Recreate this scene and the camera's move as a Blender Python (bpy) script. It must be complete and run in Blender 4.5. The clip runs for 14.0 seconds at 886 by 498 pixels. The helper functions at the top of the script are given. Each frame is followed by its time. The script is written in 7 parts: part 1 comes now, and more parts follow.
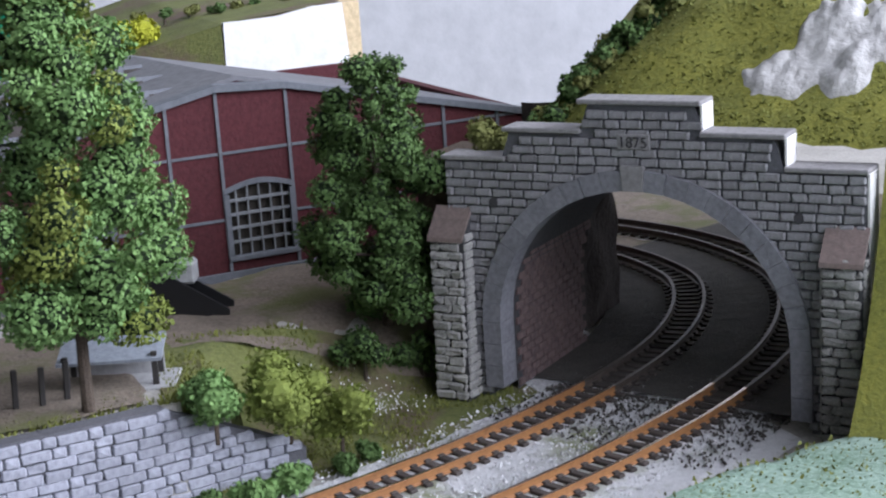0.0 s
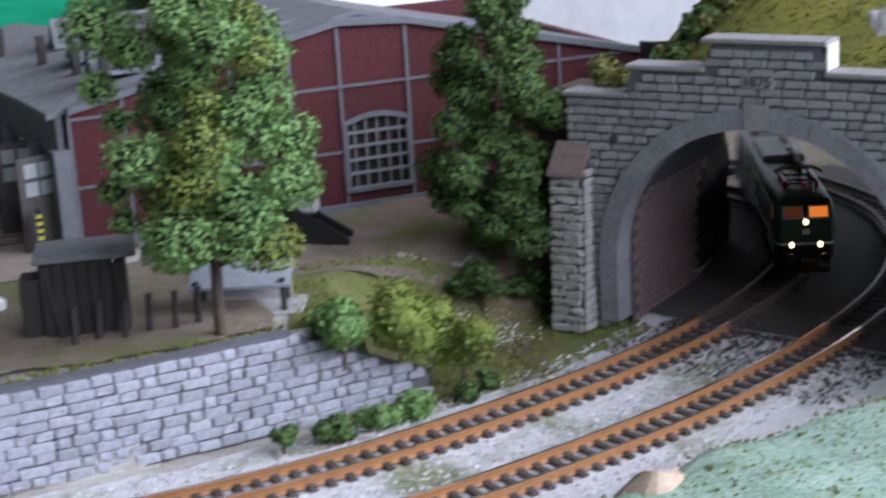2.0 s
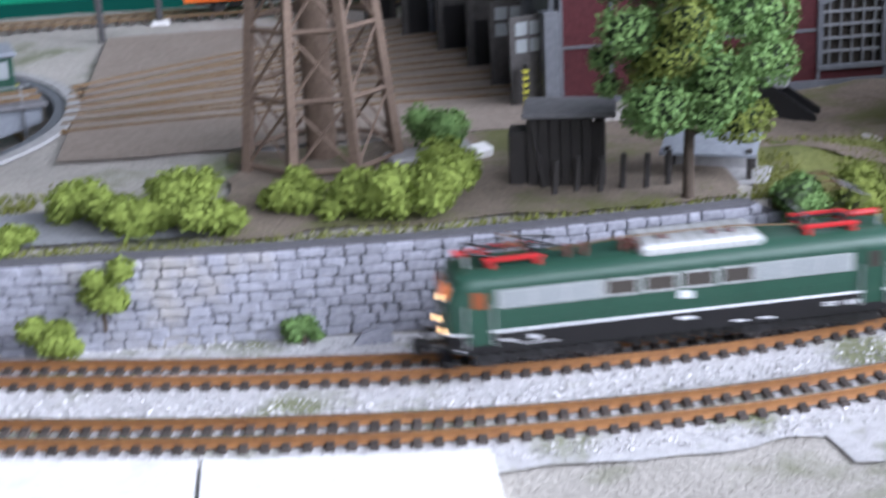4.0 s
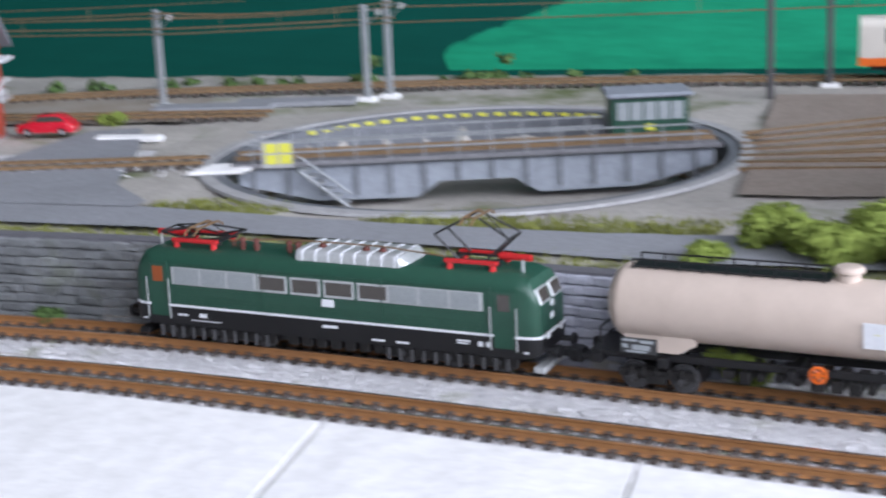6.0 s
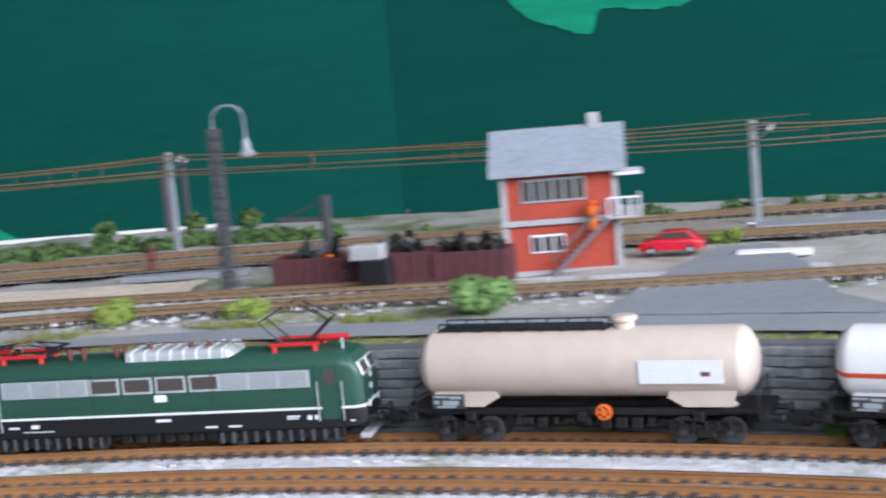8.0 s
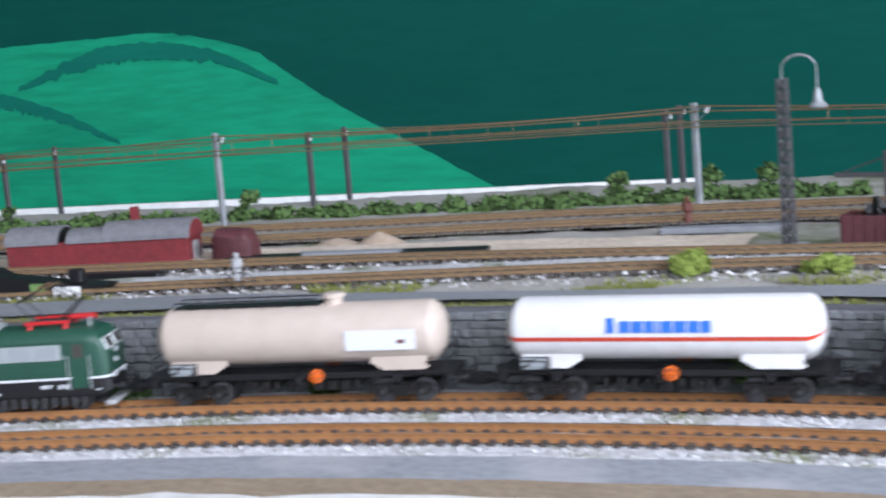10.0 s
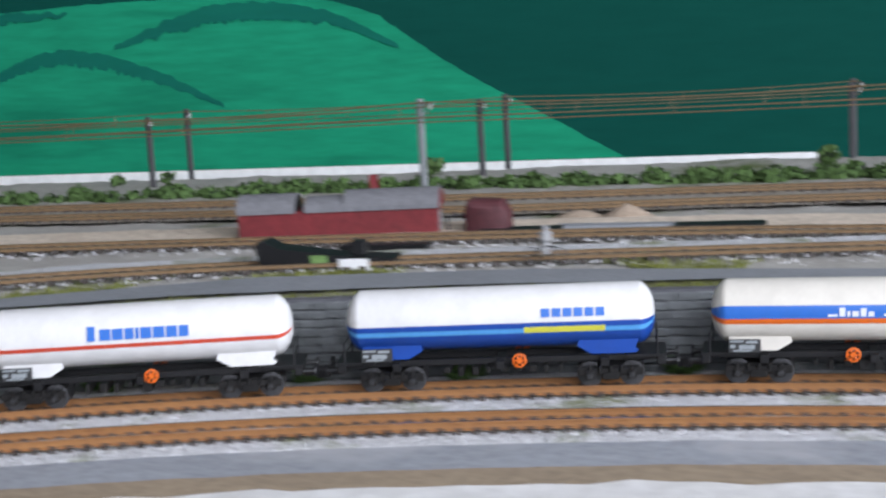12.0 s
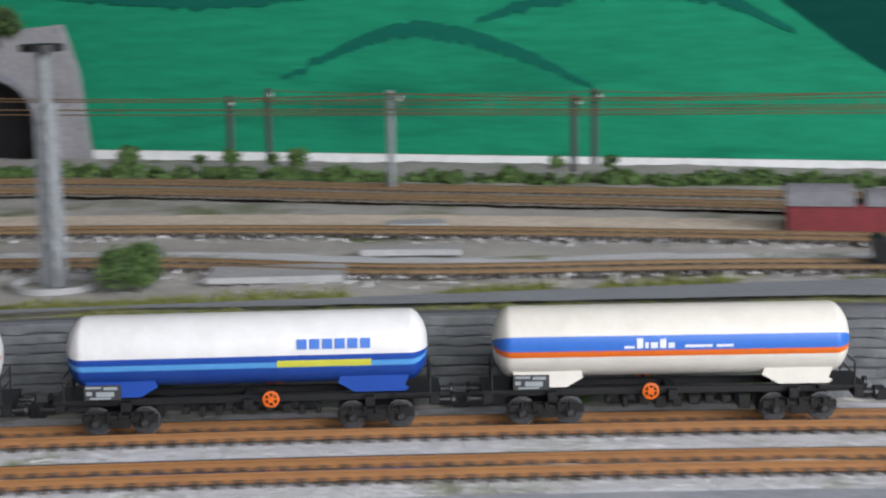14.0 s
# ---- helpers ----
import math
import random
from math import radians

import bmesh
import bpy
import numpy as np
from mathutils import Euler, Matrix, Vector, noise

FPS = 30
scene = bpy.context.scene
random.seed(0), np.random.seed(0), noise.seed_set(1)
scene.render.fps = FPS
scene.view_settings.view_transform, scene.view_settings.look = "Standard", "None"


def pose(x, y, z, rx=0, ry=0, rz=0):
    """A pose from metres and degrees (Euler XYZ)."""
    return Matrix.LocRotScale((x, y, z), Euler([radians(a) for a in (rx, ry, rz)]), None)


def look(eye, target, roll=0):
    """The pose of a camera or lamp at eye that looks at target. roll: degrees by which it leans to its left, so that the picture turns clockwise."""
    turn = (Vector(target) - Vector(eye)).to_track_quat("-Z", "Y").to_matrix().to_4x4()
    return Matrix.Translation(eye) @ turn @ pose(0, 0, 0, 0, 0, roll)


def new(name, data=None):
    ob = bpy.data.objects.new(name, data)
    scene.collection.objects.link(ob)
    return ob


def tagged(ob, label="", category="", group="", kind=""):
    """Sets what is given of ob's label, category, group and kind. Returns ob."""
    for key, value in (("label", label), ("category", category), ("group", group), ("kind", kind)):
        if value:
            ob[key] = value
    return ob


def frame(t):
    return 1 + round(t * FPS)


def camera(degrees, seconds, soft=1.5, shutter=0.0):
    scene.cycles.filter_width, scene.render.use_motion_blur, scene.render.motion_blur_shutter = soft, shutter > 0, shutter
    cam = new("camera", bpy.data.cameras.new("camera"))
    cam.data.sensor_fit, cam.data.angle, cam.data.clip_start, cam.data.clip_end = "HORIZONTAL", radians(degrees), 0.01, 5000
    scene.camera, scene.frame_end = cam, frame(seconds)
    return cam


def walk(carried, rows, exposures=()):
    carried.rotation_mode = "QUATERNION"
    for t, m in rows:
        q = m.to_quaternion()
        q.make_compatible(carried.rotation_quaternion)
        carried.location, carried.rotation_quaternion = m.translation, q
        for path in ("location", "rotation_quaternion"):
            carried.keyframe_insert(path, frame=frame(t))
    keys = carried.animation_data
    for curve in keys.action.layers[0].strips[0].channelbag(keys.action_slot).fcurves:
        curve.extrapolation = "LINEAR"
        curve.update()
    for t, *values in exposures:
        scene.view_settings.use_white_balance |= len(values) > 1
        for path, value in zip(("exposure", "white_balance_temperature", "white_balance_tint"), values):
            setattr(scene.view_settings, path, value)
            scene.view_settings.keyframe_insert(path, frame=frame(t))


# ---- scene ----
cam = camera(29.96, 14.0, soft=2.1, shutter=0.75)


def eye_row(t, x, y, z, turn, tilt, lean):
    return t, pose(x, y, z, 90 + tilt, 0, turn) @ pose(0, 0, 0, 0, 0, lean)


walk(cam, [
    eye_row(0, 0.1390, -0.2290, 0.1456, -23.47, -13.71, -3.92),
    eye_row(0.5, 0.1358, -0.2313, 0.1454, -23.12, -13.81, -3.82),
    eye_row(1, 0.1337, -0.2314, 0.1457, -22.48, -14.01, -3.64),
    eye_row(1.5, 0.1329, -0.2309, 0.1453, -22.09, -14.42, -3.35),
    eye_row(2, 0.1236, -0.2309, 0.1464, -20.82, -15.60, -3.41),
    eye_row(2.5, 0.1165, -0.2349, 0.1514, -18.50, -16.84, -3.61),
    eye_row(3, 0.1091, -0.2429, 0.1628, -14.24, -18.14, -4.55),
    eye_row(3.5, 0.1109, -0.2446, 0.1573, -7.89, -18.67, -4.70),
    eye_row(4, 0.1103, -0.2561, 0.1584, -4.71, -19.84, -3.07),
    eye_row(4.2, 0.1028, -0.2590, 0.1600, -3.67, -20.51, -2.34),
    eye_row(6.3, 0.0594, -0.2333, 0.1171, 16.69, -12.77, -3.23),
    eye_row(6.5, 0.0391, -0.2330, 0.1122, 17.24, -11.78, -3.72),
    eye_row(7, -0.0027, -0.2295, 0.1076, 18.73, -9.64, -5.04),
    eye_row(7.5, -0.0470, -0.2278, 0.1063, 19.91, -8.31, -5.18),
    eye_row(7.7, -0.0658, -0.2295, 0.1062, 20.59, -8.07, -5.15),
    eye_row(9.8, -0.1457, -0.2515, 0.1063, 32.92, -8.28, -4.72),
    eye_row(10, -0.1585, -0.2572, 0.1090, 33.67, -8.34, -4.66),
    eye_row(10.2, -0.1680, -0.2591, 0.1105, 33.46, -8.46, -4.57),
    eye_row(10.5, -0.1839, -0.2694, 0.1100, 31.40, -8.86, -3.95),
    eye_row(11, -0.2086, -0.2899, 0.1187, 29.88, -10.19, -3.60),
    eye_row(11.5, -0.2414, -0.3005, 0.1157, 29.54, -10.29, -3.68),
    eye_row(12, -0.2954, -0.3149, 0.1184, 28.72, -9.86, -3.27),
    eye_row(12.5, -0.3467, -0.3260, 0.1153, 28.10, -9.28, -3.12),
    eye_row(13, -0.3933, -0.3285, 0.1133, 27.74, -9.05, -2.52),
    eye_row(13.5, -0.4342, -0.3308, 0.1103, 28.49, -9.57, -1.93),
    eye_row(14, -0.4752, -0.3395, 0.1099, 30.66, -9.76, -0.88),
], exposures=[(0.0, 0.06, 6300, 13), (1.5, 0.06, 6250, 13), (3.5, 0.28, 6200, 14), (6.5, 0.08, 6400, 13), (7.0, 0.24, 6400, 13), (7.5, 0.40, 6350, 12), (10.0, 0.36, 6250, 11), (12.0, 0.13, 6500, 10), (14.0, 0.07, 6900, 9)])
# == light: a room with two windows, daylight from outside
world = bpy.data.worlds.new("daylight")
scene.world = world
world.use_nodes = True
wn = world.node_tree.nodes
sky = wn.new("ShaderNodeTexSky")
sky.sky_type, sky.sun_disc, sky.sun_elevation, sky.sun_rotation = "NISHITA", False, radians(40), radians(60)
wn["Background"].inputs["Strength"].default_value = 0.1
world.node_tree.links.new(sky.outputs["Color"], wn["Background"].inputs["Color"])


def window_light(name, eye, target, wide, high, watts, tone):
    lamp = bpy.data.lights.new(name, "AREA")
    lamp.shape, lamp.size, lamp.size_y, lamp.energy, lamp.color = "RECTANGLE", wide, high, watts, tone
    ob = new(name, lamp)
    ob.matrix_basis = look(eye, target)
    return ob


window_light("window_daylight", (1.78, -0.45, 0.80), (0.0, -0.05, 0.05), 1.5, 1.1, 64, (0.885, 0.925, 1.05))
window_light("window_daylight", (0.75, -1.16, 0.85), (0.0, 0.1, 0.0), 1.6, 0.9, 26, (0.895, 0.93, 1.05))

# == small helpers; all lengths below are centimetres
U = 0.01


def cm(x, y, z, rx=0, ry=0, rz=0):
    return pose(x * U, y * U, z * U, rx, ry, rz)


class Mesh:
    """Vertices and faces of one mesh, in centimetres."""

    def __init__(self):
        self.v, self.f = [], []

    def add(self, verts, faces, m=None):
        k = len(self.v)
        self.v += [tuple(m @ Vector(p)) for p in verts] if m else [tuple(p) for p in verts]
        self.f += [tuple(i + k for i in f) for f in faces]
        return self

    def box(self, x0, x1, y0, y1, z0, z1, c=0.0, m=None, jit=0.0):
        """A box with chamfered edges of width c."""
        lo, hi = (x0, y0, z0), (x1, y1, z1)
        if c <= 0:
            vs = [(x, y, z) for x in (x0, x1) for y in (y0, y1) for z in (z0, z1)]
            return self.add(vs, [(0, 1, 3, 2), (4, 6, 7, 5), (0, 4, 5, 1), (2, 3, 7, 6), (0, 2, 6, 4), (1, 5, 7, 3)], m)
        vs, at = [], {}
        for i in (0, 1):
            for j in (0, 1):
                for k in (0, 1):
                    full = [(lo, hi)[s][n] for n, s in enumerate((i, j, k))]
                    sgn = [1 if s == 0 else -1 for s in (i, j, k)]
                    d = [random.uniform(-jit, jit) for _ in range(3)] if jit else (0, 0, 0)
                    for n in range(3):
                        p = [full[q] + d[q] + (0 if q == n else sgn[q] * c) for q in range(3)]
                        at[(i, j, k, n)] = len(vs)
                        vs.append(p)
        fs = []
        quad = [(0, 0), (1, 0), (1, 1), (0, 1)]
        for n in range(3):
            for s in (0, 1):
                cyc = []
                for a, b in quad:
                    key = [0, 0, 0]
                    key[n], key[(n + 1) % 3], key[(n + 2) % 3] = s, a, b
                    cyc.append(at[(*key, n)])
                fs.append(tuple(cyc if s else cyc[::-1]))
        for n in range(3):
            p, q = (n + 1) % 3, (n + 2) % 3
            for a in (0, 1):
                for b in (0, 1):
                    k0, k1 = [0, 0, 0], [0, 0, 0]
                    k0[p], k0[q], k1[p], k1[q], k1[n] = a, b, a, b, 1
                    e = (at[(*k0, p)], at[(*k1, p)], at[(*k1, q)], at[(*k0, q)])
                    fs.append(e if a != b else e[::-1])
        for i in (0, 1):
            for j in (0, 1):
                for k in (0, 1):
                    t = (at[(i, j, k, 0)], at[(i, j, k, 1)], at[(i, j, k, 2)])
                    fs.append(t if (i + j + k) % 2 else t[::-1])
        return self.add(vs, fs, m)

    def rod(self, p, q, r, r2=None, n=8, caps=True, m=None):
        p, q = Vector(p), Vector(q)
        r2 = r if r2 is None else r2
        turn = (q - p).to_track_quat("Z", "Y").to_matrix()
        vs = []
        for c, rad in ((p, r), (q, r2)):
            vs += [c + turn @ Vector((rad * math.cos(a), rad * math.sin(a), 0)) for a in (2 * math.pi * i / n for i in range(n))]
        fs = [(i, (i + 1) % n, n + (i + 1) % n, n + i) for i in range(n)]
        if caps:
            fs += [tuple(range(n))[::-1], tuple(range(n, 2 * n))]
        return self.add(vs, fs, m)

    def path(self, pts, r, n=5, m=None):
        for a, b in zip(pts, pts[1:]):
            self.rod(a, b, r, n=n, m=m)
        return self

    def spin(self, prof, n=24, m=None, a0=0.0, a1=2 * math.pi, axis="Z"):
        """A profile of (radius, height) turned about an axis."""
        whole = abs(a1 - a0 - 2 * math.pi) < 1e-6
        cols = n if whole else n + 1
        vs = []
        for i in range(cols):
            a = a0 + (a1 - a0) * i / n
            for r, h in prof:
                c, s = r * math.cos(a), r * math.sin(a)
                vs.append((c, s, h) if axis == "Z" else (h, c, s))
        k = len(prof)
        fs = []
        for i in range(n):
            j = (i + 1) % cols
            for t in range(k - 1):
                fs.append((i * k + t, j * k + t, j * k + t + 1, i * k + t + 1))
        return self.add(vs, fs, m)

    def prism(self, outline, h0, h1, m=None, axis="Z"):
        """An outline in a plane, drawn out along the third axis."""
        n = len(outline)
        put = {"Z": lambda a, b, h: (a, b, h), "Y": lambda a, b, h: (a, h, b), "X": lambda a, b, h: (h, a, b)}[axis]
        vs = [put(a, b, h0) for a, b in outline] + [put(a, b, h1) for a, b in outline]
        fs = [tuple(range(n))[::-1], tuple(range(n, 2 * n))] + [(i, (i + 1) % n, n + (i + 1) % n, n + i) for i in range(n)]
        return self.add(vs, fs, m)

    def sheet(self, grid):
        """Rows of points joined into quads."""
        k, w = len(self.v), len(grid[0])
        for row in grid:
            self.v += [tuple(p) for p in row]
        for i in range(len(grid) - 1):
            for j in range(w - 1):
                self.f.append((k + i * w + j, k + i * w + j + 1, k + (i + 1) * w + j + 1, k + (i + 1) * w + j))
        return self

    def data(self, name, mat, smooth=False):
        me = bpy.data.meshes.new(name)
        me.from_pydata((np.array(self.v, float).reshape(-1, 3) * U).tolist(), [], self.f)
        if smooth:
            me.shade_smooth()
            me.set_sharp_from_angle(angle=radians(38))
        me.materials.append(mat)
        me.validate()
        return me


def thing(name, where, label, category, group="", kind=""):
    """An empty that carries the parts of a thing."""
    ob = new(name)
    ob.empty_display_size = 0.01
    ob.matrix_basis = where
    return tagged(ob, label, category, group, kind)


def part(name, mesh, mat, parent, label="", where=None, smooth=False):
    ob = new(name, mesh if isinstance(mesh, bpy.types.Mesh) else mesh.data(name, mat, smooth))
    ob.parent = parent
    if where:
        ob.matrix_basis = where
    return tagged(ob, label)


def solo(name, mesh, mat, label, category="", kind="", where=None, smooth=False, group=""):
    ob = new(name, mesh.data(name, mat, smooth))
    if where:
        ob.matrix_basis = where
    return tagged(ob, label, category, group, kind)


# == materials
def paint(name, base, rough=0.6, metal=0.0, second=None, scale=1.0, amount=0.5, bump=0.0, fine=8.0, per_piece=0.0, spec=0.5, coat=0.0, third=None, third_scale=0.2, third_cut=0.55, island=0.0, stroke=None):
    """A node material: two colours mixed by noise at two scales, grain in the relief. scale: blotches per centimetre."""
    m = bpy.data.materials.new(name)
    m.use_nodes = True
    nt = m.node_tree
    nodes, links = nt.nodes, nt.links
    b = nodes["Principled BSDF"]
    b.inputs["Roughness"].default_value, b.inputs["Metallic"].default_value = rough, metal
    b.inputs["Specular IOR Level"].default_value, b.inputs["Coat Weight"].default_value = spec, coat
    where = nodes.new("ShaderNodeTexCoord")
    place = where.outputs["Object"]
    if stroke:
        brush = nodes.new("ShaderNodeMapping")
        brush.inputs["Rotation"].default_value, brush.inputs["Scale"].default_value = (0, radians(stroke), 0), (0.22, 1, 1.5)
        links.new(place, brush.inputs["Vector"])
        place = brush.outputs["Vector"]

    def grain(s, detail=4.0):
        n = nodes.new("ShaderNodeTexNoise")
        n.inputs["Scale"].default_value, n.inputs["Detail"].default_value, n.inputs["Roughness"].default_value = s * 100, detail, 0.65
        links.new(place, n.inputs["Vector"])
        return n

    def ramp(src, lo, hi):
        r = nodes.new("ShaderNodeMapRange")
        r.inputs["From Min"].default_value, r.inputs["From Max"].default_value = lo, hi
        links.new(src, r.inputs["Value"])
        return r.outputs["Result"]

    def mix(fac, a, c):
        x = nodes.new("ShaderNodeMix")
        x.data_type = "RGBA"
        if isinstance(fac, float):
            x.inputs["Factor"].default_value = fac
        else:
            links.new(fac, x.inputs["Factor"])
        for sock, val in ((x.inputs["A"], a), (x.inputs["B"], c)):
            if isinstance(val, tuple):
                sock.default_value = (*val, 1)
            else:
                links.new(val, sock)
        return x.outputs["Result"]

    second = second or tuple(min(1.0, c * 0.72) for c in base)
    big, small = grain(scale), grain(scale * fine, 3.0)
    col = mix(ramp(big.outputs["Fac"], 0.5 - 0.25 / max(amount, 0.05) * 0.5, 0.5 + 0.3), base, second)
    speck = mix(ramp(small.outputs["Fac"], 0.35, 0.75), tuple(min(1.0, c * (1 + 0.22 * amount)) for c in base), tuple(c * (1 - 0.45 * amount) for c in second))
    col = mix(0.42, col, speck)
    if third:
        spot = grain(third_scale)
        col = mix(ramp(spot.outputs["Fac"], third_cut - 0.05, third_cut + 0.09), col, third)
    if per_piece or island:
        info = nodes.new("ShaderNodeNewGeometry" if island else "ShaderNodeObjectInfo")
        per_piece = island or per_piece
        hsv = nodes.new("ShaderNodeHueSaturation")
        links.new(col, hsv.inputs["Color"])
        links.new(ramp(info.outputs["Random Per Island" if island else "Random"], 0, 1), hsv.inputs["Value"])
        vr = hsv.inputs["Value"].links[0].from_node
        vr.inputs["To Min"].default_value, vr.inputs["To Max"].default_value = 1 - per_piece, 1 + per_piece
        col = hsv.outputs["Color"]
    links.new(col, b.inputs["Base Color"])
    r = nodes.new("ShaderNodeMapRange")
    r.inputs["To Min"].default_value, r.inputs["To Max"].default_value = max(0.03, rough - 0.12), min(1.0, rough + 0.12)
    links.new(small.outputs["Fac"], r.inputs["Value"])
    links.new(r.outputs["Result"], b.inputs["Roughness"])
    if bump:
        bp = nodes.new("ShaderNodeBump")
        bp.inputs["Strength"].default_value, bp.inputs["Distance"].default_value = min(1.0, bump), 0.0006
        links.new(small.outputs["Fac"], bp.inputs["Height"])
        links.new(bp.outputs["Normal"], b.inputs["Normal"])
    return m


def glow(name, tone, strength):
    m = bpy.data.materials.new(name)
    m.use_nodes = True
    b = m.node_tree.nodes["Principled BSDF"]
    b.inputs["Base Color"].default_value = (*tone, 1)
    b.inputs["Emission Color"].default_value, b.inputs["Emission Strength"].default_value = (*tone, 1), strength
    return m


GRAVEL = paint("yard gravel", (0.47, 0.45, 0.41), 0.95, second=(0.27, 0.25, 0.22), scale=0.5, amount=0.8, bump=1.0, fine=14, third=(0.12, 0.15, 0.05), third_scale=0.16, third_cut=0.6)
BALLAST = paint("light ballast", (0.76, 0.76, 0.77), 0.95, second=(0.44, 0.44, 0.44), scale=4.5, amount=1.0, bump=1.0, fine=7, third=(0.26, 0.28, 0.16), third_scale=0.35, third_cut=0.58)
STONES = paint("ballast stones", (0.70, 0.70, 0.71), 0.9, second=(0.34, 0.33, 0.32), scale=3.0, amount=0.9, island=0.45)
ASPHALT = paint("grey painted road", (0.29, 0.30, 0.32), 0.85, second=(0.20, 0.21, 0.22), scale=0.35, amount=0.6, bump=0.5, fine=20)
GRASSY = paint("scatter grass", (0.175, 0.19, 0.055), 0.95, second=(0.07, 0.085, 0.03), scale=0.6, amount=0.9, bump=1.0, fine=14, third=(0.15, 0.105, 0.075), third_scale=0.28, third_cut=0.52)
YARDEARTH = paint("brown yard earth", (0.245, 0.20, 0.155), 0.95, second=(0.125, 0.10, 0.078), scale=0.9, amount=1.0, bump=1.0, fine=9, third=(0.13, 0.135, 0.05), third_scale=0.32, third_cut=0.54)
YARDBROWN = paint("brown grey track bed", (0.27, 0.225, 0.17), 0.95, second=(0.42, 0.40, 0.37), scale=0.6, amount=1.0, bump=0.8, fine=10)
TUNNELRAIL = paint("dark steel rail", (0.13, 0.105, 0.09), 0.5, metal=0.4, second=(0.08, 0.065, 0.055), scale=0.8, amount=0.5)
TANKGREEN = paint("olive green tank paint", (0.075, 0.10, 0.035), 0.6, second=(0.045, 0.06, 0.025), scale=0.5, amount=0.7, bump=0.3)
HILLGRASS = paint("olive hill turf", (0.26, 0.255, 0.045), 0.95, second=(0.12, 0.14, 0.035), scale=0.9, amount=0.9, bump=1.0, fine=9)
EARTH = paint("brown earth", (0.13, 0.095, 0.065), 0.95, second=(0.07, 0.05, 0.04), scale=0.8, amount=0.8, bump=1.0, fine=10)
WALLSTONE = paint("blue grey cast stone", (0.36, 0.37, 0.42), 0.85, second=(0.23, 0.24, 0.28), scale=0.5, amount=0.8, bump=0.8, fine=14, per_piece=0.14, third=(0.40, 0.38, 0.35), third_scale=0.22, third_cut=0.62)
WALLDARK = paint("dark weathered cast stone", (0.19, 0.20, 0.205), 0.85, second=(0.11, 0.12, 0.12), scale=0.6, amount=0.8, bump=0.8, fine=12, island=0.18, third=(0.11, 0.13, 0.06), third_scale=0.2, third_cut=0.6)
WALLMORTAR = paint("grey mortar", (0.14, 0.14, 0.155), 0.95, second=(0.09, 0.09, 0.10), scale=1.5, amount=0.6, bump=0.6)
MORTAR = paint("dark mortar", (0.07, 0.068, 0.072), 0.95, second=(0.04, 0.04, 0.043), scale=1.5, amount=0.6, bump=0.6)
PORTALSTONE = paint("grey printed stone", (0.30, 0.295, 0.305), 0.85, second=(0.15, 0.145, 0.15), scale=0.7, amount=0.8, bump=0.8, fine=12, per_piece=0.16)
BUTTSTONE = paint("pale buttress stone", (0.42, 0.41, 0.385), 0.85, second=(0.15, 0.145, 0.145), scale=2.2, amount=0.9, bump=0.9, fine=9, per_piece=0.2)
ARCHSTONE = paint("smooth arch stone", (0.24, 0.24, 0.265), 0.8, second=(0.16, 0.16, 0.175), scale=0.9, amount=0.7, bump=0.5, per_piece=0.07)
COPING = paint("coping stone", (0.30, 0.29, 0.29), 0.8, second=(0.20, 0.19, 0.19), scale=0.8, amount=0.6, bump=0.4)
REDSTONE = paint("reddish slab", (0.25, 0.19, 0.17), 0.85, second=(0.17, 0.13, 0.12), scale=0.9, amount=0.6, bump=0.4)
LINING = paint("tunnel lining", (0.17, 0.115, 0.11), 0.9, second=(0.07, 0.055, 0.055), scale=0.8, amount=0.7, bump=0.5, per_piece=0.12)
PLASTER = paint("white plaster", (0.78, 0.77, 0.75), 0.9, second=(0.62, 0.60, 0.57), scale=0.25, amount=0.5, bump=0.6, fine=6)
ROCKPLASTER = paint("stained plaster rock", (0.62, 0.61, 0.59), 0.9, second=(0.40, 0.385, 0.365), scale=0.7, amount=1.0, bump=1.0, fine=7)
BOARD = paint("white plaster board", (0.86, 0.86, 0.85), 0.8, second=(0.74, 0.74, 0.72), scale=0.2, amount=0.35, bump=0.5, fine=8)
FOAMEDGE = paint("yellowed board edge", (0.72, 0.58, 0.36), 0.9, second=(0.55, 0.42, 0.25), scale=0.6, amount=0.6, bump=0.6)
DIMWALL = paint("grey room wall", (0.22, 0.225, 0.23), 0.95, second=(0.18, 0.185, 0.19), scale=0.05, amount=0.4)
ROOMWALL = paint("white room wall", (0.43, 0.435, 0.445), 0.95, second=(0.38, 0.385, 0.395), scale=0.12, amount=0.4, bump=0.8, fine=5)
CEIL = paint("grey ceiling", (0.34, 0.34, 0.35), 0.95, second=(0.30, 0.30, 0.31), scale=0.03, amount=0.3)
FLOORING = paint("brown floor", (0.22, 0.16, 0.11), 0.6, second=(0.15, 0.11, 0.08), scale=0.05, amount=0.5)
GREYBASE = paint("grey painted base", (0.36, 0.38, 0.41), 0.8, second=(0.26, 0.27, 0.29), scale=0.25, amount=0.7, bump=0.5, fine=12, third=(0.5, 0.5, 0.51), third_scale=0.12, third_cut=0.58)
SANDEDGE = paint("sandy edge", (0.36, 0.28, 0.19), 0.95, second=(0.25, 0.19, 0.13), scale=0.4, amount=0.7, bump=0.7)
RAILSIDE = paint("rust painted rail", (0.36, 0.17, 0.06), 0.6, second=(0.24, 0.11, 0.05), scale=0.8, amount=0.6, spec=0.4)
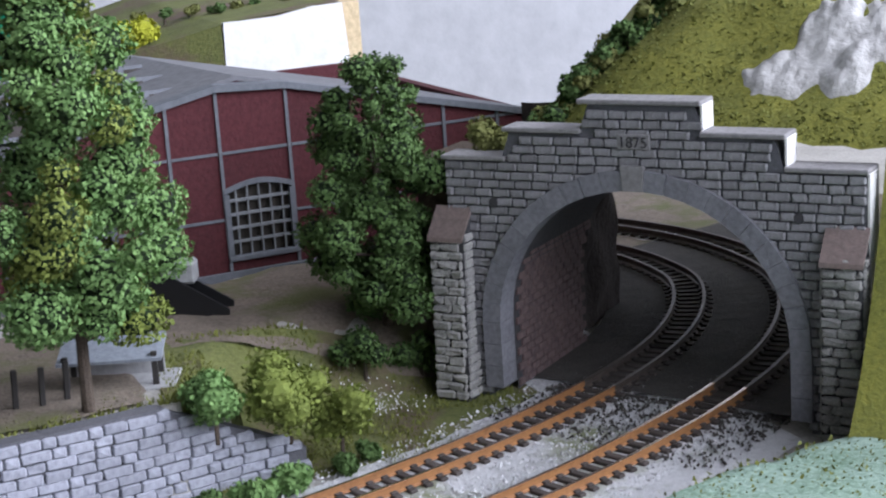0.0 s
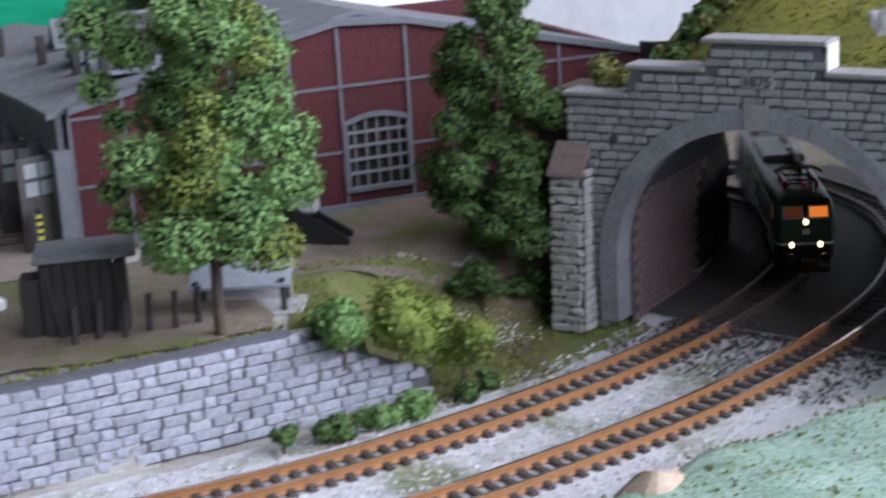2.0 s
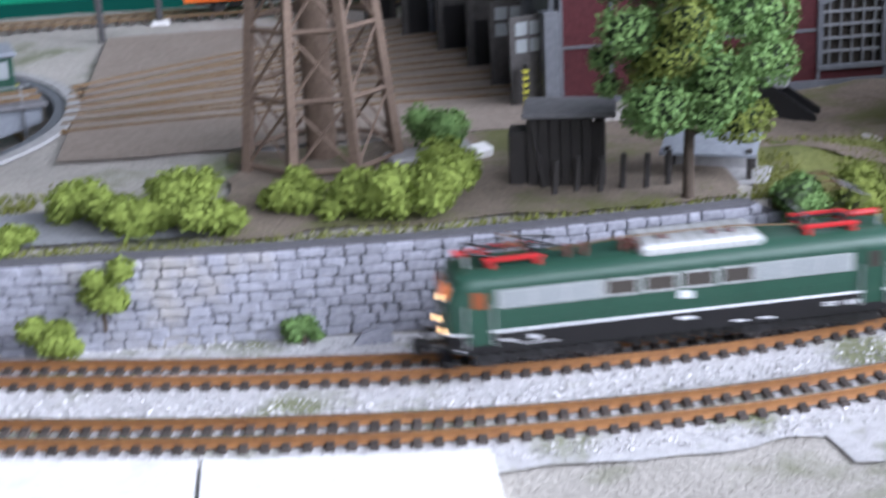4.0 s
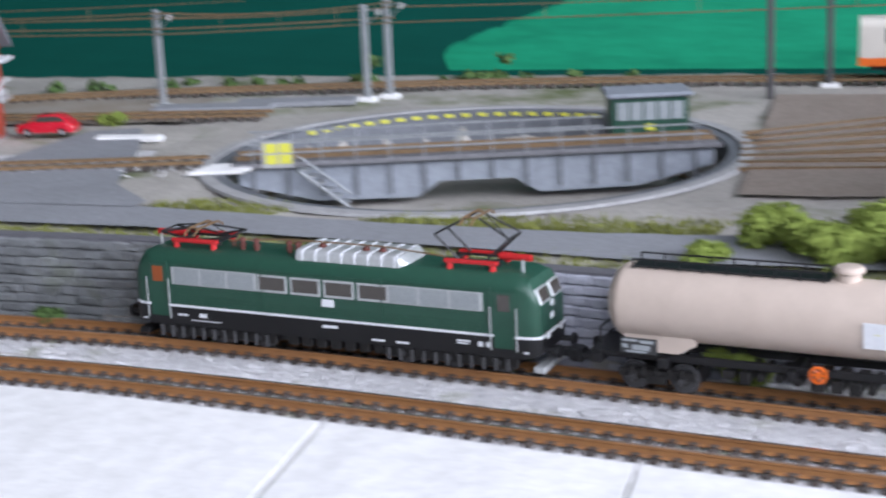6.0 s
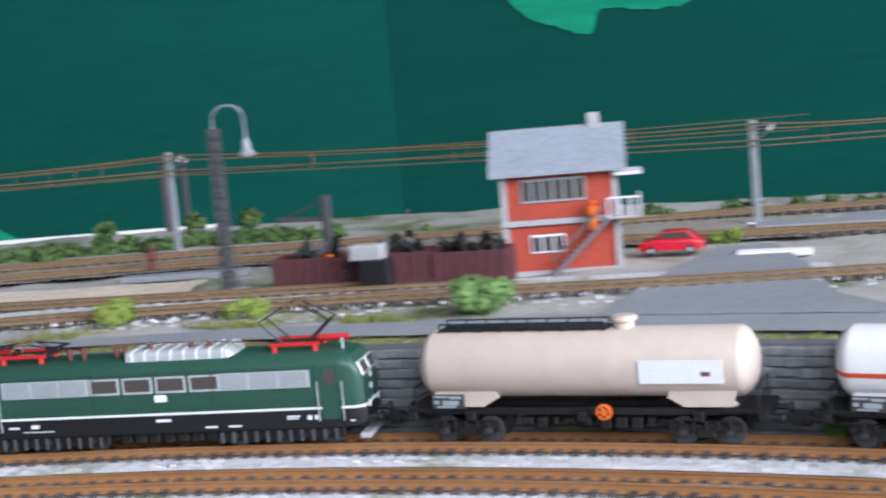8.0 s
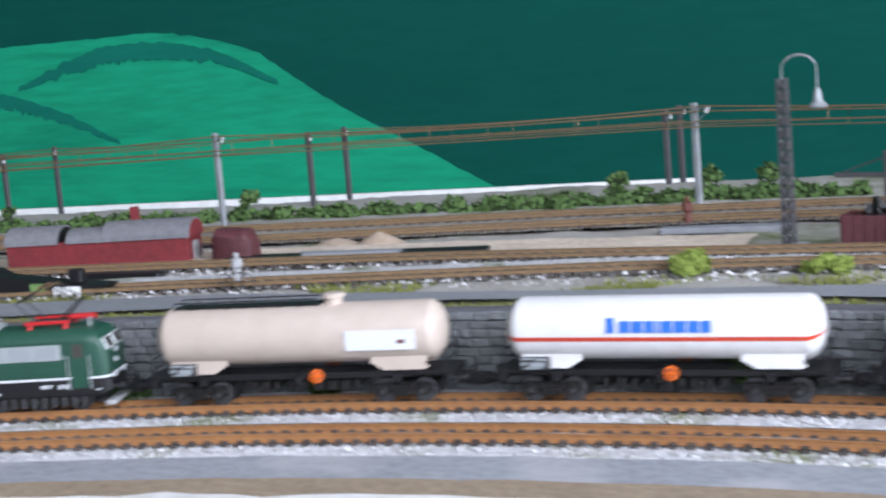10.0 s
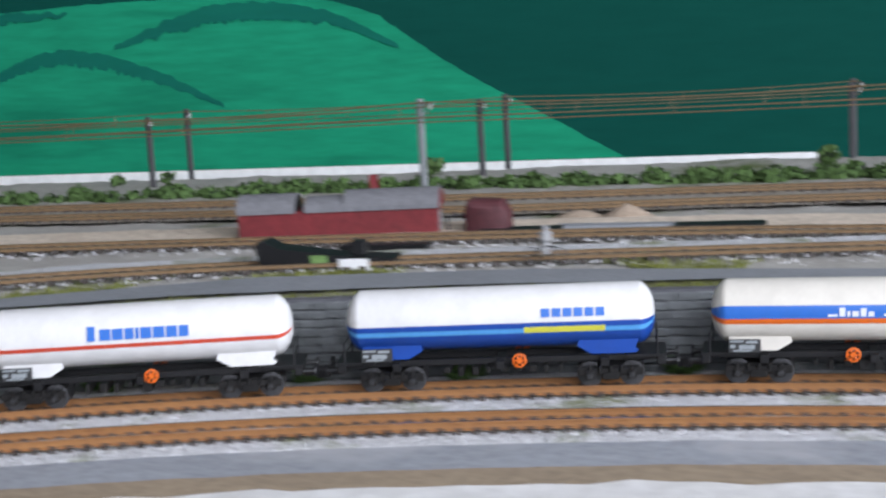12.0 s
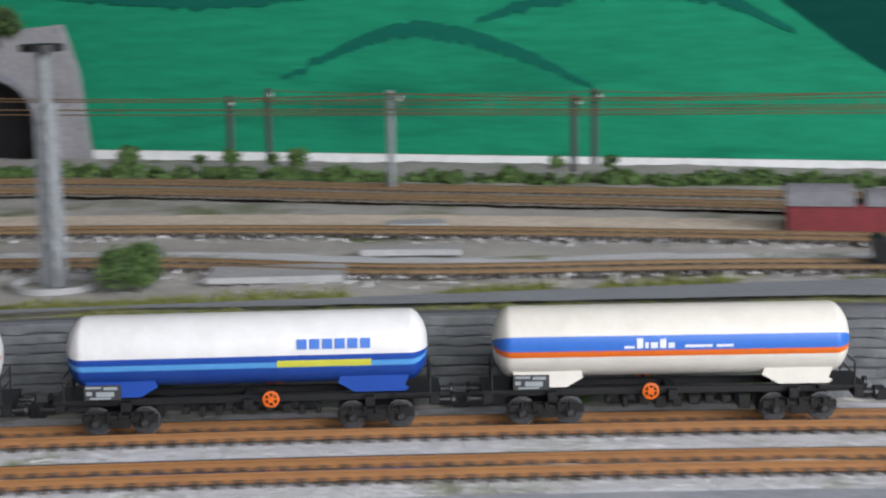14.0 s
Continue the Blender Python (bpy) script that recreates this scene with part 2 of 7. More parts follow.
RAILTOP = paint("polished rail head", (0.84, 0.72, 0.64), 0.24, metal=0.9, second=(0.5, 0.40, 0.33), scale=0.8, amount=0.4)
PALESAND = paint("pale sand and plaster", (0.74, 0.63, 0.51), 0.95, second=(0.48, 0.38, 0.29), scale=0.35, amount=1.0, bump=0.8, fine=10)
OLDHEAD = paint("worn rail head", (0.42, 0.34, 0.25), 0.45, metal=0.5, second=(0.28, 0.2, 0.13), scale=0.8, amount=0.6)
OLDRAIL = paint("old rail", (0.25, 0.16, 0.08), 0.7, second=(0.17, 0.11, 0.06), scale=0.6, amount=0.6)
SLEEPER = paint("dark sleeper", (0.055, 0.045, 0.04), 0.85, second=(0.10, 0.085, 0.075), scale=2.0, amount=0.8, per_piece=0.3)
GREENBOARD = paint("dark green painted board", (0.003, 0.060, 0.046), 0.9, second=(0.004, 0.075, 0.056), scale=0.12, amount=0.7, fine=10, spec=0.08, stroke=-20)
HILLGREEN = paint("bright green paint", (0.012, 0.285, 0.15), 0.9, second=(0.010, 0.215, 0.115), scale=0.15, amount=0.8, fine=9, spec=0.1, stroke=28, third=(0.006, 0.16, 0.09), third_scale=0.2, third_cut=0.6)
RIDGE = paint("blue green paint", (0.005, 0.115, 0.085), 0.9, second=(0.008, 0.17, 0.11), scale=0.5, amount=0.8, spec=0.1, stroke=75)
LOCOGREEN = paint("bottle green plastic", (0.020, 0.075, 0.048), 0.38, second=(0.018, 0.066, 0.043), scale=0.5, amount=0.25)
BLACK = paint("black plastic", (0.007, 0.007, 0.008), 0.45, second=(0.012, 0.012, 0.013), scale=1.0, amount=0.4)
GRIME = paint("dark running gear", (0.008, 0.008, 0.008), 0.42, second=(0.018, 0.016, 0.015), scale=2.0, amount=0.7)
DATAGREY = paint("dark data board", (0.03, 0.032, 0.034), 0.5, second=(0.05, 0.05, 0.05), scale=1.0, amount=0.3)
WHITE = paint("white print", (0.78, 0.80, 0.82), 0.5, second=(0.7, 0.72, 0.75), scale=1.0, amount=0.2)
SILVER = paint("silver plastic", (0.55, 0.57, 0.57), 0.4, metal=0.35, second=(0.45, 0.47, 0.47), scale=1.0, amount=0.3)
GREYPANEL = paint("light grey grille", (0.34, 0.37, 0.38), 0.5, second=(0.28, 0.31, 0.32), scale=1.0, amount=0.3)
RED = paint("bright red plastic", (0.55, 0.02, 0.025), 0.4, second=(0.45, 0.02, 0.02), scale=1.0, amount=0.2)
BROWNINS = paint("brown insulator", (0.16, 0.05, 0.04), 0.5, second=(0.11, 0.04, 0.03), scale=1.0, amount=0.3)
WIRE = paint("dark metal wire", (0.03, 0.03, 0.032), 0.4, metal=0.5, second=(0.05, 0.05, 0.05), scale=1.0, amount=0.3)
BRASSY = paint("brown brass wire", (0.28, 0.18, 0.10), 0.5, metal=0.5, second=(0.2, 0.13, 0.07), scale=1.0, amount=0.3)
DARKGLASS = paint("dark smoked glazing", (0.05, 0.045, 0.04), 0.15, second=(0.08, 0.07, 0.06), scale=0.8, amount=0.4)
CABGLOW = glow("lit cab window", (0.9, 0.22, 0.03), 0.75)
CABDIM = glow("dim cab window", (0.22, 0.055, 0.015), 0.22)
LAMPGLOW = glow("headlight", (1.0, 0.62, 0.30), 5.0)
BEIGE = paint("beige tank paint", (0.56, 0.47, 0.40), 0.45, second=(0.53, 0.44, 0.37), scale=0.2, amount=0.3)
TANKWHITE = paint("white tank paint", (0.78, 0.77, 0.76), 0.4, second=(0.73, 0.72, 0.70), scale=0.2, amount=0.3)
TANKCREAM = paint("cream tank paint", (0.77, 0.73, 0.65), 0.4, second=(0.72, 0.68, 0.60), scale=0.2, amount=0.3)
TANKBLUE = paint("deep blue tank paint", (0.012, 0.07, 0.36), 0.4, second=(0.012, 0.06, 0.31), scale=0.2, amount=0.3)
PALEBLUE = paint("pale blue stripe", (0.10, 0.36, 0.72), 0.4, second=(0.09, 0.33, 0.66), scale=0.3, amount=0.2)
MIDBLUE = paint("blue stripe", (0.03, 0.16, 0.58), 0.4, second=(0.03, 0.15, 0.52), scale=0.3, amount=0.2)
YELLOW = paint("yellow stripe", (0.68, 0.66, 0.08), 0.45, second=(0.62, 0.6, 0.07), scale=0.3, amount=0.2)
REDSTRIPE = paint("red stripe", (0.60, 0.07, 0.03), 0.4, second=(0.55, 0.06, 0.03), scale=0.3, amount=0.2)
ORANGE = paint("orange plastic", (0.75, 0.15, 0.015), 0.4, second=(0.68, 0.13, 0.015), scale=0.5, amount=0.2)
BRICKRED = paint("red painted brick", (0.088, 0.015, 0.019), 0.85, second=(0.055, 0.011, 0.014), scale=0.3, amount=0.7, bump=0.5, fine=18, per_piece=0.1)
SHEDDOOR = paint("dark grey shed boards", (0.085, 0.08, 0.077), 0.8, second=(0.05, 0.047, 0.045), scale=0.5, amount=0.7, bump=0.3)
STEELGREY = paint("grey painted steel frame", (0.16, 0.17, 0.19), 0.7, second=(0.11, 0.12, 0.13), scale=0.6, amount=0.5, bump=0.3)
ROOFGREY = paint("grey roofing felt", (0.20, 0.20, 0.21), 0.85, second=(0.13, 0.13, 0.14), scale=0.3, amount=0.7, bump=0.4, fine=12)
SLATE = paint("blue grey slate", (0.29, 0.32, 0.36), 0.7, second=(0.21, 0.23, 0.26), scale=0.5, amount=0.6, bump=0.5, fine=10)
SIGNALRED = paint("orange red brick", (0.42, 0.062, 0.032), 0.8, second=(0.30, 0.045, 0.026), scale=0.6, amount=0.7, bump=0.4, fine=12)
HUTRED = paint("dark red boards", (0.20, 0.022, 0.026), 0.7, second=(0.13, 0.018, 0.02), scale=0.5, amount=0.7, bump=0.4)
MAROON = paint("maroon wagon side", (0.10, 0.025, 0.03), 0.7, second=(0.06, 0.02, 0.022), scale=0.6, amount=0.6)
OLDWOOD = paint("weathered timber", (0.21, 0.15, 0.11), 0.85, second=(0.12, 0.085, 0.065), scale=0.8, amount=0.8, bump=0.6, fine=10)
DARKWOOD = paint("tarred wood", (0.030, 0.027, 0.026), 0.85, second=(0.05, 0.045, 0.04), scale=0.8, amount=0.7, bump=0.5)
CONCRETE = paint("pale concrete", (0.42, 0.42, 0.42), 0.9, second=(0.30, 0.30, 0.30), scale=0.6, amount=0.6, bump=0.4)
BARK = paint("grey brown bark", (0.10, 0.075, 0.055), 0.9, second=(0.05, 0.038, 0.03), scale=2.0, amount=0.8, bump=0.8)
GALV = paint("galvanised post", (0.38, 0.40, 0.41), 0.5, metal=0.4, second=(0.27, 0.29, 0.30), scale=1.0, amount=0.5)
POLEDARK = paint("dark mast", (0.055, 0.055, 0.06), 0.6, second=(0.09, 0.085, 0.085), scale=1.0, amount=0.5)
CARRED = paint("red car paint", (0.58, 0.012, 0.03), 0.25, second=(0.52, 0.012, 0.03), scale=0.5, amount=0.2, coat=0.5)
SANDPILE = paint("sand heap", (0.46, 0.36, 0.27), 0.95, second=(0.36, 0.27, 0.20), scale=0.8, amount=0.7, bump=0.6)
BALLASTRED = paint("reddish ground cover", (0.30, 0.25, 0.21), 0.95, second=(0.22, 0.18, 0.15), scale=0.6, amount=0.7, bump=0.6)
# Dark from sooty dirt and from tunnel shade put into the colour.
TUNNELFLOOR = paint("sooty track bed, shade painted in", (0.075, 0.068, 0.06), 0.95, second=(0.03, 0.027, 0.025), scale=1.5, amount=0.8, bump=0.8)
PALEGREEN = paint("pale grey green paint", (0.34, 0.46, 0.38), 0.9, second=(0.06, 0.16, 0.06), scale=0.9, amount=1.0, bump=0.9, fine=8)


def leafy(name, a, b):
    return paint(name, a, 0.85, second=b, scale=1.6, amount=0.9, fine=5, spec=0.3)


LEAF_MID = leafy("mid green foam leaves", (0.185, 0.305, 0.10), (0.075, 0.165, 0.05))
LEAF_DARK = leafy("dark green foam leaves", (0.10, 0.17, 0.05), (0.05, 0.095, 0.03))
# Near-black green: the shade between leaf clumps is put into this core colour.
LEAF_CORE = leafy("foam core with shade painted in", (0.022, 0.04, 0.014), (0.012, 0.022, 0.008))
LEAF_LIME = leafy("lime green foam leaves", (0.26, 0.33, 0.07), (0.16, 0.22, 0.045))
LEAF_OLIVE = leafy("olive foam leaves", (0.19, 0.20, 0.06), (0.11, 0.12, 0.04))
LEAF_LIMEOLIVE = leafy("lime olive foam", (0.20, 0.245, 0.05), (0.12, 0.15, 0.04))
DARKROCK = paint("dark brown rock", (0.055, 0.043, 0.038), 0.95, second=(0.03, 0.025, 0.023), scale=0.9, amount=0.8, bump=1.0)
LEAF_YELLOW = leafy("yellow foam leaves", (0.45, 0.46, 0.04), (0.30, 0.33, 0.03))
TURF = leafy("turf fibres", (0.20, 0.215, 0.05), (0.11, 0.125, 0.04))

# == plan: the running line, its offset and the walls beside it
NEAR_RAIL = [(-105, -29), (-95, -20.5), (-85, -12.8), (-75.6, -6.1), (-67, -0.5), (-58, 4.9), (-50, 8.6), (-42, 11.5), (-32, 13.9), (-22, 14.9), (-12, 14.5), (-4, 13.2), (2, 12.0),
             (9, 10.6), (15.5, 9.9), (22.3, 10.2), (28.8, 11.9), (33, 13.6), (36, 15.2), (38.7, 17.1), (41, 19.5), (42.7, 22.2), (43.3, 24.5), (43.2, 28), (41.5, 32), (38, 36), (33, 39.5)]


def smooth_line(points, n=24):
    p = np.array(points, float)
    q = np.vstack([2 * p[0] - p[1], p, 2 * p[-1] - p[-2]])
    out = []
    for i in range(1, len(q) - 2):
        a, b, c, d = q[i - 1:i + 3]
        for k in range(n):
            t = k / n
            out.append(0.5 * (2 * b + (c - a) * t + (2 * a - 5 * b + 4 * c - d) * t * t + (3 * b - a - 3 * c + d) * t ** 3))
    return np.array(out + [p[-1]])


def beside(line, d):
    t = np.gradient(line, axis=0)
    t /= np.linalg.norm(t, axis=1)[:, None]
    return line + d * np.c_[-t[:, 1], t[:, 0]]


LINE = beside(smooth_line(NEAR_RAIL), 0.48)
for _ in range(60):
    LINE[1:-1] = LINE[1:-1] * 0.5 + 0.25 * (LINE[:-2] + LINE[2:])
FRONT = beside(LINE, -3.3)


def lengths(line):
    return np.r_[0, np.cumsum(np.linalg.norm(np.diff(line, axis=0), axis=1))]


LINE_S = lengths(LINE)


def on_line(s):
    return np.array([np.interp(s, LINE_S, LINE[:, 0]), np.interp(s, LINE_S, LINE[:, 1])])


WALL_X = [-105, -88, -77.3, -68.1, -60.5, -53, -44.3, -34.3, -22, -11.9, -3, 1.7, 7.4, 13.7, 19.4, 22.4, 24.5]
WALL_Y = [-25, -12, -3.0, 2.6, 7.4, 10.6, 13.6, 16.0, 16.8, 16.2, 14.8, 13.9, 13.5, 13.3, 13.6, 13.9, 14.3]
YARD, BED = 2.0, -0.42
PIT = (-5.4, 28.4, 8.2)


def wall_y(x):
    return np.interp(x, WALL_X, WALL_Y)


def near_dist(line, x, y):
    return np.sqrt(((line[::6, 0] - x) ** 2 + (line[::6, 1] - y) ** 2).min())


BACK_X = [-130, -104, -85, -66, -53, -39, -13, 3, 60]
BACK_Y = [16, 25.5, 32, 37.5, 42.5, 46, 46, 46, 46]


def ground_z(x, y):
    wob = 0.10 * noise.noise((x * 0.35, y * 0.35, 0)) + 0.05 * noise.noise((x * 1.3, y * 1.3, 3))
    far = y - np.interp(x, BACK_X, BACK_Y)
    if x < 24.5:
        z = YARD + wob if y > wall_y(x) + 0.35 else BED + wob * 0.6
    else:
        foot = 15.2 + (x - 24.5) * 0.42
        k = min(1, max(0, (y - foot) / 3.4))
        k = k * k * (3 - 2 * k)
        k *= min(1.0, max(0.0, (36.5 - x) / 3.0))
        z = BED + (YARD - BED) * k + wob * (0.6 + k)
    if z > 1 and far > 0:
        z = max(-0.2, YARD - 0.55 * far) + wob * 0.3
    if math.hypot(x - PIT[0], y - PIT[1]) < PIT[2] + 0.1:
        z = 0.55
    return z


# == large structure
xs = np.r_[np.arange(-135, -100, 2.0), np.arange(-100, 50, 0.45), np.arange(50, 80, 2.0)]
ys = np.r_[np.arange(-24, -5, 1.5), np.arange(-5, 48, 0.45), np.arange(48, 62, 1.5)]
ground = Mesh().sheet([[(x, y, ground_z(x, y)) for x in xs] for y in ys])
solo("ground", ground, GRAVEL, "grey-brown gravelled model landscape with mossy green patches", kind="structure", smooth=True)

room = Mesh()
room.box(-260, 180, 150, 158, -100, 150)
solo("wall_north", room, ROOMWALL, "white textured room wall behind the layout", kind="structure")
room = Mesh().box(-268, -260, -200, 158, -100, 150)
solo("wall_west", room, DIMWALL, "plain grey room wall", kind="structure")
room = Mesh().box(180, 188, -200, -115, -100, 150).box(180, 188, 45, 158, -100, 150).box(180, 188, -115, 45, -100, 12).box(180, 188, -115, 45, 135, 150)
solo("wall_east", room, DIMWALL, "grey room wall with a wide window opening", kind="structure")
room = Mesh().box(-260, -8, -126, -118, -100, 150).box(157, 180, -126, -118, -100, 150).box(-8, 157, -126, -118, -100, 38).box(-8, 157, -126, -118, 132, 150)
solo("wall_south", room, DIMWALL, "grey room wall with a wide window opening", kind="structure")
solo("ceiling", Mesh().box(-268, 188, -205, 158, 150.2, 156), CEIL, "plain grey room ceiling", kind="structure")
solo("floor", Mesh().box(-268, 188, -205, 158, -106, -100), FLOORING, "brown room floor", kind="structure")
solo("wall_alcove", Mesh().box(24, 125, 84, 90, -30, 148), ROOMWALL, "white rough-plastered wall behind the tunnel hill", kind="structure")

# painted backdrop: two boards, with hills laid on as paint
BD_A, BD_B = Vector((-125, 33.5, 0)), Vector((-43, 57, 0))
bd_turn = math.degrees(math.atan2(BD_B.y - BD_A.y, BD_B.x - BD_A.x))
BD_L = (BD_B - BD_A).length
board = thing("backdrop_west", cm(BD_A.x, BD_A.y, 0, 0, 0, bd_turn), "green painted backdrop board with rounded hills", "backdrop", kind="structure")
part("board", Mesh().box(-30, BD_L + 0.4, 0, 0.8, 0.85, 34), GREENBOARD, board)
part("white_strip", Mesh().box(-30, BD_L - 10, 0, 0.8, -0.6, 0.85), BOARD, board, "white unpainted strip")
part("lower_edge", Mesh().box(BD_L - 10, BD_L, 0, 0.8, -0.6, 0.85), GREENBOARD, board)


def painted(name, outline, mat, depth, parent):
    return part(name, Mesh().prism(outline, -depth, 0.0, axis="Y"), mat, parent)


def rough_edge(pts, n=10, amp=0.12, seed=0):
    line = smooth_line(pts, n)
    return [(a + amp * noise.noise((a * 1.7, seed, 0)), b + amp * noise.noise((a * 1.7, seed, 5))) for a, b in line]


hill_top = rough_edge([(-30, 10.5), (0, 11.6), (16, 11.0), (26, 10.3), (32.7, 10.5), (39, 10.6), (44, 10.6), (49, 9.4), (52.0, 7.4), (54.7, 5.6), (58.6, 3.4), (63.4, 0.6)])
painted("hill_paint", [(-30, 0.87)] + [(a_ + 1.2, max(0.9, b_)) for a_, b_ in hill_top] + [(64.9, 0.87)], HILLGREEN, 0.06, board)


def band(top, thick, mat, depth, parent, seed=0):
    up = rough_edge(top, 26, 0.22, seed)
    n = len(up)
    low = [(a, b - thick * (0.25 + 0.75 * math.sin(math.pi * i / (n - 1))) + 0.35 * noise.noise((a * 5, b, seed)) * math.sin(math.pi * i / (n - 1))) for i, (a, b) in enumerate(up)]
    painted("ridge_paint", up + low[::-1], mat, depth, parent)


band([(24.4, 5.0), (27.7, 6.7), (30.9, 7.9), (33.4, 7.9), (35.9, 7.3), (38.9, 6.1), (41.6, 4.6)], 0.9, RIDGE, 0.09, board, 2)
band([(35.4, 8.1), (39.0, 9.5), (42.6, 10.2), (47.7, 9.6), (52.0, 7.5)], 1.0, RIDGE, 0.12, board, 4)
band([(10, 9.6), (20, 9.4), (27.9, 10.2), (32.7, 10.1)], 0.7, RIDGE, 0.15, board, 6)
board = thing("backdrop_east", cm(-43, 57, 0), "dark green painted backdrop board with lighter patches", "backdrop", kind="structure")
part("board", Mesh().box(-0.3, 71, 0, 0.8, 0.85, 34), GREENBOARD, board)
part("lower_edge", Mesh().box(0.3, 71, 0, 0.8, -0.6, 0.85), GREENBOARD, board)
painted("hill_paint", rough_edge([(29.3, 0.6), (29.2, 1.6), (31.5, 2.6), (33.8, 3.4), (36.5, 4.3), (40, 5.2), (44, 5.8), (52, 6.6), (60, 8), (70, 9)], 8, 0.2, 3) + [(70.5, 0.55)], HILLGREEN, 0.06, board)
painted("hill_paint", rough_edge([(6.3, 11.8), (7.6, 10.4), (9.5, 9.6), (11.0, 9.3), (11.6, 10.4), (14, 10.2), (16, 10.4), (16.5, 11.8)], 8, 0.15, 8) + [(16, 13.5), (7, 13.5)], HILLGREEN, 0.06, board)


# == tracks
def strip_along(line, profile, a=0, b=None):
    """A cross-section of (side, height) swept along a line in the plan."""
    rows = []
    for d, h in profile:
        off = beside(line, d)[a:b]
        rows.append([(x, y, h) for x, y in off])
    return Mesh().sheet(rows)


def track(name, line, z, step, label, separate=0, old=False, thin=6, bed=True, dark_x=None):
    ob = thing(name, cm(0, 0, 0), label, "railway track", kind="structure")
    fine = line[::thin // 2]
    side, top = (OLDRAIL, OLDHEAD) if old else (RAILSIDE, RAILTOP)
    tall, lift = (0.5, 0.115) if old else (1.0, 0.0)
    # Past this x the rails change to darker, duller steel.
    cut = len(fine) if dark_x is None else int(np.argmax(fine[:, 0] > dark_x))
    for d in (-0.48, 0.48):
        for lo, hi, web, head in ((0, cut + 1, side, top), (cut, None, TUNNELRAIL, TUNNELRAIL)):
            if lo >= len(fine) - 1:
                continue
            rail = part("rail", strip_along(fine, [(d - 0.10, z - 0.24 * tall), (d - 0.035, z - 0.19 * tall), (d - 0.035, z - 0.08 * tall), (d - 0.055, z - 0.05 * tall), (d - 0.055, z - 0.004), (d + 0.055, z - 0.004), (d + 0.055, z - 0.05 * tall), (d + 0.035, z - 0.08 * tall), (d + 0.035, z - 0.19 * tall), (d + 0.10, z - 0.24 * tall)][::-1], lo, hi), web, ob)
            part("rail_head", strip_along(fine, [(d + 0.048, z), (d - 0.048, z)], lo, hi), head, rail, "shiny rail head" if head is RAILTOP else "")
    s = lengths(line)
    spots = np.arange(0.3, s[-1], step)
    px, py = np.interp(spots, s, line[:, 0]), np.interp(spots, s, line[:, 1])
    tx, ty = np.gradient(px), np.gradient(py)
    one = Mesh().box(-0.11, 0.11, -0.76, 0.76, -0.36, -0.22, 0.02).box(-0.1, 0.1, -0.62, -0.34, -0.22, -0.17, 0.015).box(-0.1, 0.1, 0.34, 0.62, -0.22, -0.17, 0.015)
    shared = one.data("sleeper", SLEEPER)
    rest = Mesh()
    order = np.argsort(np.hypot(px + 20, py - 8))
    single = set(order[:separate].tolist())
    for i, (x, y, a) in enumerate(zip(px, py, np.degrees(np.arctan2(ty, tx)))):
        a += random.uniform(-1.5, 1.5)
        if i in single:
            part("sleeper", shared, None, ob, where=cm(x, y, z, 0, 0, a))
        else:
            m = Matrix.LocRotScale((x, y, z + lift), Euler((0, 0, radians(a))), None)
            rest.box(-0.11, 0.11, -0.76, 0.76, -0.36, -0.22, 0.02, m)
    if rest.v:
        tagged(part("sleepers", rest, SLEEPER, ob), kind="stuff")
    if bed:
        part("ballast_bed", strip_along(fine, [(-1.75, z - 0.52), (-1.3, z - 0.34), (-0.7, z - 0.30), (0, z - 0.31), (0.7, z - 0.30), (1.3, z - 0.34), (1.75, z - 0.52)][::-1]), BALLAST, ob)
    return ob


track("main_track", LINE, 0.0, 0.47, "rust-coloured model railway track on pale ballast", separate=300, dark_x=34.6)
track("outer_track", FRONT, 0.0, 0.47, "rust-coloured model railway track nearest the layout edge", separate=300, dark_x=37.4)


def yard_line(*pts):
    return smooth_line(pts, 16)


YARDS = [
    yard_line((-100, -9), (-82.5, 2.8), (-72.5, 6.5), (-62.5, 12.3), (-47, 18.4), (-35, 22.2), (-20, 25.0), (-14, 26.2)),
    yard_line((-104, -2), (-87, 7.6), (-76.4, 12.6), (-64.3, 17.0), (-49, 21.8), (-35.4, 24.6), (-27, 26.0)),
    yard_line((-110, 7), (-94.5, 15.1), (-80.7, 19.3), (-67.9, 23.0), (-58, 25.6), (-48, 29.2), (-37, 32.4), (-20, 34.5), (-15, 35.0)),
    yard_line((-110, 10.5), (-95, 18.0), (-81, 22.0), (-68, 26.0), (-58, 29.0), (-48, 32.4), (-37, 35.6), (-20, 40.5), (-2, 43), (20, 43)),
]
for ln in YARDS:
    track("yard_track", ln, YARD + 0.31, 0.55, "old brown yard track half sunk in gravel", old=True, thin=4, bed=False)

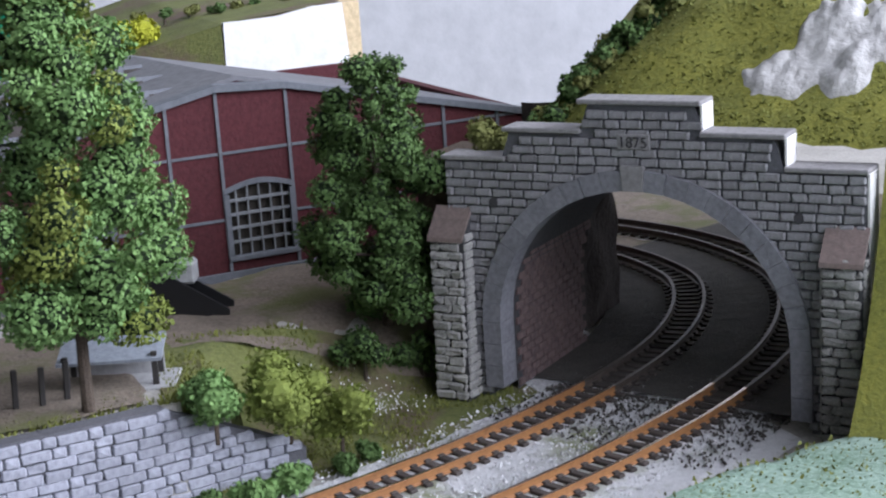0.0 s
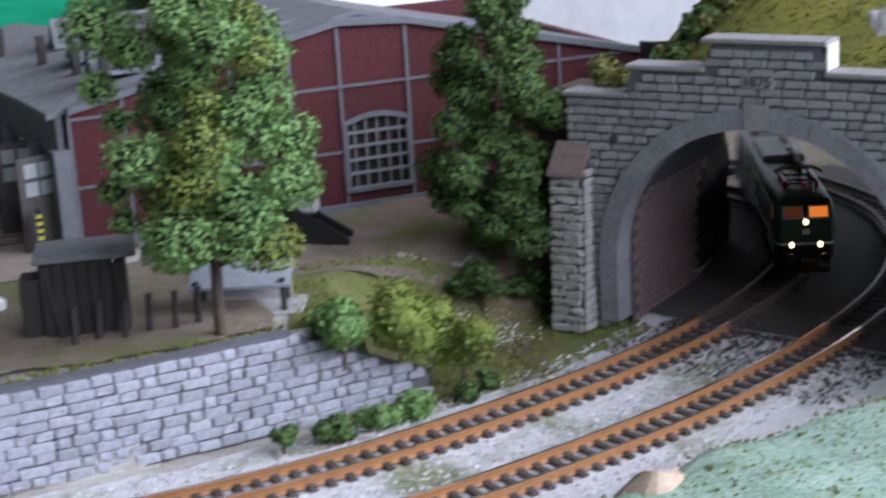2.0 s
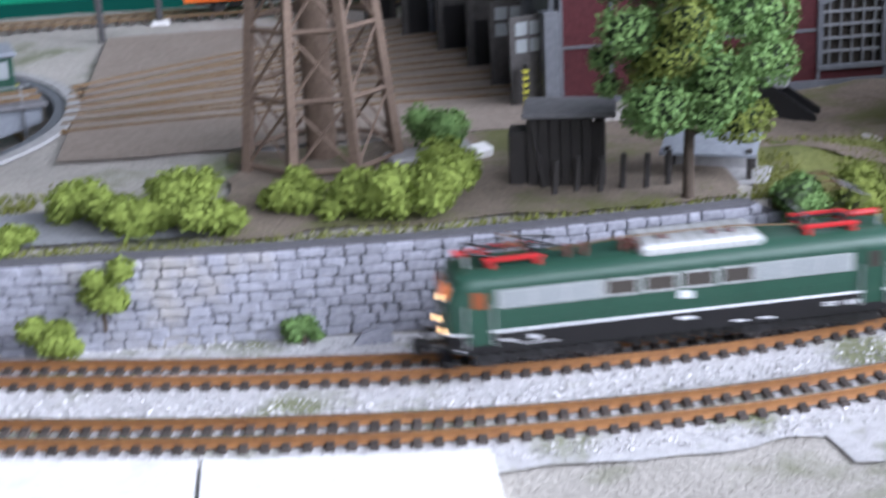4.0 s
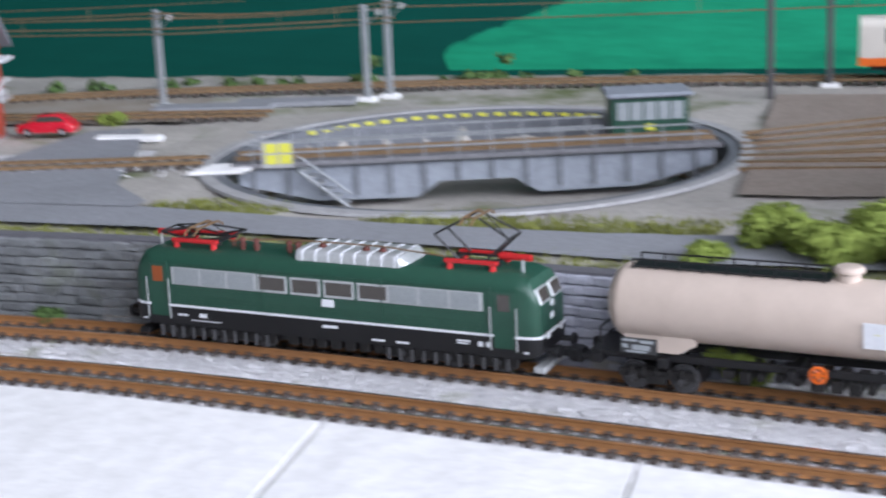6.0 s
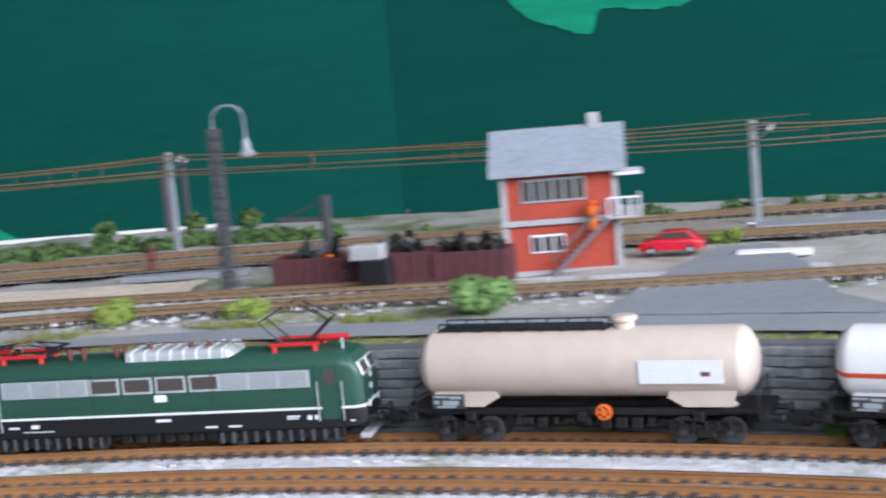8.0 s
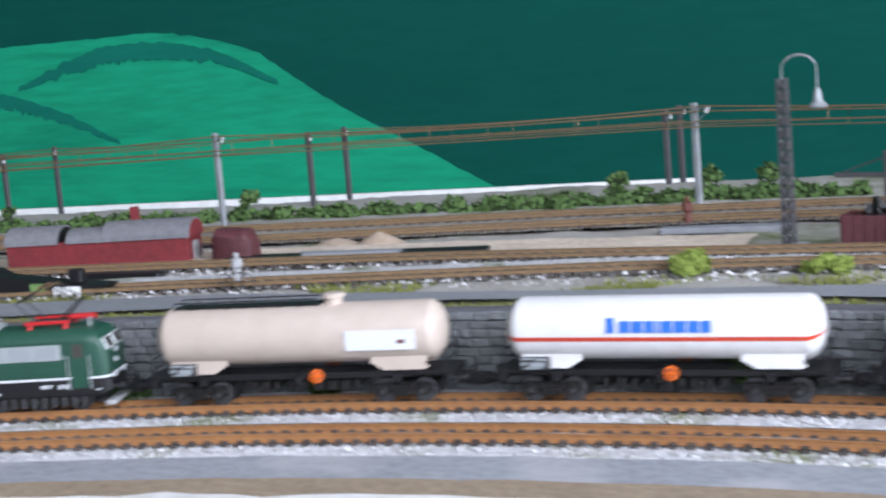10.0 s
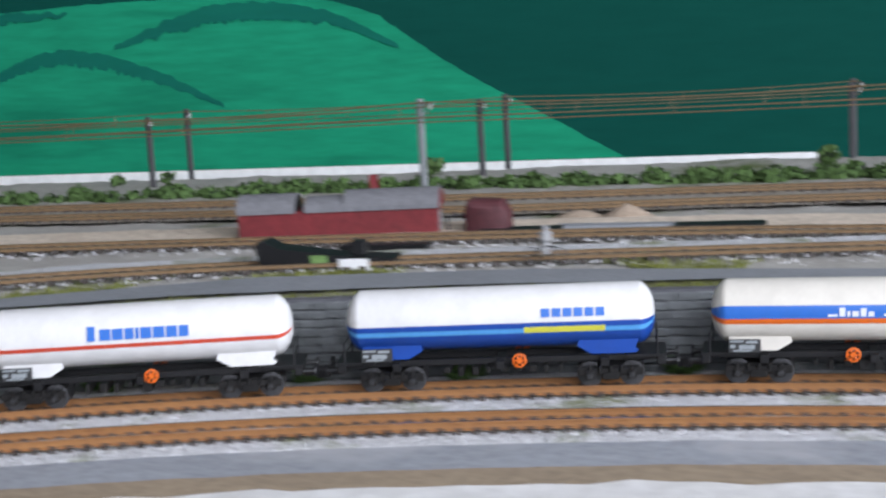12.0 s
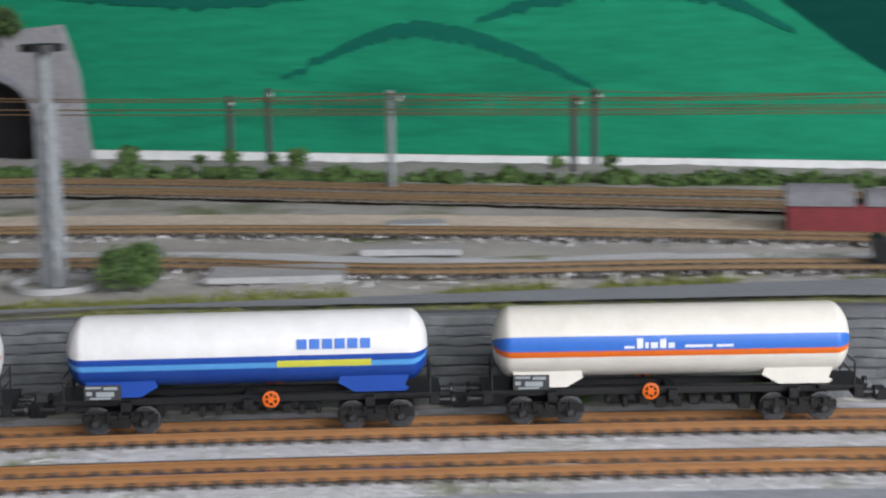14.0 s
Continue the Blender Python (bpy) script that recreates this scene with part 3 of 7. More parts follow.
# loose ballast
def scatter_stones(name, line, z, n, spread, mat, label, lo=0.0, hi=1.0, size=0.07):
    s = lengths(line)
    at = np.random.uniform(lo * s[-1], hi * s[-1], n)
    d = np.random.uniform(-spread, spread, n)
    bx, by = np.interp(at, s, line[:, 0]), np.interp(at, s, line[:, 1])
    i = np.searchsorted(s, at).clip(1, len(s) - 1)
    t = line[i] - line[i - 1]
    t /= np.linalg.norm(t, axis=1)[:, None]
    me = Mesh()
    for k in range(n):
        x, y = bx[k] - t[k, 1] * d[k], by[k] + t[k, 0] * d[k]
        a = abs(d[k])
        if abs(a - 0.48) < 0.16:
            continue
        zz = z - 0.31 - (0.04 if a < 0.8 else 0.18 * max(0, a - 1.0))
        if z == 0 and a > 0.8:
            zz = max(zz, BED + 0.095)
        r = size * random.uniform(0.5, 1.3)
        pts = [(x + r * random.uniform(-1, 1), y + r * random.uniform(-1, 1), zz + r * random.uniform(-0.3, 0.3)) for _ in range(3)] + [(x, y, zz + r * random.uniform(0.6, 1.2))]
        me.add(pts, [(0, 1, 3), (1, 2, 3), (2, 0, 3)])
    return solo(name, me, mat, label, "ballast", kind="stuff")


scatter_stones("ballast", LINE, 0.0, 38000, 2.2, STONES, "loose pale grey ballast stones between the rails", 0.05, 0.84, 0.055)
scatter_stones("ballast", FRONT, 0.0, 34000, 1.55, STONES, "loose pale grey ballast stones beside the outer track", 0.05, 0.82, 0.055)

# == retaining wall of separate stones
wx = np.arange(-104, 26.2, 0.2)
wl = np.c_[wx, wall_y(wx)]
for _ in range(12):
    wl[1:-1] = 0.5 * wl[1:-1] + 0.25 * (wl[:-2] + wl[2:])
ws = lengths(wl)
wall_top = lambda x: YARD + 0.12 - max(0.0, (x - 22.3)) * 0.5
rwall = thing("retaining_wall", cm(0, 0, 0), "blue-grey retaining wall of coursed rough stones", "wall", kind="structure")
core = Mesh()
rows_ = [[], [], [], []]
for x, y in wl:
    t = wall_top(x)
    for r, p in zip(rows_, ((x, y + 0.10, BED - 0.1), (x, y + 0.06, t - 0.04), (x, y + 0.55, t - 0.04), (x, y + 0.55, BED - 0.1))):
        r.append(p)
core.sheet(rows_[::-1])
part("mortar_core", core, WALLMORTAR, rwall, "dark mortar behind the stones")
shapes = []
for k in range(6):
    w = (0.38, 0.46, 0.52, 0.58, 0.64, 0.72)[k]
    shapes.append((w, Mesh().box(-w / 2 + 0.012, w / 2 - 0.012, -0.05, 0.12, 0.01, 0.256, 0.035, jit=0.02).data("stone", WALLSTONE)))
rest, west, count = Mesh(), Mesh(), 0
for row in range(9):
    s = 0.15 + random.random() * 0.4
    z = BED + 0.05 + row * 0.265
    while s < ws[-1] - 0.5:
        w, me = random.choice(shapes)
        s += w / 2
        x, y = np.interp(s, ws, wl[:, 0]), np.interp(s, ws, wl[:, 1])
        x2, y2 = np.interp(s + 0.1, ws, wl[:, 0]), np.interp(s + 0.1, ws, wl[:, 1])
        a = math.degrees(math.atan2(y2 - y, x2 - x)) + random.uniform(-2, 2)
        if z + 0.2 < wall_top(x):
            yy = y + random.uniform(-0.02, 0.025) + 0.02 * row / 9
            if 11.5 < x < 24 and count < 300:
                part("stone", me, None, rwall, where=cm(x, yy, z + random.uniform(-0.015, 0.015), random.uniform(-3, 3), 0, a))
                count += 1
            else:
                m = Matrix.LocRotScale((x, yy, z + random.uniform(-0.015, 0.015)), Euler((0, 0, radians(a))), None)
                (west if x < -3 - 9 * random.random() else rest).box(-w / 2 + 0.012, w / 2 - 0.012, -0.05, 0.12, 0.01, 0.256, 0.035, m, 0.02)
        s += w / 2
tagged(part("stones", rest, WALLSTONE, rwall), kind="stuff")
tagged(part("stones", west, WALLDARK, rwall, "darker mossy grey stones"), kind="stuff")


# == foliage
def leaves(centres, n, size, flat=0.8):
    """Small crumpled leaf pieces over a set of (x, y, z, r) clumps."""
    me = Mesh()
    w = np.array([c[3] ** 2 for c in centres])
    pick = np.random.choice(len(centres), n, p=w / w.sum())
    for k in pick:
        x, y, z, r = centres[k]
        d = Vector(np.random.normal(size=3)).normalized()
        rr = r * (0.72 + 0.38 * random.random())
        p = Vector((x, y, z)) + Vector((d.x * rr, d.y * rr, d.z * rr * flat))
        a = Vector(np.random.normal(size=3)).normalized()
        b = a.cross(d + Vector((0.3, 0.2, 0.1)))
        if b.length < 1e-3:
            continue
        b.normalize()
        s = size * random.uniform(0.6, 1.4)
        q = [p + a * s, p + b * s * 0.8, p - a * s * 0.9 + d * s * 0.5, p - b * s * 0.8 + d * s * 0.3]
        me.add(q, [(0, 1, 2), (0, 2, 3)])
    return me


def clump_core(centres, shrink=0.74, flat=0.8):
    me = Mesh()
    for x, y, z, r in centres:
        prof = [(max(0.001, r * shrink * math.sin(t)), -r * shrink * flat * math.cos(t)) for t in np.linspace(0, math.pi, 6)]
        me.spin(prof, 9, Matrix.Translation((x, y, z)))
    return me


def bush(x, y, z, wide, high, mat, label, n=700, size=0.09, group="shrubs on the layout", name="shrub"):
    ob = thing(name, cm(x, y, z), label, "shrub", group)
    cs = []
    for _ in range(max(4, int(wide * 4))):
        a, q = random.uniform(0, 6.28), random.random() ** 0.5
        r = random.uniform(0.22, 0.36) * min(wide, high * 1.6)
        cs.append((math.cos(a) * q * wide * 0.36, math.sin(a) * q * wide * 0.30, max(r * 0.5, high * random.uniform(0.3, 0.72)), r * 0.8))
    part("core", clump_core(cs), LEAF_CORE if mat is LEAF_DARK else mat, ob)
    part("leaves", leaves(cs, int(n * 2.0), size * 0.68), mat, ob)
    part("stem", Mesh().rod((0, 0, -0.3), (0, 0, high * 0.45), 0.06, n=6), BARK, ob)
    return ob


def tree(x, y, z, top, width, label, n=9000, dark=False, low=1.4, seed=1, size=0.10):
    random.seed(seed), np.random.seed(seed)
    ob = thing("tree", cm(x, y, z), label, "tree", "broadleaf trees")
    h = top - z
    tr = Mesh()
    pts = [(0, 0, -0.3), (0.05, 0, h * 0.25), (-0.04, 0.05, h * 0.5), (0.05, 0, h * 0.8)]
    for k, (a, b) in enumerate(zip(pts, pts[1:])):
        tr.rod(a, b, 0.17 - 0.04 * k, 0.17 - 0.04 * (k + 1), n=9)
    part("trunk", tr, BARK, ob, smooth=True)
    cs = []
    for k in range(74):
        f = k / 73
        zz = low + (h - low) * f
        spread = width / 2 * (0.55 + 0.55 * math.sin(math.pi * min(1, (f * 0.82 + 0.16)))) * (1.0 if f < 0.75 else 1.0 - (f - 0.75) * 1.7)
        a = k * 2.4 + random.uniform(-0.4, 0.4)
        q = random.uniform(0.3, 1.0) * (0.92 + 0.42 * noise.noise((math.cos(a) * 1.3 + seed, math.sin(a) * 1.3, zz * 0.55)))
        r = random.choice((0.45, 0.6, 0.75, 0.9, 1.05)) * random.uniform(0.85, 1.1) * (1 - 0.35 * f) * width / 5.0
        c = (math.cos(a) * spread * q, math.sin(a) * spread * q, zz, r)
        cs.append(c)
        if k % 5 == 0:
            part('limb', Mesh().rod((0, 0, zz * 0.8), (c[0] * 0.8, c[1] * 0.8, zz - 0.1), 0.07, 0.03, n=5), BARK, ob)
    mats = (LEAF_DARK, LEAF_DARK, LEAF_DARK) if dark else (LEAF_MID, LEAF_MID, LEAF_LIMEOLIVE)
    # The crown's inner clumps carry painted shade, so gaps read dark.
    inner = clump_core(cs, 0.68)
    crown = part("crown", leaves([c for i, c in enumerate(cs) if i % 4], int(n * 0.78), size), mats[0], ob)
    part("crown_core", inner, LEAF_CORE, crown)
    part("pale_foliage", leaves([c for i, c in enumerate(cs) if i % 4 == 0], int(n * 0.22), size), mats[2], crown, "yellowish paler tufts" if not dark else "")
    random.seed(seed + 9), np.random.seed(seed + 9)
    return ob


# == the train
def bogie(parent, x, axles, wheel_r, span, mat=GRIME, name="bogie"):
    me = Mesh()
    half = span / 2
    for sgn in (-1, 1):
        y = 0.62 * sgn
        me.box(-half - 0.32, half + 0.32, y - 0.05, y + 0.05, 0.33, 0.52, 0.02)
        me.box(-half * 0.4, half * 0.4, y - 0.07, y + 0.07, 0.20, 0.42, 0.02)
        for ax in axles:
            me.box(ax - 0.13, ax + 0.13, y - 0.10, y + 0.10, 0.22, 0.46, 0.03)
        for ax in np.linspace(-half, half, 5):
            me.rod((ax, y + 0.07 * sgn, 0.42), (ax, y + 0.07 * sgn, 0.60), 0.05, n=6)
    me.box(-half - 0.2, half + 0.2, -0.5, 0.5, 0.44, 0.56)
    b = part(name, me, mat, parent, where=cm(x, 0, 0))
    wh = Mesh()
    for sgn in (-1, 1):
        wh.spin([(0.02, 0.50 * sgn), (wheel_r * 0.8, 0.50 * sgn), (wheel_r, 0.50 * sgn), (wheel_r, 0.42 * sgn), (wheel_r + 0.05, 0.41 * sgn), (wheel_r + 0.05, 0.38 * sgn), (0.02, 0.38 * sgn)], 16, Matrix.Rotation(math.pi / 2, 4, "Z") @ Matrix.Identity(4), axis="X")
    wh.rod((0, -0.5, 0), (0, 0.5, 0), 0.05, n=6)
    data = wh.data("wheelset", WHEELMAT, True)
    for ax in axles:
        part("wheelset", data, None, b, where=cm(ax, 0, wheel_r))
        for sgn in (-1, 1):
            part("axle_cap", Mesh().rod((ax, 0.70 * sgn, 0.33), (ax, 0.80 * sgn, 0.33), 0.10, 0.075, n=9), WHEELMAT, b)
    return b


WHEELMAT = paint("dull wheel metal", (0.10, 0.10, 0.105), 0.4, metal=0.6, second=(0.05, 0.05, 0.05), scale=2.0, amount=0.5)


def coupler(parent, x, sgn):
    me = Mesh().box(min(x, x + 0.55 * sgn), max(x, x + 0.55 * sgn), -0.12, 0.12, 0.42, 0.60, 0.02)
    me.box(min(x + 0.45 * sgn, x + 0.75 * sgn), max(x + 0.45 * sgn, x + 0.75 * sgn), -0.2, 0.2, 0.36, 0.66, 0.03)
    part("coupling", me, BLACK, parent)
    for y in (-0.5, 0.5):
        bf = Mesh().rod((x, y, 0.66), (x + 0.32 * sgn, y, 0.66), 0.07, n=8)
        bf.rod((x + 0.32 * sgn, y, 0.66), (x + 0.40 * sgn, y, 0.66), 0.16, 0.15, n=12)
        part("buffer", bf, BLACK, parent)


def rounded(half_w, z0, z1, r, n=5):
    """Half-width outline with rounded upper corners, in (y, z)."""
    pts = [(-half_w, z0), (half_w, z0)]
    pts += [(half_w - r + r * math.cos(a), z1 - r + r * math.sin(a)) for a in np.linspace(0, math.pi / 2, n)]
    pts += [(-half_w + r - r * math.sin(a), z1 - r + r * math.cos(a)) for a in np.linspace(0, math.pi / 2, n)]
    return pts


def loft(sections):
    """Closed outlines at stations along x, joined and capped."""
    me = Mesh()
    n = len(sections[0][1])
    for x, pts in sections:
        me.v += [(x, a, b) for a, b in pts]
    for i in range(len(sections) - 1):
        for j in range(n):
            k = (j + 1) % n
            me.f.append((i * n + j, i * n + k, (i + 1) * n + k, (i + 1) * n + j))
    me.f.append(tuple(range(n))[::-1])
    me.f.append(tuple(range((len(sections) - 1) * n, len(sections) * n)))
    return me


def locomotive():
    ob = thing("electric_locomotive", cm(0, 0, 0), "bottle green and black electric model locomotive with white stripe", "locomotive")
    W, L = 0.87, 5.45
    secs = []
    for x, w, z1, r in ((-L - 0.13, 0.72, 1.74, 0.12), (-L - 0.02, 0.81, 2.06, 0.22), (-L + 0.15, 0.86, 2.35, 0.34), (-L + 0.5, W, 2.46, 0.42), (L - 0.5, W, 2.46, 0.42), (L - 0.15, 0.86, 2.35, 0.34), (L + 0.02, 0.81, 2.06, 0.22), (L + 0.13, 0.72, 1.74, 0.12)):
        secs.append((x, rounded(w, 1.04, z1, r)))
    body = part("body", loft(secs), LOCOGREEN, ob, "bottle green upper body", smooth=True)
    secs = [(x, rounded(w, 0.50 + d, 0.99, 0.02, 2)) for x, w, d in ((-L - 0.16, 0.72, 0.12), (-L + 0.02, 0.84, 0.04), (-L + 0.3, W, 0), (L - 0.3, W, 0), (L - 0.02, 0.84, 0.04), (L + 0.16, 0.72, 0.12))]
    skirt = part("skirt", loft(secs), BLACK, ob, "black lower body", smooth=True)
    secs = [(x, rounded(w + 0.008, 0.985, 1.045, 0.01, 2)) for x, w in ((-L - 0.16, 0.73), (-L + 0.02, 0.84), (-L + 0.3, W), (L - 0.3, W), (L - 0.02, 0.84), (L + 0.16, 0.73))]
    part("stripe", loft(secs), WHITE, body, "thin white waist stripe")
    for sgn in (-1, 1):
        y = W * sgn
        for x0, x1, k in ((-4.35, -1.95, 3), (1.75, 4.15, 3)):
            fr = Mesh().box(x0 - 0.05, x1 + 0.05, min(y, y + 0.015 * sgn), max(y, y + 0.015 * sgn), 1.58, 2.03)
            part("grille_frame", fr, SILVER, body)
            for i in range(k):
                a, b = x0 + (x1 - x0) * i / k + 0.03, x0 + (x1 - x0) * (i + 1) / k - 0.03
                g = Mesh()
                for zz in np.arange(1.61, 1.98, 0.045):
                    g.box(a, b, min(y, y + 0.03 * sgn), max(y, y + 0.03 * sgn), zz, zz + 0.032)
                part("grille", g, GREYPANEL, body)
        for i in range(4):
            x = -1.45 + i * 0.93
            part("window_frame", Mesh().box(x - 0.42, x + 0.42, min(y, y + 0.02 * sgn), max(y, y + 0.02 * sgn), 1.58, 2.02, 0.006), SILVER, body)
            part("window_pane", Mesh().box(x - 0.36, x + 0.36, min(y, y + 0.026 * sgn), max(y, y + 0.026 * sgn), 1.64, 1.97, 0.006), DARKGLASS, body, "smoked machine-room window")
        for x in (-1.75, 1.55, -4.55, 4.38):
            part("panel_rib", Mesh().box(x - 0.03, x + 0.03, min(y, y + 0.02 * sgn), max(y, y + 0.02 * sgn), 1.06, 2.16), LOCOGREEN, body)
        for x, lit in ((-4.82, True), (4.72, False)):
            part("door", Mesh().box(x - 0.26, x + 0.26, min(y, y + 0.012 * sgn), max(y, y + 0.012 * sgn), 0.72, 2.08), LOCOGREEN, body)
            part("cab_side_window", Mesh().box(x - 0.15, x + 0.15, min(y, y + 0.022 * sgn), max(y, y + 0.022 * sgn), 1.62, 2.02, 0.006), CABDIM if lit else DARKGLASS, body, "faintly lit cab window" if lit else "")
            for d in (-0.33, 0.33):
                part("handrail", Mesh().rod((x + d, y + 0.05 * sgn, 0.68), (x + d, y + 0.05 * sgn, 1.72), 0.018, n=5), SILVER, body)
        logo = Mesh().box(0.08 - 0.16, 0.08 + 0.18, min(y, y + 0.02 * sgn), max(y, y + 0.02 * sgn), 1.34, 1.53, 0.01)
        part("emblem", logo, WHITE, body, "small white emblem plate")
        for zz in (1.14, 1.22, 1.30, 1.50, 2.10):
            part("seam", Mesh().box(-4.3, 4.15, min(y, y + 0.008 * sgn), max(y, y + 0.008 * sgn), zz, zz + 0.012), LOCOGREEN, body)
        marks = [(-4.3, 0.78, 0.3, 0.05), (-3.65, 0.80, 0.22, 0.10), (-3.9, 0.66, 0.9, 0.02), (-0.1, 0.84, 0.42, 0.07), (1.25, 0.62, 0.34, 0.05), (1.9, 0.62, 0.34, 0.05), (3.5, 0.82, 0.35, 0.04), (3.5, 0.76, 0.3, 0.03), (4.05, 0.78, 0.12, 0.12), (4.25, 0.78, 0.10, 0.12), (-5.35, 0.62, 0.12, 0.04), (5.2, 0.66, 0.12, 0.04)]
        for x, z, w, h in marks:
            part("lettering", Mesh().box(x, x + w, min(y, y + 0.008 * sgn), max(y, y + 0.008 * sgn), z - h / 2, z + h / 2), WHITE, skirt)
    hood = part("roof_hood", loft([(x, rounded(w, 2.40, z, 0.14)) for x, w, z in ((-1.0, 0.45, 2.46), (-0.85, 0.66, 2.66), (1.95, 0.66, 2.66), (2.15, 0.5, 2.46))]), SILVER, ob, "silver roof hood with ribs", smooth=True)
    for x in np.arange(-0.7, 2.0, 0.36):
        part("rib", loft([(x, rounded(0.67, 2.40, 2.672, 0.14)), (x + 0.05, rounded(0.67, 2.40, 2.672, 0.14))]), WHITE, hood)
    for x in (-2.6, -2.2, -1.25, -1.0, -0.3, 0.9, 1.35):
        ins = Mesh().rod((x, -0.25, 2.42), (x, -0.25, 2.76), 0.07, 0.055, n=8).rod((x, -0.25, 2.56), (x, -0.25, 2.60), 0.10, n=8).rod((x, -0.25, 2.68), (x, -0.25, 2.73), 0.10, n=8)
        part("insulator", ins, BROWNINS, ob, "brown roof insulator")
    part("roof_conductor", Mesh().path([(-3.0, -0.25, 2.66), (-1.3, -0.25, 2.79), (-0.3, -0.25, 2.79), (1.35, -0.25, 2.79), (3.0, -0.25, 2.66)], 0.022, n=5), BRASSY, ob)
    for x, up, face in ((-3.9, False, -1), (3.75, True, 1)):
        pan = part("pantograph", Mesh().box(-0.75, 0.75, -0.42, -0.36, 2.56, 2.62).box(-0.75, 0.75, 0.36, 0.42, 2.56, 2.62).box(-0.6, -0.5, -0.4, 0.4, 2.56, 2.62).box(0.5, 0.6, -0.4, 0.4, 2.56, 2.62), WIRE, ob, where=cm(x, 0, 0))
        base = Mesh()
        for y in (-0.45, 0.45):
            base.box(-0.68, 0.68, y - 0.06, y + 0.06, 2.58, 2.68, 0.02)
            for d in (-0.55, 0.55):
                base.rod((d, y, 2.36), (d, y, 2.62), 0.10, 0.07, n=8)
        part("red_base", base, RED, pan, "bright red pantograph base")
        part("air_cylinder", Mesh().rod((0.55 * face, 0, 2.70), (1.35 * face, 0, 2.70), 0.085, n=8), RED, pan)
        top = 3.66 if up else 2.92
        mid = 3.22 if up else 2.80
        reach = 0.95 if up else 1.05
        note = "raised pantograph arm" if up else "folded pantograph arm"
        for y, yt in ((-0.36, -0.22), (0.36, 0.22)):
            for sx in (-1, 1):
                part("arm", Mesh().rod((0.35 * sx, y, 2.66), (reach * sx, y, mid), 0.03, n=5), WIRE, pan, note)
                part("arm", Mesh().rod((reach * sx, y, mid), (0.10 * sx, yt, top), 0.026, n=5), WIRE, pan, note)
        for sx in (-1, 1):
            part("cross_rod", Mesh().rod((reach * sx, -0.36, mid), (reach * sx, 0.36, mid), 0.026, n=5), WIRE, pan)
            part("stay", Mesh().rod((reach * sx, -0.36, mid), (0.10 * sx, 0.22, top), 0.018, n=4), WIRE, pan)
        head = Mesh()
        for d in (-0.14, 0.14):
            head.path([(d, -0.70, top - 0.10), (d, -0.45, top + 0.03), (d, 0.45, top + 0.03), (d, 0.70, top - 0.10)], 0.03, n=5)
        head.rod((-0.14, -0.3, top), (0.14, -0.3, top), 0.025, n=5).rod((-0.14, 0.3, top), (0.14, 0.3, top), 0.025, n=5)
        part("contact_bow", head, BRASSY, pan, "brownish contact bow")
    part("horn", Mesh().rod((5.0, -0.3, 2.4), (5.0, -0.3, 2.72), 0.04, n=6).rod((-5.0, -0.3, 2.4), (-5.0, -0.3, 2.72), 0.04, n=6), SILVER, ob)
    for sgn in (-1, 1):
        x = L * sgn
        for y in (-0.37, 0.37):
            lit = sgn < 0
            m = Matrix.LocRotScale((x + 0.035 * sgn, y, 1.95), Euler((0, radians(-22 * sgn), 0)), None)
            part("windscreen_frame", Mesh().box(-0.045, 0.05, -0.31, 0.31, -0.20, 0.20, 0.03, m), SILVER, body)
            part("windscreen", Mesh().box(-0.06, 0.06, -0.28, 0.28, -0.17, 0.17, 0.03, m), CABGLOW if (lit and y < 0) else (CABDIM if lit else DARKGLASS), body, "orange-lit windscreen" if lit else "dark windscreen")
            part("headlight_ring", Mesh().rod((x + 0.05 * sgn, y * 1.12, 1.0), (x + 0.17 * sgn, y * 1.12, 1.0), 0.12, n=12), BLACK, body)
            part("headlight", Mesh().rod((x + 0.05 * sgn, y * 1.12, 1.0), (x + 0.20 * sgn, y * 1.12, 1.0), 0.085, n=12), LAMPGLOW if lit else WHITE, body, "glowing headlight" if lit else "")
        part("top_headlight", Mesh().rod((x + 0.02 * sgn, 0, 1.68), (x + 0.15 * sgn, 0, 1.68), 0.085, n=12), LAMPGLOW if sgn < 0 else WHITE, body, "glowing top headlight" if sgn < 0 else "")
        part("front_emblem", Mesh().box(min(x, x + 0.14 * sgn), max(x, x + 0.14 * sgn), -0.11, 0.11, 1.30, 1.45, 0.01), WHITE, body)
        part("snow_plough", Mesh().box(min(x - 0.1 * sgn, x + 0.2 * sgn), max(x - 0.1 * sgn, x + 0.2 * sgn), -0.7, 0.7, 0.12, 0.28, 0.03), SILVER if sgn > 0 else BLACK, ob)
        coupler(ob, x + 0.12 * sgn, sgn)
    for x in (-3.25, 3.25):
        bg = bogie(ob, x, (-1.25, 0.0, 1.25), 0.36, 2.5)
        for sgn in (-1, 1):
            part("side_frame", Mesh().box(-1.75, 1.75, sgn * 0.72 - 0.05, sgn * 0.72 + 0.05, 0.20, 0.50, 0.03), GRIME, bg)
            for q in np.arange(-1.6, 1.7, 0.31):
                part("spring", Mesh().rod((q, sgn * 0.80, 0.16), (q, sgn * 0.80, 0.46), 0.06, n=7), WHEELMAT, bg)
    for q in np.arange(-1.2, 1.3, 0.4):
        part("equipment_box", Mesh().box(q, q + 0.3, -0.74, 0.74, 0.22, 0.52, 0.03), GRIME, ob)
    part("underframe", Mesh().box(-1.6, 1.6, -0.6, 0.6, 0.26, 0.52, 0.05), GRIME, ob)
    return ob


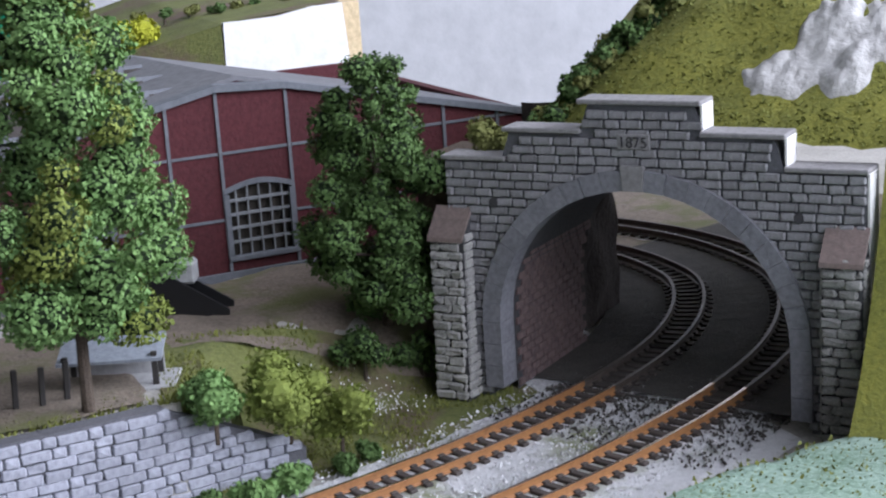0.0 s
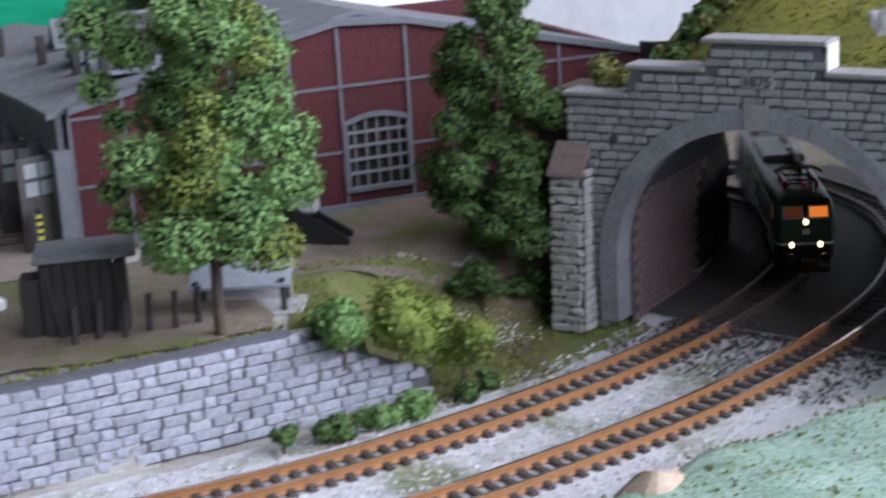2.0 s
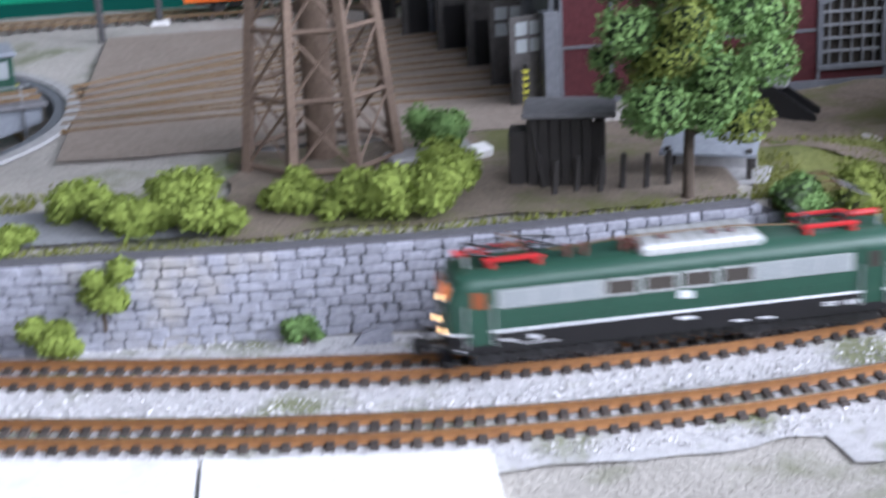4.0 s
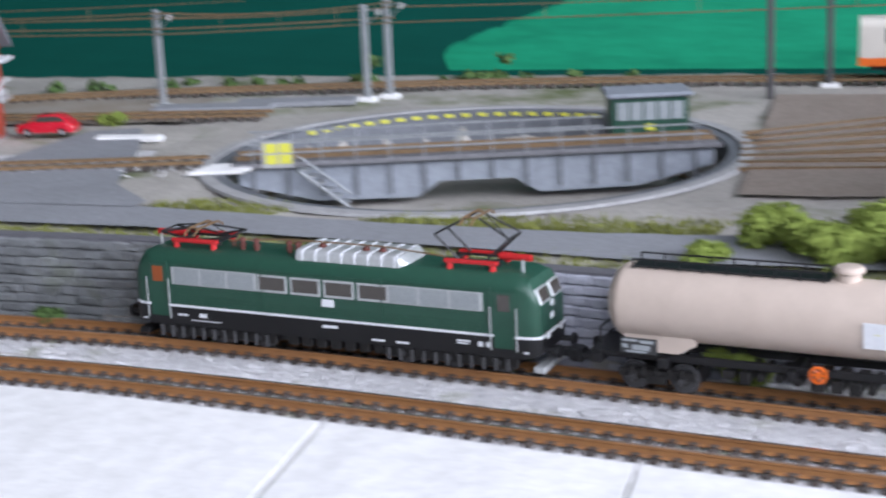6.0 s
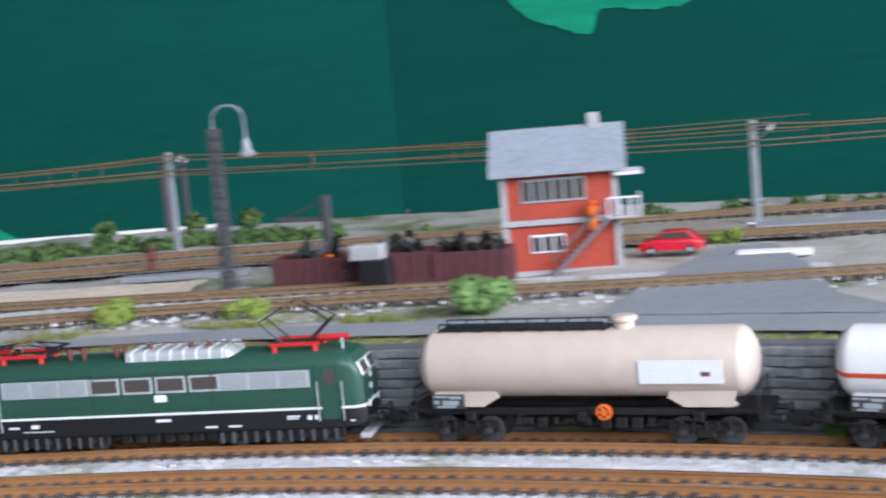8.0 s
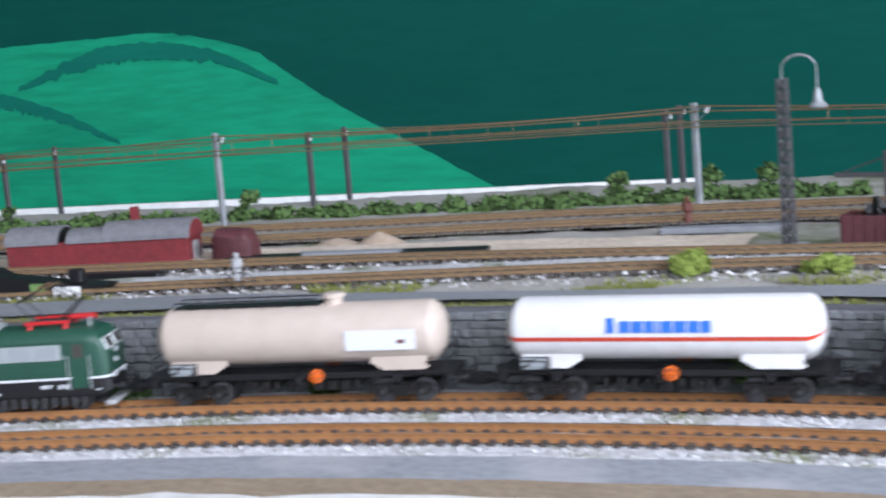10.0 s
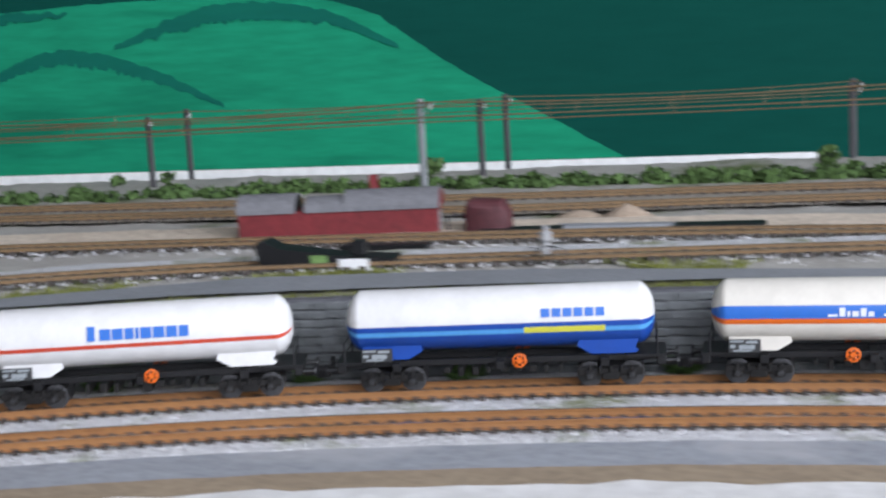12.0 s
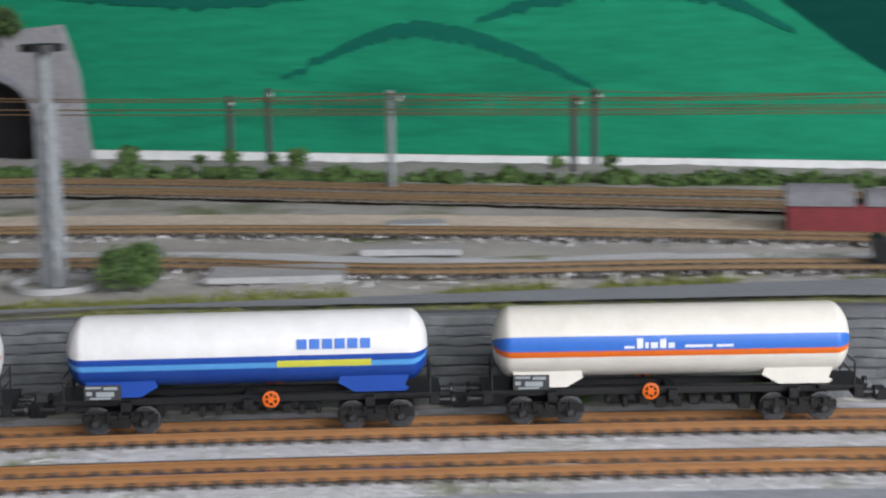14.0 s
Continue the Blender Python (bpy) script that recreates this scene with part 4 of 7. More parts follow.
def tank_wagon(label, low, high, bands, plate, wheel_x, walkway=False):
    """A four-axle tank wagon; bands: (z0, z1, material) stripes round the barrel."""
    ob = thing("tank_wagon", cm(0, 0, 0), label, "tank wagon", "tank wagons of the train")
    R, zc, half = 0.86, 1.95, 4.32
    dish = [(0.02, 0.0), (R * 0.35, 0.02), (R * 0.62, 0.09), (R * 0.84, 0.21), (R * 0.95, 0.32), (R * 0.99, 0.39), (R, 0.46)]
    prof = [(r, h - half) for r, h in dish] + [(r, half - h) for r, h in dish[::-1]]
    up = Matrix.Translation((0, 0, zc))

    def ring(a0, a1, scale, n):
        return Mesh().spin([(r * scale if r > 0.1 else r, h * (1 + (scale - 1) * 0.25)) for r, h in prof], n, up, a0, a1, axis="X")

    barrel = part("tank", ring(0, 2 * math.pi, 1.0, 40), high, ob, smooth=True)
    for z0, z1, mat, x0, x1 in bands:
        # a stripe lies between two heights on both flanks
        t0, t1 = math.asin(max(-1, min(1, (z0 - zc) / R))), math.asin(max(-1, min(1, (z1 - zc) / R)))
        for a, b in ((t0, t1), (math.pi - t1, math.pi - t0)):
            if x0 is None:
                part("stripe", ring(a, b, 1.006, 8), mat, barrel, smooth=True)
            else:
                m = Mesh().spin([(R * 1.012, x0), (R * 1.012, x1)], 4, up, a, b, axis="X")
                part("stripe", m, mat, barrel, smooth=True)
    if low is not None:
        part("lower_tank", ring(-math.pi / 2 - 1.36, -math.pi / 2 + 1.36, 1.004, 20), low, barrel, smooth=True)
    skin = low or high
    for sgn in (-1, 1):
        for x in (-2.9, 2.9):
            k = 1 if x > 0 else -1
            o = [(x - 0.75 * k, 1.16), (x - 0.35 * k, 0.93), (x + 0.85 * k, 0.93), (x + 0.95 * k, 1.0), (x + 0.85 * k, 1.06), (x + 0.95 * k, 1.32), (x - 0.7 * k, 1.32)][::k]
            part("saddle", Mesh().prism(o, 0.55 * sgn - 0.05, 0.55 * sgn + 0.05, axis="Y"), skin, ob)
    fr = Mesh()
    for y in (-0.45, 0.45):
        fr.box(-4.5, 4.5, y - 0.06, y + 0.06, 0.70, 0.88, 0.02)
    for x in (-4.45, -2.9, 0, 2.9, 4.45):
        fr.box(x - 0.12, x + 0.12, -0.75, 0.75, 0.60, 0.84, 0.02)
    fr.box(-4.6, -3.5, -0.70, 0.70, 0.82, 0.90).box(3.5, 4.6, -0.70, 0.70, 0.82, 0.90)
    part("frame", fr, BLACK, ob)
    for k in range(9):
        x = -1.6 + k * 0.4
        part("brake_gear", Mesh().box(x, x + random.uniform(0.1, 0.3), -0.55, 0.55, random.uniform(0.32, 0.5), 0.64, 0.02), GRIME, ob)
    for y in (-0.8, 0.8):
        hub = Matrix.Translation((wheel_x, y, 0.85)) @ Matrix.Rotation(math.pi / 2, 4, "Z")
        hw = part("brake_wheel", Mesh().spin([(0.15, -0.03), (0.20, -0.02), (0.205, 0.02), (0.15, 0.03), (0.15, -0.03)], 20, hub, axis="X"), ORANGE, ob, "orange spoked brake wheel")
        part("hub", Mesh().rod((wheel_x, y * 0.95, 0.85), (wheel_x, y * 1.04, 0.85), 0.08, n=10), ORANGE, hw)
        for a in range(6):
            d = Vector((math.cos(a * math.pi / 3), 0, math.sin(a * math.pi / 3)))
            part("spoke", Mesh().rod((wheel_x + 0.07 * d.x, y, 0.85 + 0.07 * d.z), (wheel_x + 0.16 * d.x, y, 0.85 + 0.16 * d.z), 0.028, n=4), ORANGE, hw)
        part("wheel_shaft", Mesh().rod((wheel_x, y * 0.55, 0.85), (wheel_x, y * 0.94, 0.85), 0.04, n=6), BLACK, ob)
        sg = part("data_board", Mesh().box(-3.85, -2.98, min(y, y * 1.03), max(y, y * 1.03), 0.93, 1.30, 0.01), DATAGREY, ob, "dark data board with pale printed bars")
        for x, z, w, h in ((-3.80, 1.24, 0.36, 0.05), (-3.38, 1.22, 0.32, 0.07), (-3.80, 1.10, 0.14, 0.09), (-3.56, 1.08, 0.42, 0.12), (-3.72, 0.98, 0.5, 0.04)):
            part("lettering", Mesh().box(x, x + w, min(y * 1.03, y * 1.045), max(y * 1.03, y * 1.045), z - h / 2, z + h / 2), GREYPANEL, sg)
    for sgn in (-1, 1):
        for x0, x1, z0, z1, mat in plate:
            y0 = math.sqrt(max(0.01, R * R - ((z0 + z1) / 2 - zc) ** 2)) + 0.012
            xx0, xx1 = (x0, x1) if sgn < 0 else (-x1, -x0)
            tilt = math.asin(((z0 + z1) / 2 - zc) / R)
            m = Matrix.LocRotScale(((xx0 + xx1) / 2, y0 * sgn, (z0 + z1) / 2), Euler((tilt * sgn, 0, 0)), None)
            part("plate" if mat in (WHITE,) else "emblem_bar", Mesh().box(-(xx1 - xx0) / 2, (xx1 - xx0) / 2, -0.010, 0.010, -(z1 - z0) / 2, (z1 - z0) / 2, 0, m), mat, barrel)
    for x in (-3.05, 3.05):
        bogie(ob, x, (-0.58, 0.58), 0.31, 1.16)
    coupler(ob, -4.55, -1), coupler(ob, 4.55, 1)
    for sgn in (-1, 1):
        rail = Mesh()
        x = 4.35 * sgn
        for y in (-0.7, 0.7):
            rail.rod((x, y, 0.85), (x, y, 1.45), 0.025, n=5)
        rail.rod((x, -0.7, 1.45), (x, 0.7, 1.45), 0.025, n=5).rod((x, -0.7, 1.15), (x, 0.7, 1.15), 0.02, n=5)
        part("end_railing", rail, BLACK, ob)
    if walkway:
        wk = Mesh()
        for y in (-0.30, 0.30):
            wk.rod((-3.7, y, 2.98), (0.6, y, 2.98), 0.022, n=5)
            for x in np.linspace(-3.7, 0.6, 9):
                wk.rod((x, y, 2.76), (x, y, 2.98), 0.02, n=5)
        wk.box(-3.7, 0.7, -0.3, 0.3, 2.80, 2.84)
        part("walkway", wk, BLACK, ob, "thin black roof walkway with railing")
        part("dome_cap", Mesh().spin([(0.01, 3.12), (0.28, 3.10), (0.34, 3.04), (0.34, 2.98), (0.26, 2.95), (0.26, 2.7)][::-1], 18, Matrix.Translation((1.05, 0, 0))), high, ob, smooth=True)
    return ob


LOCO = locomotive()
letters = []
x = -1.0
for w in (0.30, 0.30, 0.25, 0.09, 0.30, 0.32, 0.30, 0.27):
    letters.append((x, x + w, 1.96, 2.27, MIDBLUE))
    x += w + 0.05
WAGONS = [
    tank_wagon("beige tank wagon with roof walkway and white plate", None, BEIGE, [], [(1.55, 3.58, 1.56, 2.14, WHITE), (2.98, 3.28, 1.97, 2.10, BROWNINS), (3.05, 3.28, 1.74, 1.98, BROWNINS), (2.86, 3.14, 1.66, 1.78, BROWNINS), (1.78, 1.92, 1.88, 2.0, YELLOW)], 0.60, True),
    tank_wagon("white tank wagon with red stripe and blue emblem", None, TANKWHITE, [(1.72, 1.84, REDSTRIPE, None, None)], [(-1.35, -1.13, 1.95, 2.36, MIDBLUE)] + letters, 0.33),
    tank_wagon("white and blue tank wagon with yellow stripe", TANKBLUE, TANKWHITE, [(1.76, 1.92, TANKBLUE, None, None), (1.62, 1.78, PALEBLUE, None, None), (1.63, 1.80, YELLOW, 0.72, 2.95)], [(1.2 + 0.30 * k, 1.44 + 0.30 * k, 2.06, 2.30, MIDBLUE) for k in range(6)], 0.55),
    tank_wagon("cream tank wagon with blue and orange stripes", None, TANKCREAM, [(1.86, 2.22, MIDBLUE, None, None), (1.72, 1.87, ORANGE, None, None)], [(-1.2, -0.95, 1.92, 1.98, WHITE), (-0.9, -0.75, 1.92, 2.16, WHITE), (-0.7, -0.62, 1.92, 2.06, WHITE), (-0.57, -0.4, 1.92, 2.06, WHITE), (-0.35, -0.2, 1.92, 2.14, WHITE), (-0.15, 0.0, 1.92, 2.05, WHITE), (0.25, 0.9, 1.93, 1.99, WHITE), (1.0, 1.4, 1.93, 1.99, WHITE)], -0.55),
]

# the front of the locomotive, centimetres along the line
RUN_T = [0.0, 1.2, 1.5, 2.0, 2.5, 3.0, 3.5, 4.0, 4.2, 6.3, 6.5, 7.0, 7.5, 7.7, 9.8, 10.2, 11.0, 12.5, 14.0]
RUN_S = [182.0, 168.4, 164.8, 158.4, 152.5, 146.5, 139.5, 132.2, 129.2, 103.2, 100.5, 93.8, 87.1, 84.3, 57.8, 52.4, 41.8, 23.2, 4.8]
TAIL = LINE[-1] - LINE[-2]
TAIL = TAIL / np.linalg.norm(TAIL)


def line_at(s):
    """The line, carried on past its two ends."""
    if s > LINE_S[-1]:
        a = (s - LINE_S[-1]) / 16.0
        c, n = 16.0, np.array([-TAIL[1], TAIL[0]])
        return LINE[-1] + TAIL * c * math.sin(min(a, 4.5)) + n * c * (1 - math.cos(min(a, 4.5)))
    if s < 0:
        d = LINE[0] - LINE[1]
        return LINE[0] + d / np.linalg.norm(d) * -s
    return on_line(s)


def run_at(t):
    """Smooth distance between the known times."""
    i = min(max(np.searchsorted(RUN_T, t) - 1, 0), len(RUN_T) - 2)
    sl = np.gradient(RUN_S, RUN_T)
    h = RUN_T[i + 1] - RUN_T[i]
    u = (t - RUN_T[i]) / h
    return ((2 * u ** 3 - 3 * u * u + 1) * RUN_S[i] + (u ** 3 - 2 * u * u + u) * h * sl[i] + (3 * u * u - 2 * u ** 3) * RUN_S[i + 1] + (u ** 3 - u * u) * h * sl[i + 1])


def vehicle_pose(front, centre, pivot):
    a, b = line_at(front + centre - pivot), line_at(front + centre + pivot)
    mid = (a + b) / 2
    turn = math.degrees(math.atan2(b[1] - a[1], b[0] - a[0]))
    return cm(mid[0], mid[1], 0.0, 0, 0, turn)


def motions():
    for ob, centre, pivot in [(LOCO, 5.7, 3.25)] + [(w, 17.4 + 10.2 * k - 0.28 * (k == 0), 3.05) for k, w in enumerate(WAGONS)]:
        walk(ob, [(t, vehicle_pose(run_at(t), centre, pivot)) for t in np.arange(0, 14.01, 0.2).round(2).tolist()])


BARGREY = paint("grey glazing bar", (0.24, 0.25, 0.26), 0.7, second=(0.17, 0.18, 0.19), scale=0.8, amount=0.5)

# == the tunnel: portal, lining, hill
PM = (35.0, 13.1, 0.0)
PORTAL = cm(*PM, 0, 0, -53.7)
OUT_R, IN_R, ARC_Z, OUT_H, IN_H = 4.6, 4.06, 1.8, 4.4, 3.86


def in_arch(u, z, rx=OUT_R, rz=OUT_H):
    return abs(u) < rx if z < ARC_Z else (u / rx) ** 2 + ((z - ARC_Z) / rz) ** 2 < 1


def tier(u):
    return 8.0 if -1.45 < u < 1.81 else 7.22 if -3.66 < u < 3.95 else 6.42


portal = thing("tunnel_portal", PORTAL, "grey stone tunnel portal with stepped top and round arch", "tunnel portal")
# the wall body with its opening
core = Mesh()
ang = np.linspace(math.pi, 0, 41)
arc = [(-OUT_R + 0.05, -0.5)] + [((OUT_R - 0.05) * math.cos(a), ARC_Z + (OUT_H - 0.05) * math.sin(a)) for a in ang] + [(OUT_R - 0.05, -0.5)]
top = [(-5.56, -0.5)] + [(u, tier(u) - 0.12) for u in np.linspace(-5.56, 5.97, 41)] + [(5.97, -0.5)]
core.sheet([[(a, y, b) for a, b in o] for o, y in ((arc, 0.0), (top, 0.0), (top, 0.7), (arc, 0.7), (arc, 0.0))])
part("wall_core", core, WALLMORTAR, portal)
rest, count, rowh = Mesh(), 0, 0.243
brick_shapes = [(w, Mesh().box(-w / 2 + 0.022, w / 2 - 0.022, -0.085, 0.04, 0.02, rowh - 0.022, 0.03, jit=0.018).data("stone", PORTALSTONE)) for w in (0.42, 0.48, 0.5, 0.54, 0.58, 0.62, 0.66)]


def arch_half(z):
    """Half the width of the wall's opening, a little inside the ring's outer edge."""
    if z < ARC_Z:
        return OUT_R - 0.16
    return (OUT_R - 0.16) * math.sqrt(max(0.0, 1 - ((z - ARC_Z) / (OUT_H - 0.12)) ** 2))


for row in range(34):
    z = -0.3 + row * rowh
    u = -5.56 - (0.3 if row % 2 else 0.0)
    while u < 5.93:
        w, me = random.choice(brick_shapes)
        a, b, u = u, u + w, u + w
        if z + rowh > min(tier(a + 0.1), tier(b - 0.1)) - 0.06:
            continue
        hole, whole = arch_half(z + rowh), True
        if hole > 0 and a < hole and b > -hole:
            if -hole <= a and b <= hole:
                continue
            a, b, whole = (a, min(b, -hole), False) if a < -hole else (hole, b, False)
        if a < -5.56 or b > 5.97:
            a, b, whole = max(a, -5.56), min(b, 5.97), False
        if b - a < 0.1:
            continue
        out = random.uniform(-0.02, 0.02)
        if whole and z > 3.6 and count < 300:
            part("stone", me, None, portal, where=cm((a + b) / 2, out, z))
            count += 1
        else:
            rest.box(a + 0.022, b - 0.022, -0.085 + out, 0.04, z + 0.02, z + rowh - 0.022, 0.03, None, 0.018)
tagged(part("stones", rest, PORTALSTONE, portal), kind="stuff")
# ring of voussoirs
steps = 23
for k in range(-3, steps + 3):
    def rim(f, rx, rz):
        if f < 0:
            return (-rx, ARC_Z + f * 0.62)
        if f > steps:
            return (rx, ARC_Z - (f - steps) * 0.62)
        a = math.pi * (1 - f / steps)
        return (rx * math.cos(a), ARC_Z + rz * math.sin(a))
    f0, f1 = k + 0.012, k + 0.988
    key = k == steps // 2
    rx1, rz1 = (OUT_R + 0.12, OUT_H + 0.12) if key else (OUT_R, OUT_H)
    o = [rim(f0, IN_R, IN_H), rim(f1, IN_R, IN_H), rim(f1, rx1, rz1), rim(f0, rx1, rz1)]
    part("voussoir", Mesh().prism(o, -0.22 if key else -0.18, 0.62, axis="Y"), COPING if key else ARCHSTONE, portal, "pale keystone" if key else "")
# copings
for a, b in ((-5.62, -3.66), (-3.72, -1.45), (-1.51, 1.87), (1.81, 4.01), (3.95, 6.03)):
    z = tier((a + b) / 2)
    part("coping", Mesh().box(a, b, -0.14, 0.78, z - 0.13, z, 0.03), COPING, portal)
# White slabs on the right-hand ends of the wall and its steps.
for u, z0, z1 in ((1.83, 7.2, 7.9), (3.97, 6.4, 7.12), (5.99, -0.3, 6.3)):
    part("raw_edge", Mesh().box(u - 0.02, u + 0.05, -0.02, 0.74, z0, z1, 0.01), PLASTER, portal, "white right-hand edge")
# buttresses
for a, b in ((-5.85, -4.85), (5.0, 6.0)):
    but = part("buttress", Mesh().prism([(-0.75, -0.4), (-0.55, 4.25), (-0.05, 4.85), (-0.05, -0.4)], a, b, axis="X"), MORTAR, portal, "pale stone buttress with sloped cap")
    part("cap_slab", Mesh().prism([(-0.70, 4.12), (-0.68, 4.24), (-0.04, 5.0), (-0.04, 4.86)], a - 0.04, b + 0.04, axis="X"), REDSTONE, but, "reddish sloping cap slab")
    bst = Mesh()
    for r in range(19):
        z = -0.3 + r * 0.243
        y = -0.75 + 0.2 * (z + 0.4) / 4.75
        u = a - (0.2 if r % 2 else 0)
        while u < b - 0.05:
            w = random.uniform(0.42, 0.62)
            p, q = max(u, a), min(u + w, b)
            if q - p > 0.12:
                bst.box(p + 0.015, q - 0.015, y - 0.09, y + 0.05, z + 0.015, z + 0.225, 0.04, None, 0.035)
            u += w
        for yy in np.arange(y + 0.05, -0.2, 0.45):
            bst.box(a - 0.07, a + 0.05, yy, min(yy + 0.42, -0.05), z + 0.015, z + 0.23, 0.03, None, 0.02)
            bst.box(b - 0.05, b + 0.07, yy, min(yy + 0.42, -0.05), z + 0.015, z + 0.23, 0.03, None, 0.02)
    tagged(part("stones", bst, BUTTSTONE, but), kind="stuff")
# date over the arch
part("date_plate", Mesh().box(-0.42, 0.48, -0.12, 0.0, 6.72, 7.12, 0.02), COPING, portal, "pale date plate")
txt = bpy.data.curves.new("date", "FONT")
txt.body, txt.size, txt.extrude, txt.align_x = "1875", 0.0040, 0.0002, "CENTER"
tob = bpy.data.objects.new("date", txt)
scene.collection.objects.link(tob)
bpy.context.view_layer.update()
tme = bpy.data.meshes.new_from_object(tob)
bpy.data.objects.remove(tob)
tme.materials.clear()
tme.materials.append(MORTAR)
part("date", tme, None, portal, "dark raised date 1875", where=cm(0.03, -0.13, 6.78, 90, 0, 0))
for u in (-4.1, 4.3):
    part("drain_hole", Mesh().rod((u, -0.09, 5.15), (u, 0.0, 5.15), 0.14, n=9), MORTAR, portal)

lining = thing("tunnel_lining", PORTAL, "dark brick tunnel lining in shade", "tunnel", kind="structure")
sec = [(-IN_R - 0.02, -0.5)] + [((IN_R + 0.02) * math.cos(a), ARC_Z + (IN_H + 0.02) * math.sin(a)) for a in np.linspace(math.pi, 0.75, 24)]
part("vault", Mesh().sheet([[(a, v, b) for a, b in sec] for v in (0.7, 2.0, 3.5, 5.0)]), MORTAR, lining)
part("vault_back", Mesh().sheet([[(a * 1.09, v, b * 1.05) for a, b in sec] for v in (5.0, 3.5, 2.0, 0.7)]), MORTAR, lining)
lb = Mesh()
for r in range(18):
    z = -0.3 + r * 0.22
    v = 0.75 + (0.25 if r % 2 else 0)
    while v < 4.9:
        x = -IN_R if z < ARC_Z else -IN_R * math.sqrt(max(0.1, 1 - ((z - ARC_Z) / IN_H) ** 2))
        lb.box(x - 0.05, x + 0.05, v + 0.015, v + 0.47, z + 0.012, z + 0.208, 0.015)
        v += 0.5
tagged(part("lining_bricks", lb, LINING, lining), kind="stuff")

# Dark floor sheet: sooty dirt, with the tunnel's shade painted in.
sel = LINE[:, 0] > 35.0
cut = int(np.argmax(sel))
rows_ = []
for d in np.linspace(-6.2, 2.6, 12):
    rows_.append([(x, y, -0.262 + 0.02 * noise.noise((x * 2, y * 2, 0))) for x, y in beside(LINE, d)[cut:-70:2]])
solo("tunnel_floor", Mesh().sheet(rows_[::-1]), TUNNELFLOOR, "sooty track bed inside the tunnel, shade painted dark", kind="structure")
solo("tunnel_ground", Mesh().sheet([[(x, y, BED + 0.11 + 0.03 * noise.noise((x, y, 0))) for x in np.arange(37.0, 57, 0.8)] for y in np.arange(22, 56, 0.8)]), YARDEARTH, "dark brown earth under the hill", kind="structure", smooth=True)
bend = [(-5.8, 5.0), (-5.4, 5.0), (-5.0, 5.05)] + [(-4.75, v) for v in np.arange(5.2, 9.6, 0.3)] + [(-5.8, 9.6)]
face = Mesh().sheet([[(u + 0.3 * noise.noise((v * 0.9, z * 0.8, 3)), v + 0.2 * noise.noise((u, z, 8)), z) for u, v in bend] for z in np.arange(-0.5, 7.2, 0.3)])
solo("tunnel_rockface", face, DARKROCK, "dark rough rock face beyond the lining", kind="structure", where=PORTAL)
# Dark stones thin out from the mouth, painting its shade along with dirt.
dark_stones = Mesh()
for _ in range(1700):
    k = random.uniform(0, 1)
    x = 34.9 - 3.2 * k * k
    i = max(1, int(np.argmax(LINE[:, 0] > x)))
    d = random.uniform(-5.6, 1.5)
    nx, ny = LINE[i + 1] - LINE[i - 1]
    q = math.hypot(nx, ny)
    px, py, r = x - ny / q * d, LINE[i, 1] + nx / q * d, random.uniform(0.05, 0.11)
    dark_stones.add([(px + r * random.uniform(-1, 1), py + r * random.uniform(-1, 1), BED + 0.11) for _ in range(3)] + [(px, py, BED + 0.11 + r)], [(0, 1, 3), (1, 2, 3), (2, 0, 3)])
solo("sooty_ballast", dark_stones, TUNNELFLOOR, "sooty ballast at the tunnel mouth, shade painted in", "ballast", kind="stuff")


def hill_z(u, v):
    up = min(6.75 + 0.95 * (v - 0.7), 9.6 + 0.12 * v) - (0.0 if u < 7 else 0.25 * (u - 7))
    left = 6.8 + 0.92 * (u + 3.6 + 0.5 * (v - 3)) - 0.12 * (v - 3)
    k = 0.6
    low = -k * math.log(math.exp(-up / k) + math.exp(-left / k))
    return max(low, 3.2) + 0.25 * noise.noise((u * 0.5, v * 0.5, 2)) + 0.1 * noise.noise((u * 1.9, v * 1.9, 7))


# Carried far back out of view to keep light off the ground behind the tunnel.
hill = Mesh().sheet([[(u, v, hill_z(u, v)) for u in np.r_[np.arange(-8, 16, 0.4), np.arange(16, 30, 1.5)]] for v in np.r_[0.72, np.arange(1.0, 13, 0.4), np.arange(13, 27, 1.2)]])
solo("hill", hill, HILLGRASS, "olive-green turf-covered hill over the tunnel", kind="structure", where=PORTAL, smooth=True)
# side of the hill that falls to the layout edge, right of the portal
side = Mesh().sheet([[(u, v, -0.4 + (hill_z(min(u, 15.5), max(v, 0.8)) + 0.4) * (min(1.0, max(0.0, (v + 6) / 6.7)) ** 2.6)) for u in np.r_[np.arange(6.25, 16, 0.4), np.arange(16, 30, 1.5)]] for v in np.arange(-8, 0.9, 0.3)])
solo("hillside", side, HILLGRASS, "olive turf slope beside the tunnel portal", kind="structure", where=PORTAL, smooth=True)
# Unseen brown slabs added at side and back to block light under the hill.
solo("hill_skirt", Mesh().box(28.6, 29.0, 0.8, 26, -0.5, 4.5).box(8, 29, 26, 26.4, -0.5, 8.0), EARTH, "unseen skirt added to keep light from under the hill", kind="structure", where=PORTAL)


def rock_cover(u, v):
    """Above zero where bare plaster shows through the turf."""
    lobes = ((4.4, 3.1, 1.4, 1.3), (5.9, 3.3, 1.5, 0.9), (3.3, 2.4, 1.35, 0.75), (4.9, 2.3, 0.8, 0.6))
    return max(1 - math.hypot((u - a) / p, (v - b) / q) for a, b, p, q in lobes) + 0.28 * noise.noise((u * 1.2, v * 1.2, 4)) + 0.14 * noise.noise((u * 3.6, v * 3.6, 9))


